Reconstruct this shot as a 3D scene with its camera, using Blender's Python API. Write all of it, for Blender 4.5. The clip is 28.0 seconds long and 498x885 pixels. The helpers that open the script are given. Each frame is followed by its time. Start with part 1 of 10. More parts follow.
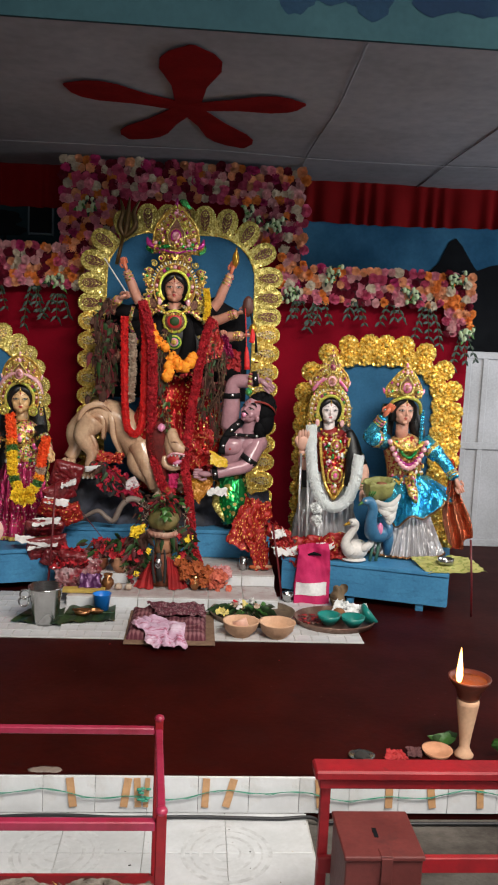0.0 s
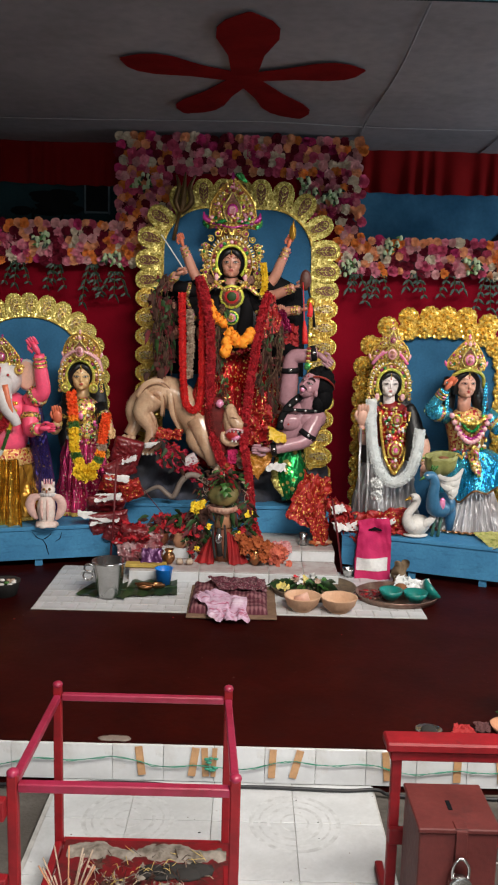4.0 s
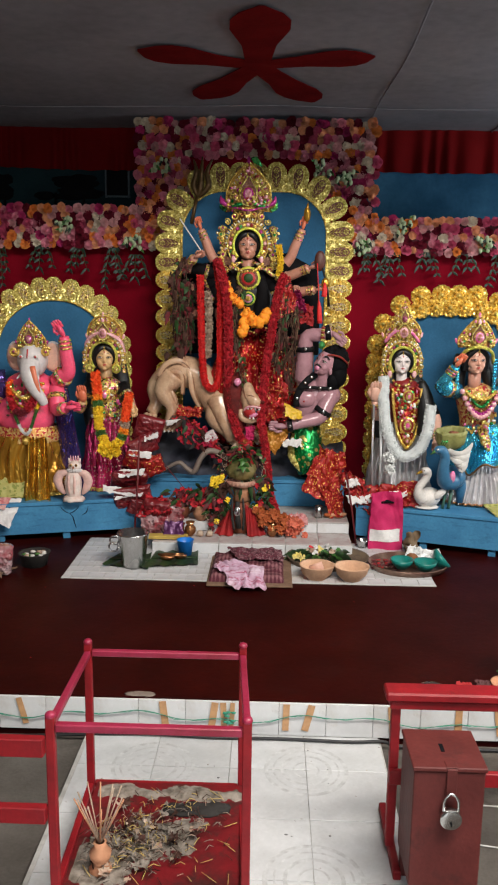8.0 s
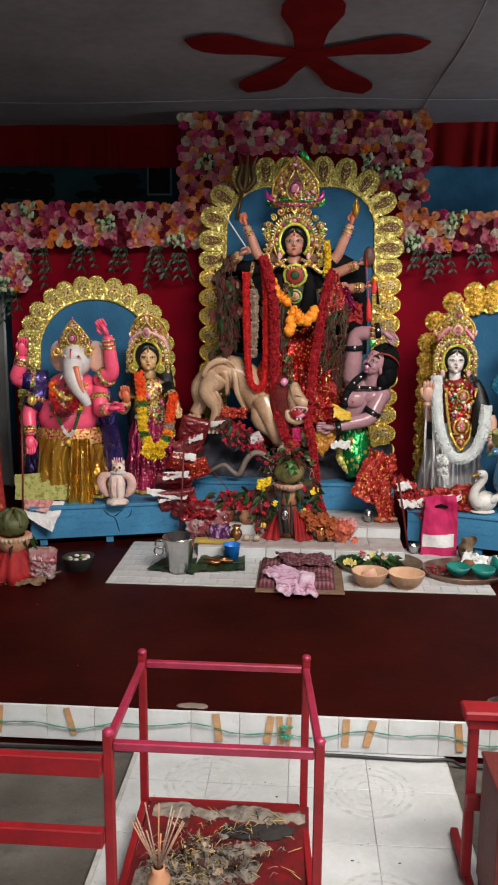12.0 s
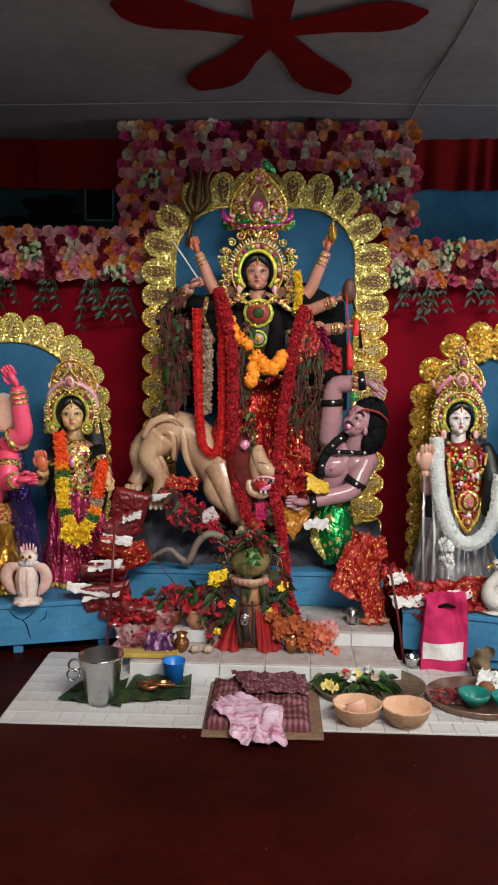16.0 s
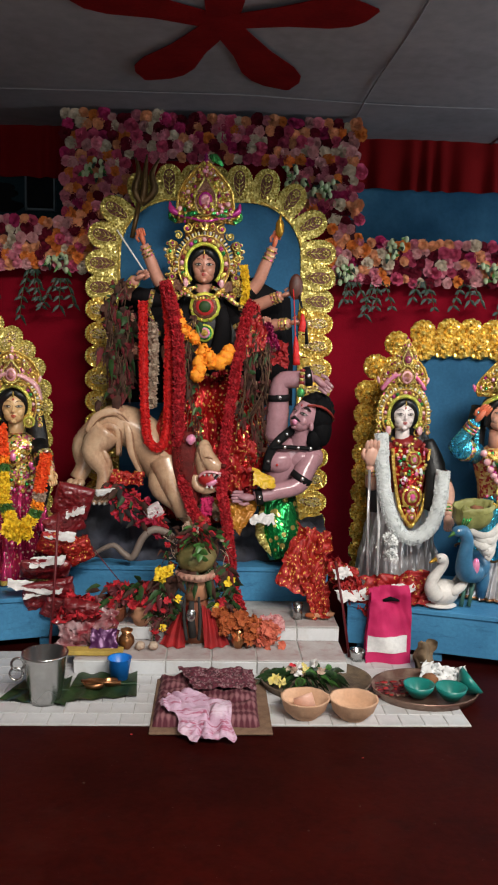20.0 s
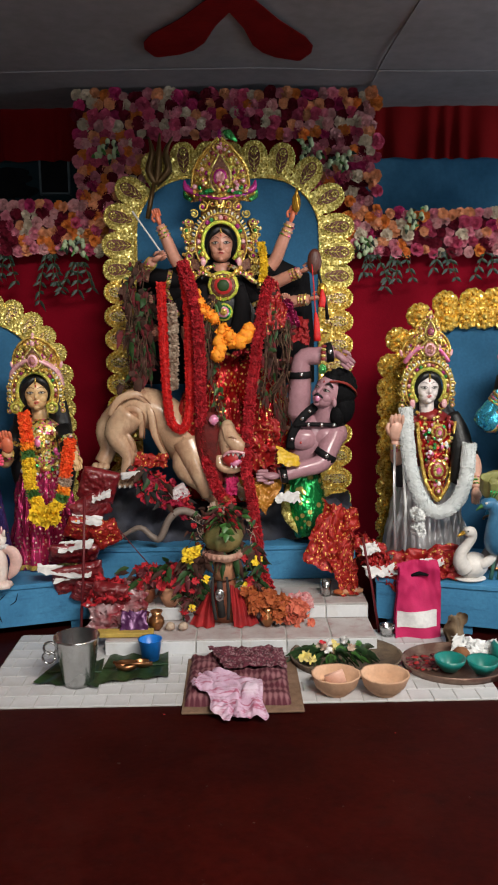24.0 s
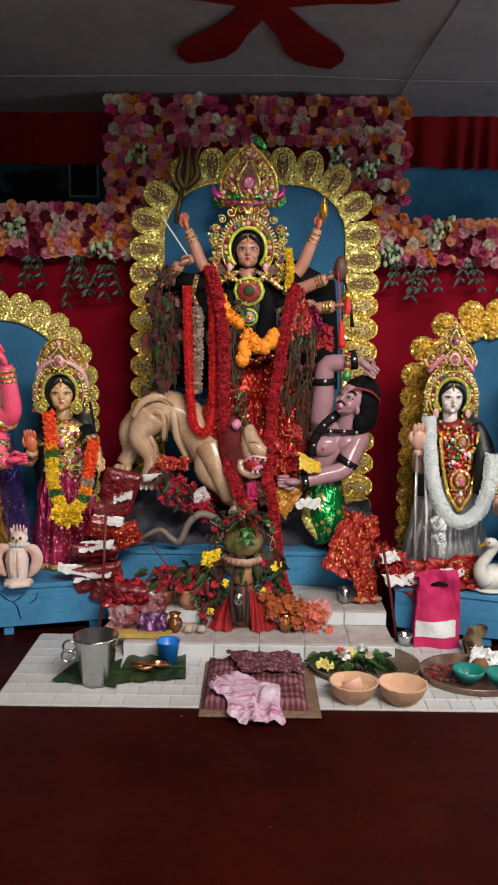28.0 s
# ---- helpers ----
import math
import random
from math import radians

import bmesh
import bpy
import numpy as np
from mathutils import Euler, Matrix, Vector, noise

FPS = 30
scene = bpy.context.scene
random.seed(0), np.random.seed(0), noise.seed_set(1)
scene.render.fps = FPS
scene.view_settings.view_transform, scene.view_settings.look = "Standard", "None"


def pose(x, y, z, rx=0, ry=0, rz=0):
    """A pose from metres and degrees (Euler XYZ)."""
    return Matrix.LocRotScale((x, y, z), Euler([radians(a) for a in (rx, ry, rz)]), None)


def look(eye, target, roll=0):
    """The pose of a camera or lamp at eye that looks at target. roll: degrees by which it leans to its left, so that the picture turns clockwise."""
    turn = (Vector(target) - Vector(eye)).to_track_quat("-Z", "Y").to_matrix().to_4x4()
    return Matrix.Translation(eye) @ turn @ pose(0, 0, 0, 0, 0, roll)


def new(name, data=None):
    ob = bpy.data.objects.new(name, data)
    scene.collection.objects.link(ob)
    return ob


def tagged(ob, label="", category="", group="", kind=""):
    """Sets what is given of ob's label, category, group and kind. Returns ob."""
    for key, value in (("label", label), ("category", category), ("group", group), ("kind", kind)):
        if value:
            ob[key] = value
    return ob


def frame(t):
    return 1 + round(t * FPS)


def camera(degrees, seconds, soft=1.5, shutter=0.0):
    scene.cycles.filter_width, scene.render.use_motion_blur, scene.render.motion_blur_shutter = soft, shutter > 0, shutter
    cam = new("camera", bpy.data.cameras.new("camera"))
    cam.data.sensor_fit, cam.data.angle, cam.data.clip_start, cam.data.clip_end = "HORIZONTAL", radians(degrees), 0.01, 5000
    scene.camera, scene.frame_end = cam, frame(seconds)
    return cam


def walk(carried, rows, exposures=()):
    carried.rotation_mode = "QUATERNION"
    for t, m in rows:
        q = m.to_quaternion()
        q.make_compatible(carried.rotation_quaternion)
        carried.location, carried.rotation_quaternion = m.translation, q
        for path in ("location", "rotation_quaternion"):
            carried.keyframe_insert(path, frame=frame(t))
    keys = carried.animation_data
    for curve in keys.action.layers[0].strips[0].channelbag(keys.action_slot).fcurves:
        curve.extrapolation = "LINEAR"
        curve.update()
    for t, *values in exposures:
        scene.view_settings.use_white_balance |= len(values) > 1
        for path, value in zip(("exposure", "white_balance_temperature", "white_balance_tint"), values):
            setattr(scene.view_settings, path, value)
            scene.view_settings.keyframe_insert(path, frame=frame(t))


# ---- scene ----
cam = camera(34.9, 28.0, soft=2.1)
PATH = [
    (0, (-0.057, -0.113, 1.842), (0.077, 1.867, 1.595), 2.5),
    (0.5, (-0.059, -0.118, 1.853), (-0.012, 1.868, 1.623), 2.8),
    (1, (-0.047, -0.118, 1.858), (-0.071, 1.87, 1.647), 2.4),
    (1.5, (-0.054, -0.119, 1.845), (-0.131, 1.87, 1.648), 1.9),
    (2, (-0.054, -0.114, 1.835), (-0.128, 1.872, 1.611), 1.3),
    (2.5, (-0.052, -0.11, 1.828), (-0.115, 1.873, 1.576), 1.0),
    (3, (-0.063, -0.101, 1.821), (-0.106, 1.879, 1.543), 0.8),
    (3.5, (-0.083, -0.098, 1.815), (-0.101, 1.881, 1.524), 1.1),
    (5.5, (-0.162, -0.07, 1.802), (-0.055, 1.899, 1.469), 3.0),
    (6, (-0.184, -0.062, 1.793), (-0.038, 1.905, 1.462), 3.4),
    (6.5, (-0.2, -0.066, 1.793), (-0.059, 1.9, 1.457), 3.4),
    (7, (-0.18, -0.087, 1.803), (-0.13, 1.884, 1.464), 2.7),
    (7.5, (-0.112, -0.286, 1.851), (-0.123, 1.683, 1.499), 1.7),
    (8, (-0.063, -0.306, 1.853), (-0.114, 1.66, 1.488), 0.8),
    (8.5, (-0.049, -0.32, 1.854), (-0.166, 1.64, 1.474), 0.8),
    (9, (-0.049, -0.369, 1.863), (-0.223, 1.583, 1.465), 0.6),
    (9.5, (-0.118, -0.441, 1.861), (-0.272, 1.514, 1.47), 0.9),
    (10, (-0.192, -0.533, 1.861), (-0.309, 1.425, 1.467), 1.0),
    (10.5, (-0.259, -0.575, 1.857), (-0.361, 1.386, 1.475), 1.1),
    (11, (-0.269, -0.495, 1.829), (-0.369, 1.467, 1.453), 1.7),
    (11.5, (-0.213, -0.297, 1.83), (-0.326, 1.664, 1.454), 1.7),
    (12, (-0.171, -0.156, 1.808), (-0.303, 1.807, 1.452), 0.4),
    (12.5, (-0.207, 0.02, 1.802), (-0.235, 1.993, 1.476), 0.9),
    (14.5, (-0.162, 0.662, 1.785), (-0.238, 2.649, 1.569), 0.2),
    (15, (-0.196, 0.794, 1.775), (-0.237, 2.783, 1.568), 0.8),
    (15.5, (-0.152, 0.927, 1.755), (-0.198, 2.915, 1.544), 0.5),
    (16, (-0.124, 1.013, 1.75), (-0.193, 2.999, 1.524), 0.6),
    (16.5, (-0.147, 1.049, 1.739), (-0.215, 3.031, 1.484), 0.4),
    (17, (-0.182, 1.065, 1.739), (-0.225, 3.048, 1.479), 0.4),
    (17.5, (-0.195, 1.068, 1.739), (-0.229, 3.051, 1.482), 0.9),
    (18, (-0.211, 1.066, 1.745), (-0.241, 3.05, 1.498), 1.5),
    (18.5, (-0.202, 1.063, 1.746), (-0.232, 3.048, 1.507), 1.7),
    (19, (-0.2, 1.044, 1.754), (-0.217, 3.031, 1.525), 1.7),
    (19.5, (-0.196, 1.028, 1.739), (-0.146, 3.014, 1.51), 1.5),
    (20, (-0.191, 1.033, 1.736), (-0.094, 3.017, 1.505), 1.5),
    (20.5, (-0.187, 1.035, 1.74), (-0.063, 3.019, 1.519), 1.6),
    (22.5, (-0.192, 1.045, 1.738), (-0.093, 3.026, 1.481), 0.9),
    (23, (-0.19, 1.051, 1.737), (-0.115, 3.032, 1.471), 0.4),
    (23.5, (-0.187, 1.057, 1.735), (-0.125, 3.036, 1.45), -0.2),
    (24, (-0.183, 1.05, 1.742), (-0.148, 3.028, 1.454), -0.6),
    (24.5, (-0.181, 1.045, 1.74), (-0.171, 3.025, 1.456), -0.7),
    (25, (-0.184, 1.045, 1.743), (-0.2, 3.024, 1.455), -0.7),
    (25.5, (-0.185, 1.035, 1.743), (-0.218, 3.016, 1.47), -0.5),
    (26, (-0.197, 1.036, 1.738), (-0.223, 3.019, 1.476), -0.4),
    (26.5, (-0.199, 1.035, 1.742), (-0.218, 3.018, 1.478), -0.3),
    (27, (-0.199, 1.034, 1.74), (-0.213, 3.015, 1.47), -0.2),
    (27.5, (-0.209, 1.037, 1.735), (-0.213, 3.018, 1.464), 0.2),
    (28, (-0.213, 1.039, 1.735), (-0.22, 3.021, 1.463), 0.7),
]
walk(cam, [(t, look(eye, target, roll)) for t, eye, target, roll in PATH])

# ---------- light ----------
world = bpy.data.worlds.new("world")
scene.world = world
world.use_nodes = True
wn, wl = world.node_tree.nodes, world.node_tree.links
sky = wn.new("ShaderNodeTexSky")
sky.sky_type, sky.sun_disc, sky.sun_elevation, sky.sun_rotation = "NISHITA", False, radians(40), radians(160)
wl.new(sky.outputs[0], wn["Background"].inputs[0])
wn["Background"].inputs[1].default_value = 0.08


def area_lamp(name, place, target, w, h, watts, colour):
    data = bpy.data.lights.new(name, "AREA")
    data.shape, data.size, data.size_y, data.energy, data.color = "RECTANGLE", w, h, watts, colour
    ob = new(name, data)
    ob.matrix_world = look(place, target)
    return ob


# unseen key lamp over the hall; size and place tuned, no fitting modelled
area_lamp("hall_key_light", (1.6, 0.3, 4.5), (0.2, 3.0, 0.0), 3.4, 0.9, 425, (1.0, 0.94, 0.87))
# unseen frontal fill, set in the added doorway behind the camera
area_lamp("front_fill_light", (0.6, -4.3, 1.6), (0.0, 5.0, 0.9), 3.4, 2.4, 98, (0.93, 0.97, 1.0))
# added fill from the right; its source is unseen, the wall there is solid
area_lamp("right_fill_light", (4.35, 4.7, 2.2), (0.6, 5.9, 2.4), 1.2, 1.8, 68, (0.85, 0.93, 1.0))

# ---------- materials ----------
def mat(name, colour, rough=0.6, metal=0.0, vary=0.25, scale=8.0, bump=0.15, bscale=60.0, second=None, fine=0.1,
        spread=(0.35, 0.65), coat=0.0, island=0.0, spec=0.5):
    """A painted or woven surface: two colours mixed by a broad noise, a fine grain on top, and a bump."""
    m = bpy.data.materials.new(name)
    m.use_nodes = True
    n, l = m.node_tree.nodes, m.node_tree.links
    p = n["Principled BSDF"]
    tc = n.new("ShaderNodeTexCoord")
    big = n.new("ShaderNodeTexNoise")
    big.inputs["Scale"].default_value, big.inputs["Detail"].default_value = scale, 5
    l.new(tc.outputs["Object"], big.inputs["Vector"])
    ramp = n.new("ShaderNodeMapRange")
    ramp.inputs[1].default_value, ramp.inputs[2].default_value = spread
    l.new(big.outputs[0], ramp.inputs[0])
    mix = n.new("ShaderNodeMix")
    mix.data_type = "RGBA"
    other = second or tuple(c * (1 - vary) for c in colour)
    mix.inputs[6].default_value, mix.inputs[7].default_value = (*colour, 1), (*other, 1)
    l.new(ramp.outputs[0], mix.inputs[0])
    grain = n.new("ShaderNodeTexNoise")
    grain.inputs["Scale"].default_value, grain.inputs["Detail"].default_value = bscale, 4
    l.new(tc.outputs["Object"], grain.inputs["Vector"])
    hsv = n.new("ShaderNodeHueSaturation")
    l.new(mix.outputs[2], hsv.inputs["Color"])
    mr = n.new("ShaderNodeMapRange")
    mr.inputs[3].default_value, mr.inputs[4].default_value = 1 - fine * 2, 1 + fine * 2
    l.new(grain.outputs[0], mr.inputs[0])
    value = mr.outputs[0]
    if island:
        info = n.new("ShaderNodeObjectInfo")
        ir = n.new("ShaderNodeMapRange")
        ir.inputs[3].default_value, ir.inputs[4].default_value = 1 - island, 1 + island
        l.new(info.outputs["Random"], ir.inputs[0])
        mul = n.new("ShaderNodeMath")
        mul.operation = "MULTIPLY"
        l.new(value, mul.inputs[0]), l.new(ir.outputs[0], mul.inputs[1])
        value = mul.outputs[0]
    l.new(value, hsv.inputs["Value"])
    l.new(hsv.outputs[0], p.inputs["Base Color"])
    rr = n.new("ShaderNodeMapRange")
    rr.inputs[3].default_value, rr.inputs[4].default_value = max(rough - 0.1, 0.03), min(rough + 0.1, 1)
    l.new(big.outputs[0], rr.inputs[0])
    l.new(rr.outputs[0], p.inputs["Roughness"])
    p.inputs["Metallic"].default_value = metal
    p.inputs["Coat Weight"].default_value = coat
    p.inputs["Specular IOR Level"].default_value = spec
    if bump:
        bn = n.new("ShaderNodeBump")
        bn.inputs["Strength"].default_value, bn.inputs["Distance"].default_value = bump, 0.01
        l.new(grain.outputs[0], bn.inputs["Height"])
        l.new(bn.outputs[0], p.inputs["Normal"])
    return m


def jewel(name, colours, scale=60.0, rough=0.3, metal=0.6, bump=0.5, stretch=(1, 1, 1)):
    """Sequins, foil and beads: small cells that each take one of a few colours."""
    m = bpy.data.materials.new(name)
    m.use_nodes = True
    n, l = m.node_tree.nodes, m.node_tree.links
    p = n["Principled BSDF"]
    tc = n.new("ShaderNodeTexCoord")
    v = n.new("ShaderNodeTexVoronoi")
    v.inputs["Scale"].default_value = scale
    mp = n.new("ShaderNodeMapping")
    mp.inputs["Scale"].default_value = stretch
    l.new(tc.outputs["Object"], mp.inputs[0]), l.new(mp.outputs[0], v.inputs["Vector"])
    sep = n.new("ShaderNodeSeparateColor")
    l.new(v.outputs["Color"], sep.inputs[0])
    r = n.new("ShaderNodeValToRGB")
    r.color_ramp.interpolation = "CONSTANT"
    while len(r.color_ramp.elements) < len(colours):
        r.color_ramp.elements.new(0.5)
    at = 0.0
    for e, (share, c) in zip(r.color_ramp.elements, colours):
        e.position, e.color = at, (*c, 1)
        at += share
    l.new(sep.outputs[0], r.inputs[0])
    l.new(r.outputs[0], p.inputs["Base Color"])
    p.inputs["Roughness"].default_value, p.inputs["Metallic"].default_value = rough, metal
    b = n.new("ShaderNodeBump")
    b.inputs["Strength"].default_value, b.inputs["Distance"].default_value = bump, 0.006
    add = n.new("ShaderNodeMath")
    l.new(v.outputs["Distance"], add.inputs[0]), l.new(sep.outputs[1], add.inputs[1])
    l.new(add.outputs[0], b.inputs["Height"])
    l.new(b.outputs[0], p.inputs["Normal"])
    return m


def scuffs(m, colour, scale, lo, hi, amount=1.0, stretch=(1, 1, 1), seed=0.0):
    """Worn or dirty patches of another colour over a material made by mat()."""
    n, l = m.node_tree.nodes, m.node_tree.links
    p = n["Principled BSDF"]
    before = p.inputs["Base Color"].links[0].from_socket
    tc, mp, tex = n.new("ShaderNodeTexCoord"), n.new("ShaderNodeMapping"), n.new("ShaderNodeTexNoise")
    mp.inputs["Scale"].default_value, mp.inputs["Location"].default_value = stretch, (seed, seed * 1.7, seed * 0.6)
    tex.inputs["Scale"].default_value, tex.inputs["Detail"].default_value, tex.inputs["Roughness"].default_value = scale, 8, 0.65
    l.new(tc.outputs["Object"], mp.inputs[0]), l.new(mp.outputs[0], tex.inputs["Vector"])
    mr, mix = n.new("ShaderNodeMapRange"), n.new("ShaderNodeMix")
    mr.inputs[1].default_value, mr.inputs[2].default_value, mr.inputs[4].default_value = lo, hi, amount
    l.new(tex.outputs[0], mr.inputs[0])
    mix.data_type = "RGBA"
    l.new(mr.outputs[0], mix.inputs[0]), l.new(before, mix.inputs[6])
    mix.inputs[7].default_value = (*colour, 1)
    l.new(mix.outputs[2], p.inputs["Base Color"])
    return m


def crinkle(name, colour, second, scale=22.0, stretch=(1, 1, 0.35), rough=0.22, metal=0.8, bump=1.0, fleck=None):
    """Crinkled metallic foil cloth: creases from a stretched noise catch the lamps; fleck: a printed second colour in spots."""
    m = bpy.data.materials.new(name)
    m.use_nodes = True
    n, l = m.node_tree.nodes, m.node_tree.links
    p = n["Principled BSDF"]
    tc, mp = n.new("ShaderNodeTexCoord"), n.new("ShaderNodeMapping")
    mp.inputs["Scale"].default_value = stretch
    l.new(tc.outputs["Object"], mp.inputs[0])
    fold, tone = n.new("ShaderNodeTexNoise"), n.new("ShaderNodeTexNoise")
    fold.inputs["Scale"].default_value, fold.inputs["Detail"].default_value, fold.inputs["Distortion"].default_value = scale, 3, 0.8
    tone.inputs["Scale"].default_value, tone.inputs["Detail"].default_value = scale * 0.4, 4
    l.new(mp.outputs[0], fold.inputs["Vector"]), l.new(mp.outputs[0], tone.inputs["Vector"])
    mr, mix = n.new("ShaderNodeMapRange"), n.new("ShaderNodeMix")
    mr.inputs[1].default_value, mr.inputs[2].default_value = 0.4, 0.62
    mix.data_type = "RGBA"
    mix.inputs[6].default_value, mix.inputs[7].default_value = (*colour, 1), (*second, 1)
    l.new(tone.outputs[0], mr.inputs[0]), l.new(mr.outputs[0], mix.inputs[0])
    out = mix.outputs[2]
    if fleck:
        dots, fr, fm = n.new("ShaderNodeTexVoronoi"), n.new("ShaderNodeMapRange"), n.new("ShaderNodeMix")
        dots.inputs["Scale"].default_value = fleck[1]
        l.new(tc.outputs["Object"], dots.inputs["Vector"])
        fr.inputs[1].default_value, fr.inputs[2].default_value, fr.inputs[3].default_value, fr.inputs[4].default_value = fleck[2], fleck[2] + 0.06, 1.0, 0.0
        l.new(dots.outputs["Distance"], fr.inputs[0])
        fm.data_type = "RGBA"
        fm.inputs[7].default_value = (*fleck[0], 1)
        l.new(fr.outputs[0], fm.inputs[0]), l.new(out, fm.inputs[6])
        out = fm.outputs[2]
    l.new(out, p.inputs["Base Color"])
    p.inputs["Roughness"].default_value, p.inputs["Metallic"].default_value = rough, metal
    b = n.new("ShaderNodeBump")
    b.inputs["Strength"].default_value, b.inputs["Distance"].default_value = bump, 0.03
    l.new(fold.outputs[0], b.inputs["Height"]), l.new(b.outputs[0], p.inputs["Normal"])
    return m


def glitter(name, colour, second, cells=110.0, k=0.9, rough=0.2, metal=0.6):
    """Stamped foil: small facets, each tilted its own way and toned a little differently."""
    m = bpy.data.materials.new(name)
    m.use_nodes = True
    n, l = m.node_tree.nodes, m.node_tree.links
    p = n["Principled BSDF"]
    tc, v, geo = n.new("ShaderNodeTexCoord"), n.new("ShaderNodeTexVoronoi"), n.new("ShaderNodeNewGeometry")
    v.inputs["Scale"].default_value = cells
    l.new(tc.outputs["Object"], v.inputs["Vector"])
    off, add, unit = n.new("ShaderNodeVectorMath"), n.new("ShaderNodeVectorMath"), n.new("ShaderNodeVectorMath")
    off.operation, add.operation, unit.operation = "MULTIPLY_ADD", "ADD", "NORMALIZE"
    off.inputs[1].default_value, off.inputs[2].default_value = (k, k, k), (-k / 2, -k / 2, -k / 2)
    l.new(v.outputs["Color"], off.inputs[0]), l.new(off.outputs[0], add.inputs[0]), l.new(geo.outputs["Normal"], add.inputs[1])
    l.new(add.outputs[0], unit.inputs[0]), l.new(unit.outputs[0], p.inputs["Normal"])
    sep, mix = n.new("ShaderNodeSeparateColor"), n.new("ShaderNodeMix")
    mix.data_type = "RGBA"
    mix.inputs[6].default_value, mix.inputs[7].default_value = (*colour, 1), (*second, 1)
    l.new(v.outputs["Color"], sep.inputs[0]), l.new(sep.outputs[1], mix.inputs[0]), l.new(mix.outputs[2], p.inputs["Base Color"])
    p.inputs["Roughness"].default_value, p.inputs["Metallic"].default_value = rough, metal
    return m


def plain(name, colour, strength):
    m = bpy.data.materials.new(name)
    m.use_nodes = True
    p = m.node_tree.nodes["Principled BSDF"]
    p.inputs["Base Color"].default_value = (*colour, 1)
    p.inputs["Emission Color"].default_value, p.inputs["Emission Strength"].default_value = (*colour, 1), strength
    return m


GOLD, PALE, PINK, GREEN, RUBY = (0.78, 0.5, 0.07), (0.85, 0.72, 0.32), (0.75, 0.12, 0.3), (0.08, 0.45, 0.08), (0.5, 0.02, 0.04)
cement = mat("cement", (0.125, 0.113, 0.1), 0.9, spec=0.15, scale=3.5, second=(0.072, 0.063, 0.055), bump=0.3, bscale=90, spread=(0.3, 0.7))
tile_white = mat("tile_white", (0.66, 0.67, 0.68), 0.3, scale=5, second=(0.57, 0.58, 0.59), bump=0.04, fine=0.03, island=0.05)
tile_grey = mat("tile_grey", (0.54, 0.55, 0.56), 0.35, scale=7, second=(0.45, 0.46, 0.465), bump=0.05, fine=0.06, spread=(0.4, 0.72), island=0.05)
tile_apron = mat("tile_apron", (0.6, 0.6, 0.61), 0.35, scale=5, second=(0.48, 0.48, 0.48), bump=0.04, fine=0.04, island=0.05)
scuffs(tile_apron, (0.34, 0.3, 0.27), 7, 0.56, 0.78, 0.45, (1, 1, 1), 1)
scuffs(tile_apron, (0.2, 0.1, 0.09), 44, 0.66, 0.74, 0.6, (1, 1, 1), 8)
grout = mat("grout", (0.5, 0.49, 0.47), 0.9, scale=12, second=(0.36, 0.35, 0.33))
red_oxide = mat("red_oxide", (0.031, 0.0026, 0.0018), 0.5, spec=0.06, scale=2.6, second=(0.019, 0.0019, 0.0015), bump=0.08, bscale=35, fine=0.2)
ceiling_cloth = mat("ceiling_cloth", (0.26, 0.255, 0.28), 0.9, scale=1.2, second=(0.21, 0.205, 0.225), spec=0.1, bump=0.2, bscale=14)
star_red = mat("star_red", (0.16, 0.003, 0.004), 0.9, spec=0.08, scale=6, bump=0.1)
maroon = mat("maroon", (0.15, 0.004, 0.005), 0.9, spec=0.08, scale=3, bump=0.2, bscale=120)
crimson = mat("crimson_cloth", (0.2, 0.002, 0.011), 0.9, scale=2.5, second=(0.14, 0.0015, 0.008), bump=0.15, bscale=150, spec=0.08)
wall_blue = mat("wall_blue", (0.015, 0.065, 0.125), 0.9, spec=0.1, scale=2.2, second=(0.04, 0.13, 0.22), bump=0.1, bscale=30)
beam_blue = mat("beam_blue", (0.009, 0.026, 0.034), 0.9, scale=1.4, second=(0.015, 0.038, 0.046), spec=0.1, bump=0.1, bscale=30)
cloud_blue = mat("cloud_blue", (0.003, 0.01, 0.024), 0.9, scale=3, second=(0.006, 0.017, 0.032), spec=0.1)
night = mat("dark_paint", (0.006, 0.0065, 0.008), 0.9, spec=0.1)
# grey of the unseen hall walls, kept dark to hold bounced light down
plaster = mat("plaster", (0.2, 0.2, 0.19), 0.85, scale=1.5)
white_wood = mat("white_wood", (0.42, 0.42, 0.44), 0.6, scale=3, second=(0.34, 0.34, 0.35), bump=0.1)
tarp = mat("tarp", (0.27, 0.27, 0.27), 0.7, scale=2, second=(0.16, 0.16, 0.16))
plinth_blue = mat("plinth_blue", (0.06, 0.24, 0.43), 0.65, spec=0.25, scale=5, second=(0.045, 0.19, 0.36), bump=0.15, bscale=50)
panel_blue = mat("panel_blue", (0.034, 0.135, 0.26), 0.8, spec=0.15, scale=3, second=(0.024, 0.1, 0.195), bump=0.1)
foil = glitter("gold_foil", (1.0, 0.74, 0.2), (0.8, 0.48, 0.08), 120, 0.9, 0.22, 0.6)
foil_pale = glitter("pale_gold_foil", (0.86, 0.75, 0.25), (0.48, 0.36, 0.07), 110, 0.9, 0.24, 0.5)
foil_dark = mat("filigree", (0.13, 0.045, 0.028), 0.45, 0.2, scale=60, second=(0.26, 0.13, 0.05), bump=0.5, bscale=160, spread=(0.5, 0.7))
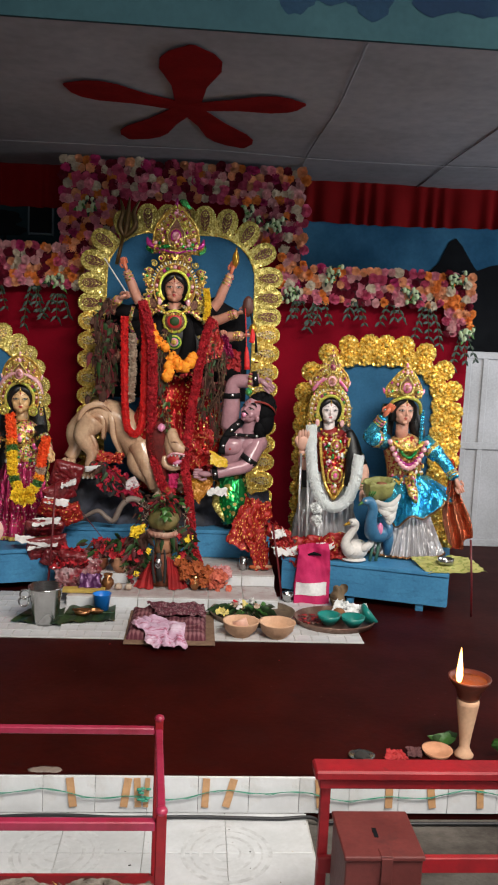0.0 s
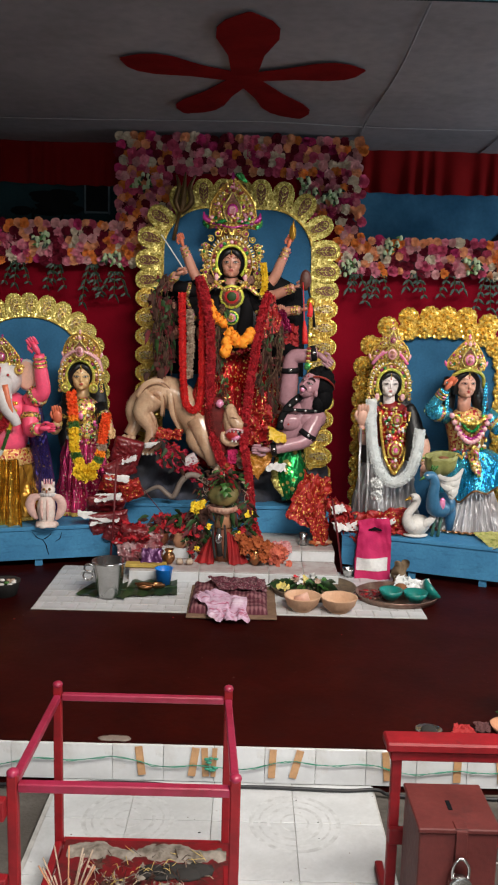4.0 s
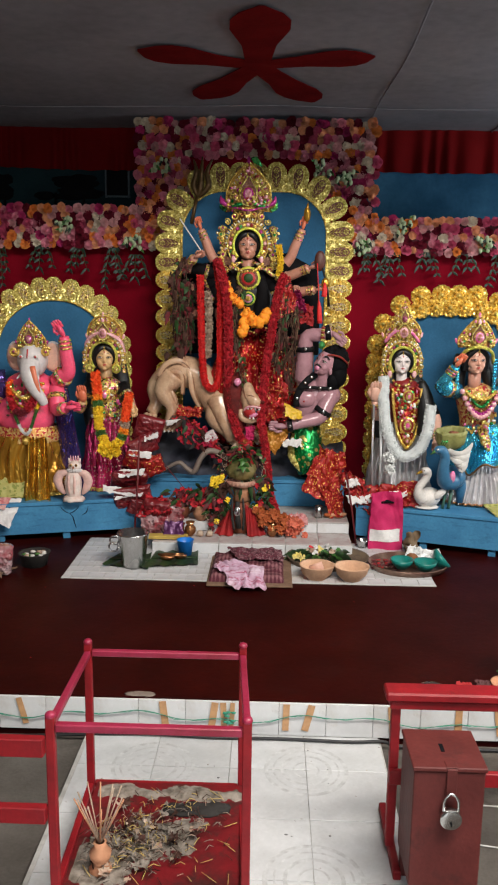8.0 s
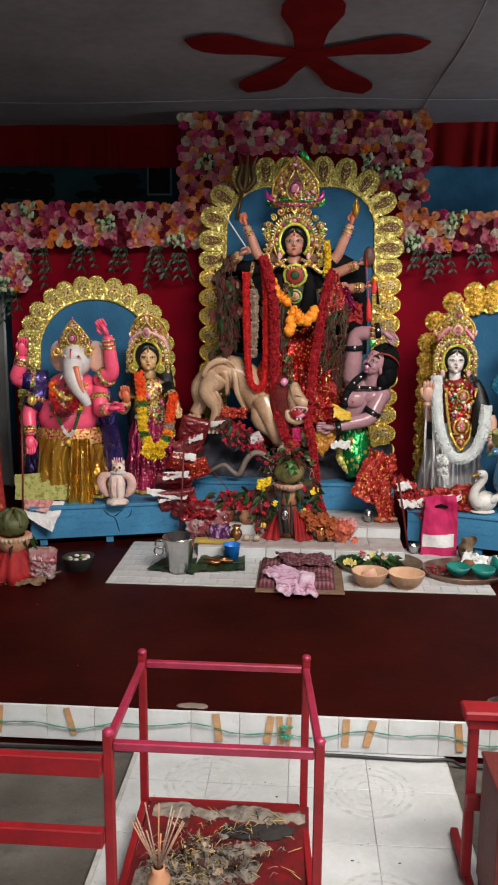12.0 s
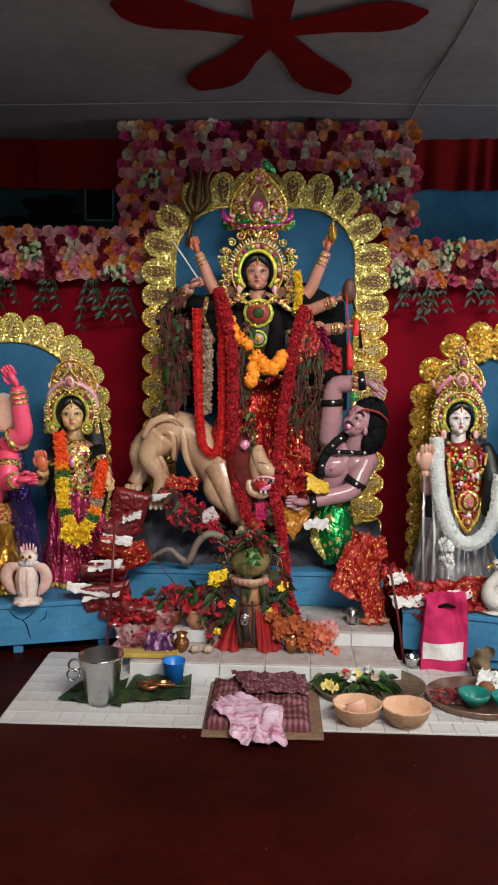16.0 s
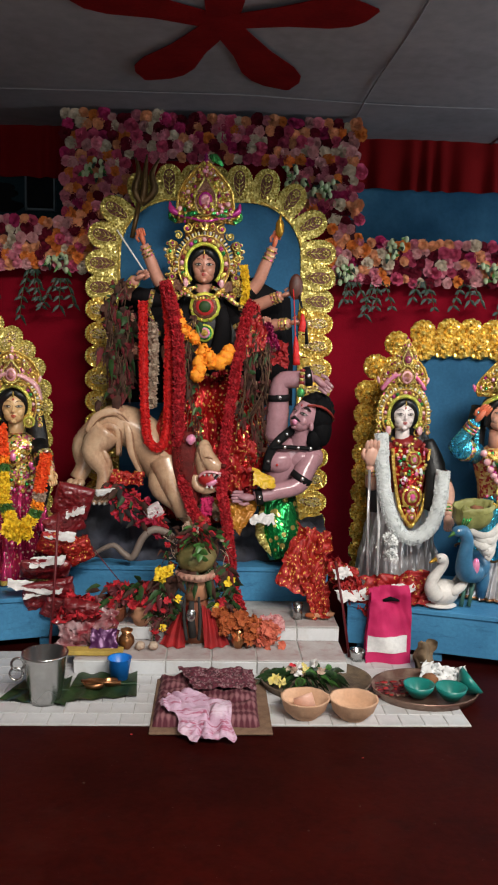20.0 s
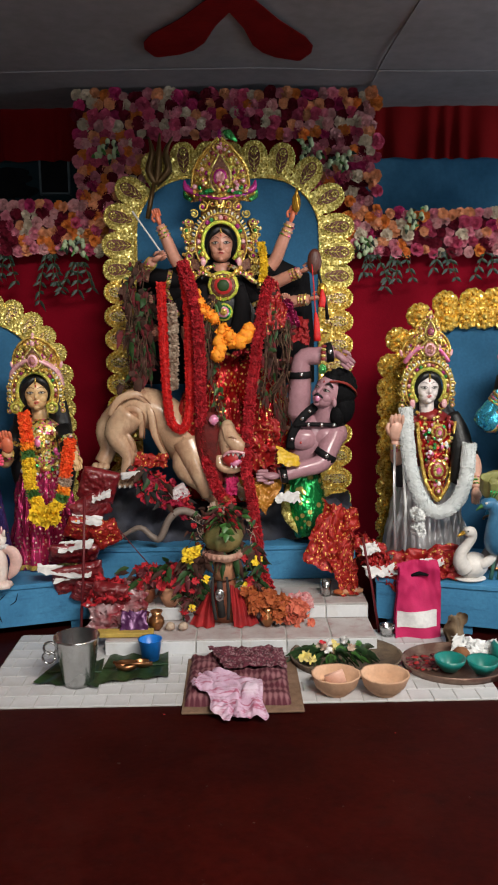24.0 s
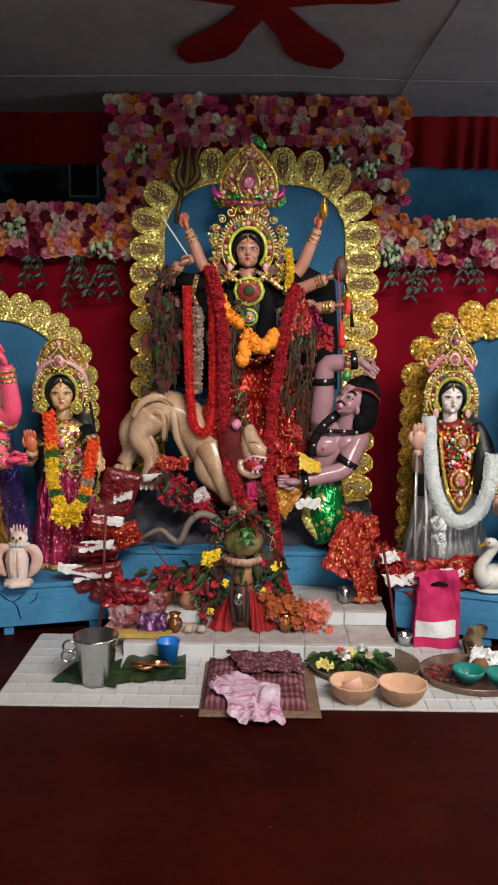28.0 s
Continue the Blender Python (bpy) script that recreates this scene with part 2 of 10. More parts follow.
foil_silver = jewel("silver_filigree", ((0.4, (0.34, 0.26, 0.16)), (0.35, (0.45, 0.3, 0.07)), (0.25, (0.13, 0.05, 0.03))), 80)
rail_red = mat("rail_paint", (0.26, 0.007, 0.012), 0.55, spec=0.35, scale=9, second=(0.19, 0.006, 0.01), bump=0.1)
rail_pink = mat("rail_paint_worn", (0.3, 0.02, 0.06), 0.4, scale=9, second=(0.22, 0.01, 0.03), bump=0.1)
box_red = mat("box_paint", (0.125, 0.024, 0.021), 0.6, spec=0.35, scale=6, second=(0.085, 0.014, 0.012), bump=0.15)
steel = mat("steel", (0.6, 0.6, 0.59), 0.26, 1.0, scale=4, bump=0.03)
brass = mat("brass", (0.5, 0.24, 0.1), 0.3, 0.9, scale=14, second=(0.26, 0.11, 0.05), bump=0.1)
clay = mat("clay", (0.55, 0.27, 0.15), 0.8, scale=9, second=(0.46, 0.21, 0.11), bump=0.15)
clay_dark = mat("clay_dark", (0.3, 0.09, 0.04), 0.6, scale=9)
leaf_dark = mat("leaf_dark", (0.018, 0.05, 0.014), 0.55, spec=0.3, scale=20, second=(0.03, 0.07, 0.018), bump=0.2)
leaf_green = mat("leaf_green", (0.045, 0.14, 0.025), 0.45, scale=20, second=(0.07, 0.18, 0.04))
leaf_plastic = mat("leaf_plastic", (0.01, 0.026, 0.016), 0.5, scale=60, second=(0.12, 0.15, 0.12), spread=(0.6, 0.78))
leaf_dry = mat("leaf_dry", (0.085, 0.035, 0.024), 0.75, spec=0.25, scale=16, second=(0.03, 0.014, 0.01))
black_hair = mat("black_hair", (0.006, 0.006, 0.007), 0.45, scale=30, bump=0.3)
white_puff = mat("white_puff", (0.85, 0.86, 0.85), 0.9, scale=30, bump=0.4)
cable_black = mat("cable_black", (0.01, 0.01, 0.012), 0.5)
wire_green = mat("wire_green", (0.03, 0.25, 0.16), 0.5)
tape_tan = mat("tape_tan", (0.55, 0.31, 0.15), 0.4, scale=20)
ash = mat("ash", (0.3, 0.26, 0.22), 0.95, scale=22, second=(0.11, 0.09, 0.07), bump=0.6)
straw = mat("straw", (0.55, 0.4, 0.13), 0.8)
soot = mat("soot", (0.025, 0.022, 0.02), 0.9)

tray_red = scuffs(mat("tray_paint", (0.17, 0.006, 0.01), 0.5, scale=9, second=(0.1, 0.006, 0.008), bump=0.2), (0.03, 0.015, 0.012), 14, 0.5, 0.66, 0.8, (1, 1, 1), 2)
scuffs(red_oxide, (0.04, 0.009, 0.007), 3.0, 0.52, 0.8, 0.45, (1, 1.8, 1))
scuffs(red_oxide, (0.012, 0.003, 0.003), 9.0, 0.55, 0.75, 0.6, (1, 1.4, 1), 7)
scuffs(red_oxide, (0.16, 0.11, 0.1), 60, 0.68, 0.76, 0.6, (1, 1, 1), 3)
scuffs(tile_grey, (0.4, 0.38, 0.35), 3.2, 0.54, 0.8, 0.4, (1, 1, 1), 2)
scuffs(tile_grey, (0.16, 0.13, 0.1), 40, 0.66, 0.74, 0.6, (1, 1, 1), 5)
scuffs(tile_white, (0.42, 0.36, 0.3), 9, 0.55, 0.8, 0.6, (1, 1, 1), 1)
scuffs(cement, (0.06, 0.05, 0.043), 11, 0.54, 0.72, 0.5, (1, 1.6, 1), 4)
scuffs(cement, (0.022, 0.018, 0.016), 2.2, 0.5, 0.62, 0.7, (0.7, 1.4, 1), 9)
scuffs(plinth_blue, (0.02, 0.09, 0.18), 11, 0.56, 0.7, 0.5, (1, 1, 3), 2)
scuffs(plinth_blue, (0.3, 0.36, 0.38), 46, 0.7, 0.76, 0.6, (1, 1, 1), 6)
scuffs(rail_red, (0.09, 0.012, 0.012), 30, 0.6, 0.72, 0.7, (1, 1, 1), 2)
scuffs(box_red, (0.05, 0.012, 0.011), 9, 0.54, 0.68, 0.75, (1, 1, 1), 3)
scuffs(box_red, (0.3, 0.16, 0.14), 60, 0.7, 0.76, 0.7, (1, 1, 1), 1)

# ---------- mesh tools ----------
rnd = random.Random(4)


class Shape:
    """Collects faces of several materials into one mesh."""

    def __init__(self):
        self.v, self.f, self.m, self.s, self.mats = [], [], [], [], []

    def slot(self, m):
        if m not in self.mats:
            self.mats.append(m)
        return self.mats.index(m)

    def add(self, verts, faces, m, smooth=True):
        k, i = len(self.v), self.slot(m)
        self.v += [tuple(p) for p in verts]
        for f in faces:
            self.f.append(tuple(k + a for a in f)), self.m.append(i), self.s.append(smooth)

    def box(self, c, size, m, rot=None, bevel=0.0):
        bm = bmesh.new()
        bmesh.ops.create_cube(bm, size=1, matrix=Matrix.Translation(c) @ (rot or Matrix()) @ Matrix.Diagonal((*size, 1)))
        if bevel:
            bmesh.ops.bevel(bm, geom=bm.edges[:], offset=bevel, segments=1, affect="EDGES")
        bm.verts.index_update()
        self.add([v.co for v in bm.verts], [[v.index for v in f.verts] for f in bm.faces], m, False)
        bm.free()

    def ball(self, c, r, m, seg=12, rings=8, rot=None, lump=0.0):
        r = (r, r, r) if isinstance(r, (int, float)) else r
        vs, fs = [], []
        for i in range(rings + 1):
            a = math.pi * i / rings
            for j in range(seg):
                b = 2 * math.pi * j / seg
                p = Vector((math.sin(a) * math.cos(b), math.sin(a) * math.sin(b), math.cos(a)))
                if lump:
                    p *= 1 + lump * noise.noise(p * 2.3 + Vector(c) * 7)
                p = Vector((p.x * r[0], p.y * r[1], p.z * r[2]))
                vs.append((rot @ p if rot else p) + Vector(c))
        for i in range(rings):
            for j in range(seg):
                k = (j + 1) % seg
                fs.append((i * seg + j, (i + 1) * seg + j, (i + 1) * seg + k, i * seg + k))
        self.add(vs, fs, m)

    def tube(self, pts, radii, m, seg=10, smooth=True, steps=0, flat=None):
        """A tube along points; a radius may be (side, depth). steps: rounds the path."""
        pts = [Vector(p) for p in pts]
        if isinstance(radii, (int, float, tuple)):
            radii = [radii] * len(pts)
        radii = [(q, q) if isinstance(q, (int, float)) else q for q in radii]
        if steps:
            np_, nr = [], []
            n = len(pts)
            for i in range(n - 1):
                p0, p1, p2, p3 = pts[max(i - 1, 0)], pts[i], pts[i + 1], pts[min(i + 2, n - 1)]
                for k in range(steps):
                    t = k / steps
                    np_.append(0.5 * (2 * p1 + (p2 - p0) * t + (2 * p0 - 5 * p1 + 4 * p2 - p3) * t * t + (3 * p1 - p0 - 3 * p2 + p3) * t ** 3))
                    nr.append(tuple(radii[i][q] * (1 - t) + radii[i + 1][q] * t for q in (0, 1)))
            pts, radii = np_ + [pts[-1]], nr + [radii[-1]]
        ref = Vector(flat) if flat else Vector((0.03, 1, 0.02))
        vs, fs = [], []
        for i, p in enumerate(pts):
            d = (pts[min(i + 1, len(pts) - 1)] - pts[max(i - 1, 0)]).normalized()
            side = d.cross(ref)
            side = side.normalized() if side.length > 1e-3 else Vector((1, 0, 0))
            up = side.cross(d)
            for j in range(seg):
                a = 2 * math.pi * j / seg
                vs.append(p + side * math.cos(a) * radii[i][0] + up * math.sin(a) * radii[i][1])
        n = len(pts)
        for i in range(n - 1):
            for j in range(seg):
                k = (j + 1) % seg
                fs.append((i * seg + j, (i + 1) * seg + j, (i + 1) * seg + k, i * seg + k))
        fs += [tuple(range(seg)), tuple(range((n - 1) * seg, n * seg))[::-1]]
        self.add(vs, fs, m, smooth)

    def lathe(self, profile, c, m, seg=24, fold=0, depth=0.0, squash=1.0, rot=None, phase=0.0, wob=0.0):
        """A turned form. profile: (radius, z) upwards; fold and depth: pleats that grow with the radius."""
        vs, fs = [], []
        for r, z in profile:
            for j in range(seg):
                a = 2 * math.pi * j / seg
                q = r * (1 + depth * math.sin(fold * a + phase + 1.3 * math.sin(3 * a))) if fold else r
                if wob:
                    q *= 1 + wob * noise.noise(Vector((math.cos(a) * 5, math.sin(a) * 5, z * 14)))
                p = Vector((q * math.cos(a), q * math.sin(a) * squash, z))
                vs.append((rot @ p if rot else p) + Vector(c))
        for i in range(len(profile) - 1):
            for j in range(seg):
                k = (j + 1) % seg
                fs.append((i * seg + j, i * seg + k, (i + 1) * seg + k, (i + 1) * seg + j))
        self.add(vs, fs, m)

    def plate(self, outline, y, thick, m, c=(0, 0, 0), rot=None):
        """An upright plate cut to an outline of (x, z) points, front at y, thick towards +y."""
        n = len(outline)
        vs = [Vector((x, y, z)) for x, z in outline] + [Vector((x, y + thick, z)) for x, z in outline]
        vs = [(rot @ p if rot else p) + Vector(c) for p in vs]
        fs = [tuple(range(n)), tuple(range(n, 2 * n))[::-1]] + [(i, i + n, (i + 1) % n + n, (i + 1) % n) for i in range(n)]
        self.add(vs, fs, m, False)

    def sheet(self, fn, nu, nv, m, thick=0.003):
        """A cloth: fn(u, v) gives a point; a second face lies a little behind."""
        for k, off in ((0, 0.0), (1, thick)):
            vs = [Vector(fn(i / nu, j / nv)) + Vector((0, off, -off * 0.3)) for i in range(nu + 1) for j in range(nv + 1)]
            fs = [(i * (nv + 1) + j, (i + 1) * (nv + 1) + j, (i + 1) * (nv + 1) + j + 1, i * (nv + 1) + j + 1) for i in range(nu) for j in range(nv)]
            self.add(vs, fs, m)

    def ring(self, c, r, w, m, seg=18, rot=None, squash=1.0):
        pts = []
        for j in range(seg + 1):
            a = 2 * math.pi * j / seg
            p = Vector((r * math.cos(a), r * math.sin(a) * squash, 0))
            pts.append((rot @ p if rot else p) + Vector(c))
        self.tube(pts, w, m, 6)

    def mesh(self, name):
        me = bpy.data.meshes.new(name)
        me.from_pydata(self.v, [], self.f)
        for m in self.mats:
            me.materials.append(m)
        me.polygons.foreach_set("material_index", self.m)
        me.polygons.foreach_set("use_smooth", self.s)
        me.update()
        return me

    def make(self, name, parent=None, label="", category="", kind="", group="", at=None):
        if parent is None and at is None and kind != "structure":
            lo, hi = np.min(self.v, 0), np.max(self.v, 0)
            base = ((lo[0] + hi[0]) / 2, (lo[1] + hi[1]) / 2, lo[2])
            self.v = [(x - base[0], y - base[1], z - base[2]) for x, y, z in self.v]
            at = Matrix.Translation(base)
        ob = new(name, self.mesh(name))
        if parent:
            ob.parent = parent
        if at is not None:
            ob.matrix_basis = at
        return tagged(ob, label, category, group, kind)


def thing(name, at, label, category, group="", kind=""):
    ob = new(name)
    ob.empty_display_size = 0.1
    ob.matrix_basis = at
    return tagged(ob, label, category, group, kind)


def block(name, lo, hi, m, parent=None, bevel=0.0, **tags):
    s = Shape()
    s.box([(a + b) / 2 for a, b in zip(lo, hi)], [b - a for a, b in zip(lo, hi)], m, None, bevel)
    return s.make(name, parent, **tags)


# ---------- structure ----------
STAGE = 0.16
block("ground", (-9, -9, -0.3), (9, 9, -0.03), cement, kind="structure", label="worn grey cement hall floor", category="floor")
stage = block("stage_floor", (-4.6, 2.815, -0.03), (4.6, 7.0, STAGE), red_oxide, kind="structure", label="polished dark red oxide stage floor", category="floor")
block("wall_north", (-4.8, 6.9, -0.03), (4.8, 7.05, 4.8), wall_blue, kind="structure", label="blue painted wall with a faded sky mural", category="wall")
# side walls, doorway wall and hall ceiling are unseen, added to enclose the light
block("wall_east", (4.6, -5, -0.03), (4.75, 7.05, 4.8), plaster, kind="structure", label="unseen plastered side wall that closes the hall", category="wall")
block("wall_west", (-4.75, -5, -0.03), (-4.6, 7.05, 4.8), plaster, kind="structure", label="unseen plastered side wall that closes the hall", category="wall")
s = Shape()
s.box((-3.2, -4.9, 2.38), (3.2, 0.15, 4.82), plaster)
s.box((3.6, -4.9, 2.38), (2.4, 0.15, 4.82), plaster)
s.box((0.4, -4.9, 3.95), (4.0, 0.15, 1.7), plaster)
s.make("wall_south", kind="structure", label="unseen plastered wall with an added wide doorway", category="wall")
block("hall_ceiling", (-4.8, -5, 4.8), (4.8, 3.9, 4.9), plaster, kind="structure", label="unseen high ceiling that closes the hall", category="ceiling")


def ceil_z(y):
    return 3.285 - 0.012 * (y - 3.8)


def sag(x, y):
    return 0.025 * math.sin(math.pi * (y - 3.8) / 3.1) * abs(math.sin(x * 1.1))


s = Shape()
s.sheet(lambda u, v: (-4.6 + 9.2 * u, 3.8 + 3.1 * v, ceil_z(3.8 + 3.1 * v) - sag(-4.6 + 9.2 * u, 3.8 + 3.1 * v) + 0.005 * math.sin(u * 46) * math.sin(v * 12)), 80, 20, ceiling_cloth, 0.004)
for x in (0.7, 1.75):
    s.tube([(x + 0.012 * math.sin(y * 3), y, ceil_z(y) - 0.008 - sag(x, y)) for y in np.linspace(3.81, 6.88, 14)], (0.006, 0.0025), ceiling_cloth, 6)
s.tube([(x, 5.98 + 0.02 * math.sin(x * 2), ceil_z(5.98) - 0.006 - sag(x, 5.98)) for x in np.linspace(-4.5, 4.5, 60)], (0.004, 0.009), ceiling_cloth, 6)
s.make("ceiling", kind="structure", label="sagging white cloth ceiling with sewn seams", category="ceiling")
s = Shape()
s.box((0, 3.785, 4.03), (9.2, 0.02, 1.5), beam_blue)
for x, w in ((0.5, 0.26), (1.3, 0.3), (-0.9, 0.26), (2.4, 0.3), (-2.2, 0.26)):
    for k in range(12):
        px, pz, pw, ph = x + rnd.uniform(-w, w), 3.52 + rnd.uniform(-0.1, 0.16), w * rnd.uniform(0.2, 0.45), w * rnd.uniform(0.14, 0.34)
        s.plate([(px + pw * math.cos(a) * (1 + 0.16 * math.sin(5 * a + k)), pz + ph * math.sin(a) * (1 + 0.16 * math.cos(4 * a + k))) for a in np.linspace(0, 6.28, 25)[:-1]], 3.7745 - 0.0003 * k, 0.0002, cloud_blue)
s.make("beam", kind="structure", label="blue painted front beam with dark painted clouds", category="beam")

# five-bladed red star sewn under the ceiling
star = thing("ceiling_ornament", pose(0, 0, 0), "dark red five-bladed cloth star sewn to the white ceiling", "ornament")
for tx, ty, wide in ((0.035, -0.99, 0.165), (0.694, -0.229, 0.15), (0.385, 0.87, 0.15), (-0.415, 0.775, 0.15), (-0.693, -0.331, 0.16)):
    cx, cy, R = -0.177, 4.94, math.hypot(tx, ty)
    ux, uy = tx / R, ty / R
    vs = []
    outline = [(-0.03, -0.08), (0.12, -0.08), (0.4, -0.1), (0.66, -wide), (0.8, -wide * 0.97), (0.9, -wide * 0.7), (1.0, -0.012),
               (1.0, 0.012), (0.9, wide * 0.7), (0.8, wide * 0.97), (0.66, wide), (0.4, 0.1), (0.12, 0.08), (-0.03, 0.08)]
    for z in (0, 0.004):
        for d, w in outline:
            x, y = cx + d * R * ux - w * uy, cy + d * R * uy + w * ux
            vs.append((x, y, ceil_z(y) - sag(x, y) - 0.014 - z - 0.0006 * (tx + 1)))
    n = len(outline)
    s = Shape()
    s.add(vs, [tuple(range(n)), tuple(range(n, 2 * n))[::-1]] + [(i, i + n, (i + 1) % n + n, (i + 1) % n) for i in range(n)], star_red, False)
    s.make("blade", star)

# valance along the back wall, with gathers
for nm, x0, x1 in (("valance", -4.5, -1.12), ("valance", 0.74, 4.5)):
    s = Shape()
    s.sheet(lambda u, v: (x0 + (x1 - x0) * u, 6.8 + 0.02 * math.sin(u * (x1 - x0) * 42 + 2 * math.sin(u * 40)) * (0.4 + v), 3.27 - 0.36 * v - 0.012 * math.sin(u * 9)), 240, 4, maroon)
    s.make(nm, label="gathered dark red cloth valance under the ceiling", category="valance", kind="structure")

# side partitions behind the decoration
for sx in (-1, 1):
    s = Shape()
    if sx > 0:
        s.box((3.28, 6.6, 1.0), (2.12, 0.04, 1.72), white_wood)
        for x in (2.25, 2.4, 3.05, 3.7):
            s.box((x, 6.572, 1.0), (0.05, 0.02, 1.72), white_wood, None, 0.004)
        for z in (0.19, 1.05, 1.83):
            s.box((3.28, 6.568, z), (2.12, 0.02, 0.06), white_wood, None, 0.004)
        s.make("partition", kind="structure", label="white painted wooden panelled partition", category="partition")
    else:
        s.sheet(lambda u, v: (-4.5 + 1.78 * u, 6.55 + 0.03 * math.sin(u * 14 + v * 5), 0.16 + (1.68 - 0.05 * u) * v), 24, 12, tarp)
        s.tube([(-2.72, 6.52, 0.16), (-2.72, 6.52, 1.86)], 0.012, white_wood, 8)
        s.make("tarpaulin_screen", kind="structure", label="grey tarpaulin screen on a thin pole", category="screen")

# crimson cloth backdrop
s = Shape()
s.sheet(lambda u, v: (-2.62 + 4.8 * u, 6.43 + 0.012 * math.sin(u * 75 + 2 * math.sin(u * 31)), 0.17 + 2.95 * v if -1.1 < -2.62 + 4.8 * u < 0.7 else 0.17 + 2.1 * v), 150, 10, crimson)
s.make("backdrop_cloth", kind="structure", label="crimson cloth backdrop hung behind the idols", category="backdrop")

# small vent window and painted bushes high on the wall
s = Shape()
s.box((-1.43, 6.885, 2.82), (0.2, 0.03, 0.26), night)
win = thing("window_1", pose(0, 0, 0), "small dark ventilator window with a grey frame", "window", kind="structure")
s.make("pane", win)
s = Shape()
frame_grey = mat("window_paint", (0.07, 0.1, 0.12), 0.7)
for x, w in ((-1.53, 0.012), (-1.33, 0.012)):
    s.box((x, 6.875, 2.82), (w, 0.04, 0.28), frame_grey)
for z in (2.69, 2.95):
    s.box((-1.43, 6.875, z), (0.212, 0.04, 0.012), frame_grey)
s.make("window_frame", win)
s = Shape()
rm = random.Random(8)
mural_shade = mat("mural_shade", (0.008, 0.02, 0.026), 0.9, spec=0.1, scale=2.5, second=(0.014, 0.036, 0.042), bump=0.1)
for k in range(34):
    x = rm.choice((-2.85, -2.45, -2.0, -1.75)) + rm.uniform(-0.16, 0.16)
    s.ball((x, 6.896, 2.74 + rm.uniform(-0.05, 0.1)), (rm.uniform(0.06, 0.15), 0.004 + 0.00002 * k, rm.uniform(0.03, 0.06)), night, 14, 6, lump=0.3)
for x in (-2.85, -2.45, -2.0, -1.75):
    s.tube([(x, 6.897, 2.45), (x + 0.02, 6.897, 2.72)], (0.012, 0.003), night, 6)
# left plate: the wall's shade put into colour together with mural paint
s.plate([(-4.59, 2.2), (-4.59, 2.98), (-4.0, 3.02), (-3.3, 2.97), (-2.6, 3.03), (-1.9, 2.98), (-1.3, 3.04), (-0.9, 3.0), (-0.9, 2.2)], 6.8985, 0.001, mural_shade)
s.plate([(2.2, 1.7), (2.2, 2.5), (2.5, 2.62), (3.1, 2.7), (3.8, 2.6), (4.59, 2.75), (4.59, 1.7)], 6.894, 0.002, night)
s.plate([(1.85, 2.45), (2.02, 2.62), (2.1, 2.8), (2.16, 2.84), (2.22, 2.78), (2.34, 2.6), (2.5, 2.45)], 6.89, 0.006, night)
s.make("mural", kind="structure", label="dark mural bushes and hills, with shade of the left wall painted in", category="mural")

# walkway of large white tiles
TW = 0.305
walkway = block("walkway", (-0.825, -4.8, -0.03), (0.433, 2.812, -0.006), grout, kind="structure", label="raised walkway of white marbled floor tiles", category="walkway")
# (tiles are laid at the end of the file)

# ---------- plinths ----------
def plinth(at, w, d, z0, z1, label, legs):
    t = thing("plinth", at, label, "plinth")
    block("top", (0, -0.01, z1 - 0.025), (w, d, z1), plinth_blue, t, 0.003)
    block("front_panel", (0.006, 0.0, z0), (w - 0.006, 0.022, z1 - 0.026), plinth_blue, t, 0.003)
    for x in (0.0, w - 0.022):
        block("side_panel", (x, 0.024, z0), (x + 0.022, d, z1 - 0.026), plinth_blue, t, 0.003)
    for x in legs:
        for y in (0.02, d - 0.08):
            block("leg", (x, y, 0), (x + 0.05, y + 0.05, z0 + 0.03), plinth_blue, t, 0.003)
    return t


left_plinth = plinth(pose(-1.97, 4.84, STAGE, 0, 0, 15.5), 1.05, 0.85, 0.05, 0.275, "sky-blue painted wooden plinth with flaking paint", (0.06, 0.5, 0.94))
plinth(pose(0.545, 5.06, STAGE, 0, 0, -17.8), 1.1, 0.85, 0.05, 0.275, "sky-blue painted wooden plinth on short legs", (0.06, 0.45, 0.9))
plinth(pose(-1.0, 5.43, 0.31), 1.5, 0.85, 0.0, 0.2, "long sky-blue wooden plinth under the central idol", (0.06, 0.7, 1.38))

for pts in (((-1.5, 0.395), (-1.47, 0.36), (-1.44, 0.345)), ((-1.44, 0.345), (-1.41, 0.36), (-1.38, 0.39)), ((-1.44, 0.345), (-1.42, 0.315), (-1.41, 0.27), (-1.4, 0.24)), ((-1.36, 0.33), (-1.33, 0.35), (-1.32, 0.39))):
    s = Shape()
    s.tube([((x + 1.97) / math.cos(radians(15.5)), -0.001, z - STAGE) for x, z in pts], [0.0015] + [0.0032] * (len(pts) - 2) + [0.0012], night, 5, steps=3)
    s.make("crack", left_plinth, "dark crack in the board")

# ---------- steps before the central plinth ----------
step_low = block("step_low", (-0.83, 4.742, STAGE), (0.5, 6.4, 0.231), grout, kind="structure", label="low step faced with white tiles", category="step")
step_high = block("step_high", (-0.83, 5.012, 0.231), (0.5, 6.4, 0.307), grout, kind="structure", label="second step faced with white tiles", category="step")
apron = block("apron", (-1.305, 4.21, STAGE), (0.95, 5.0, STAGE + 0.004), grout, kind="structure", label="apron of small white tiles on the stage", category="apron")

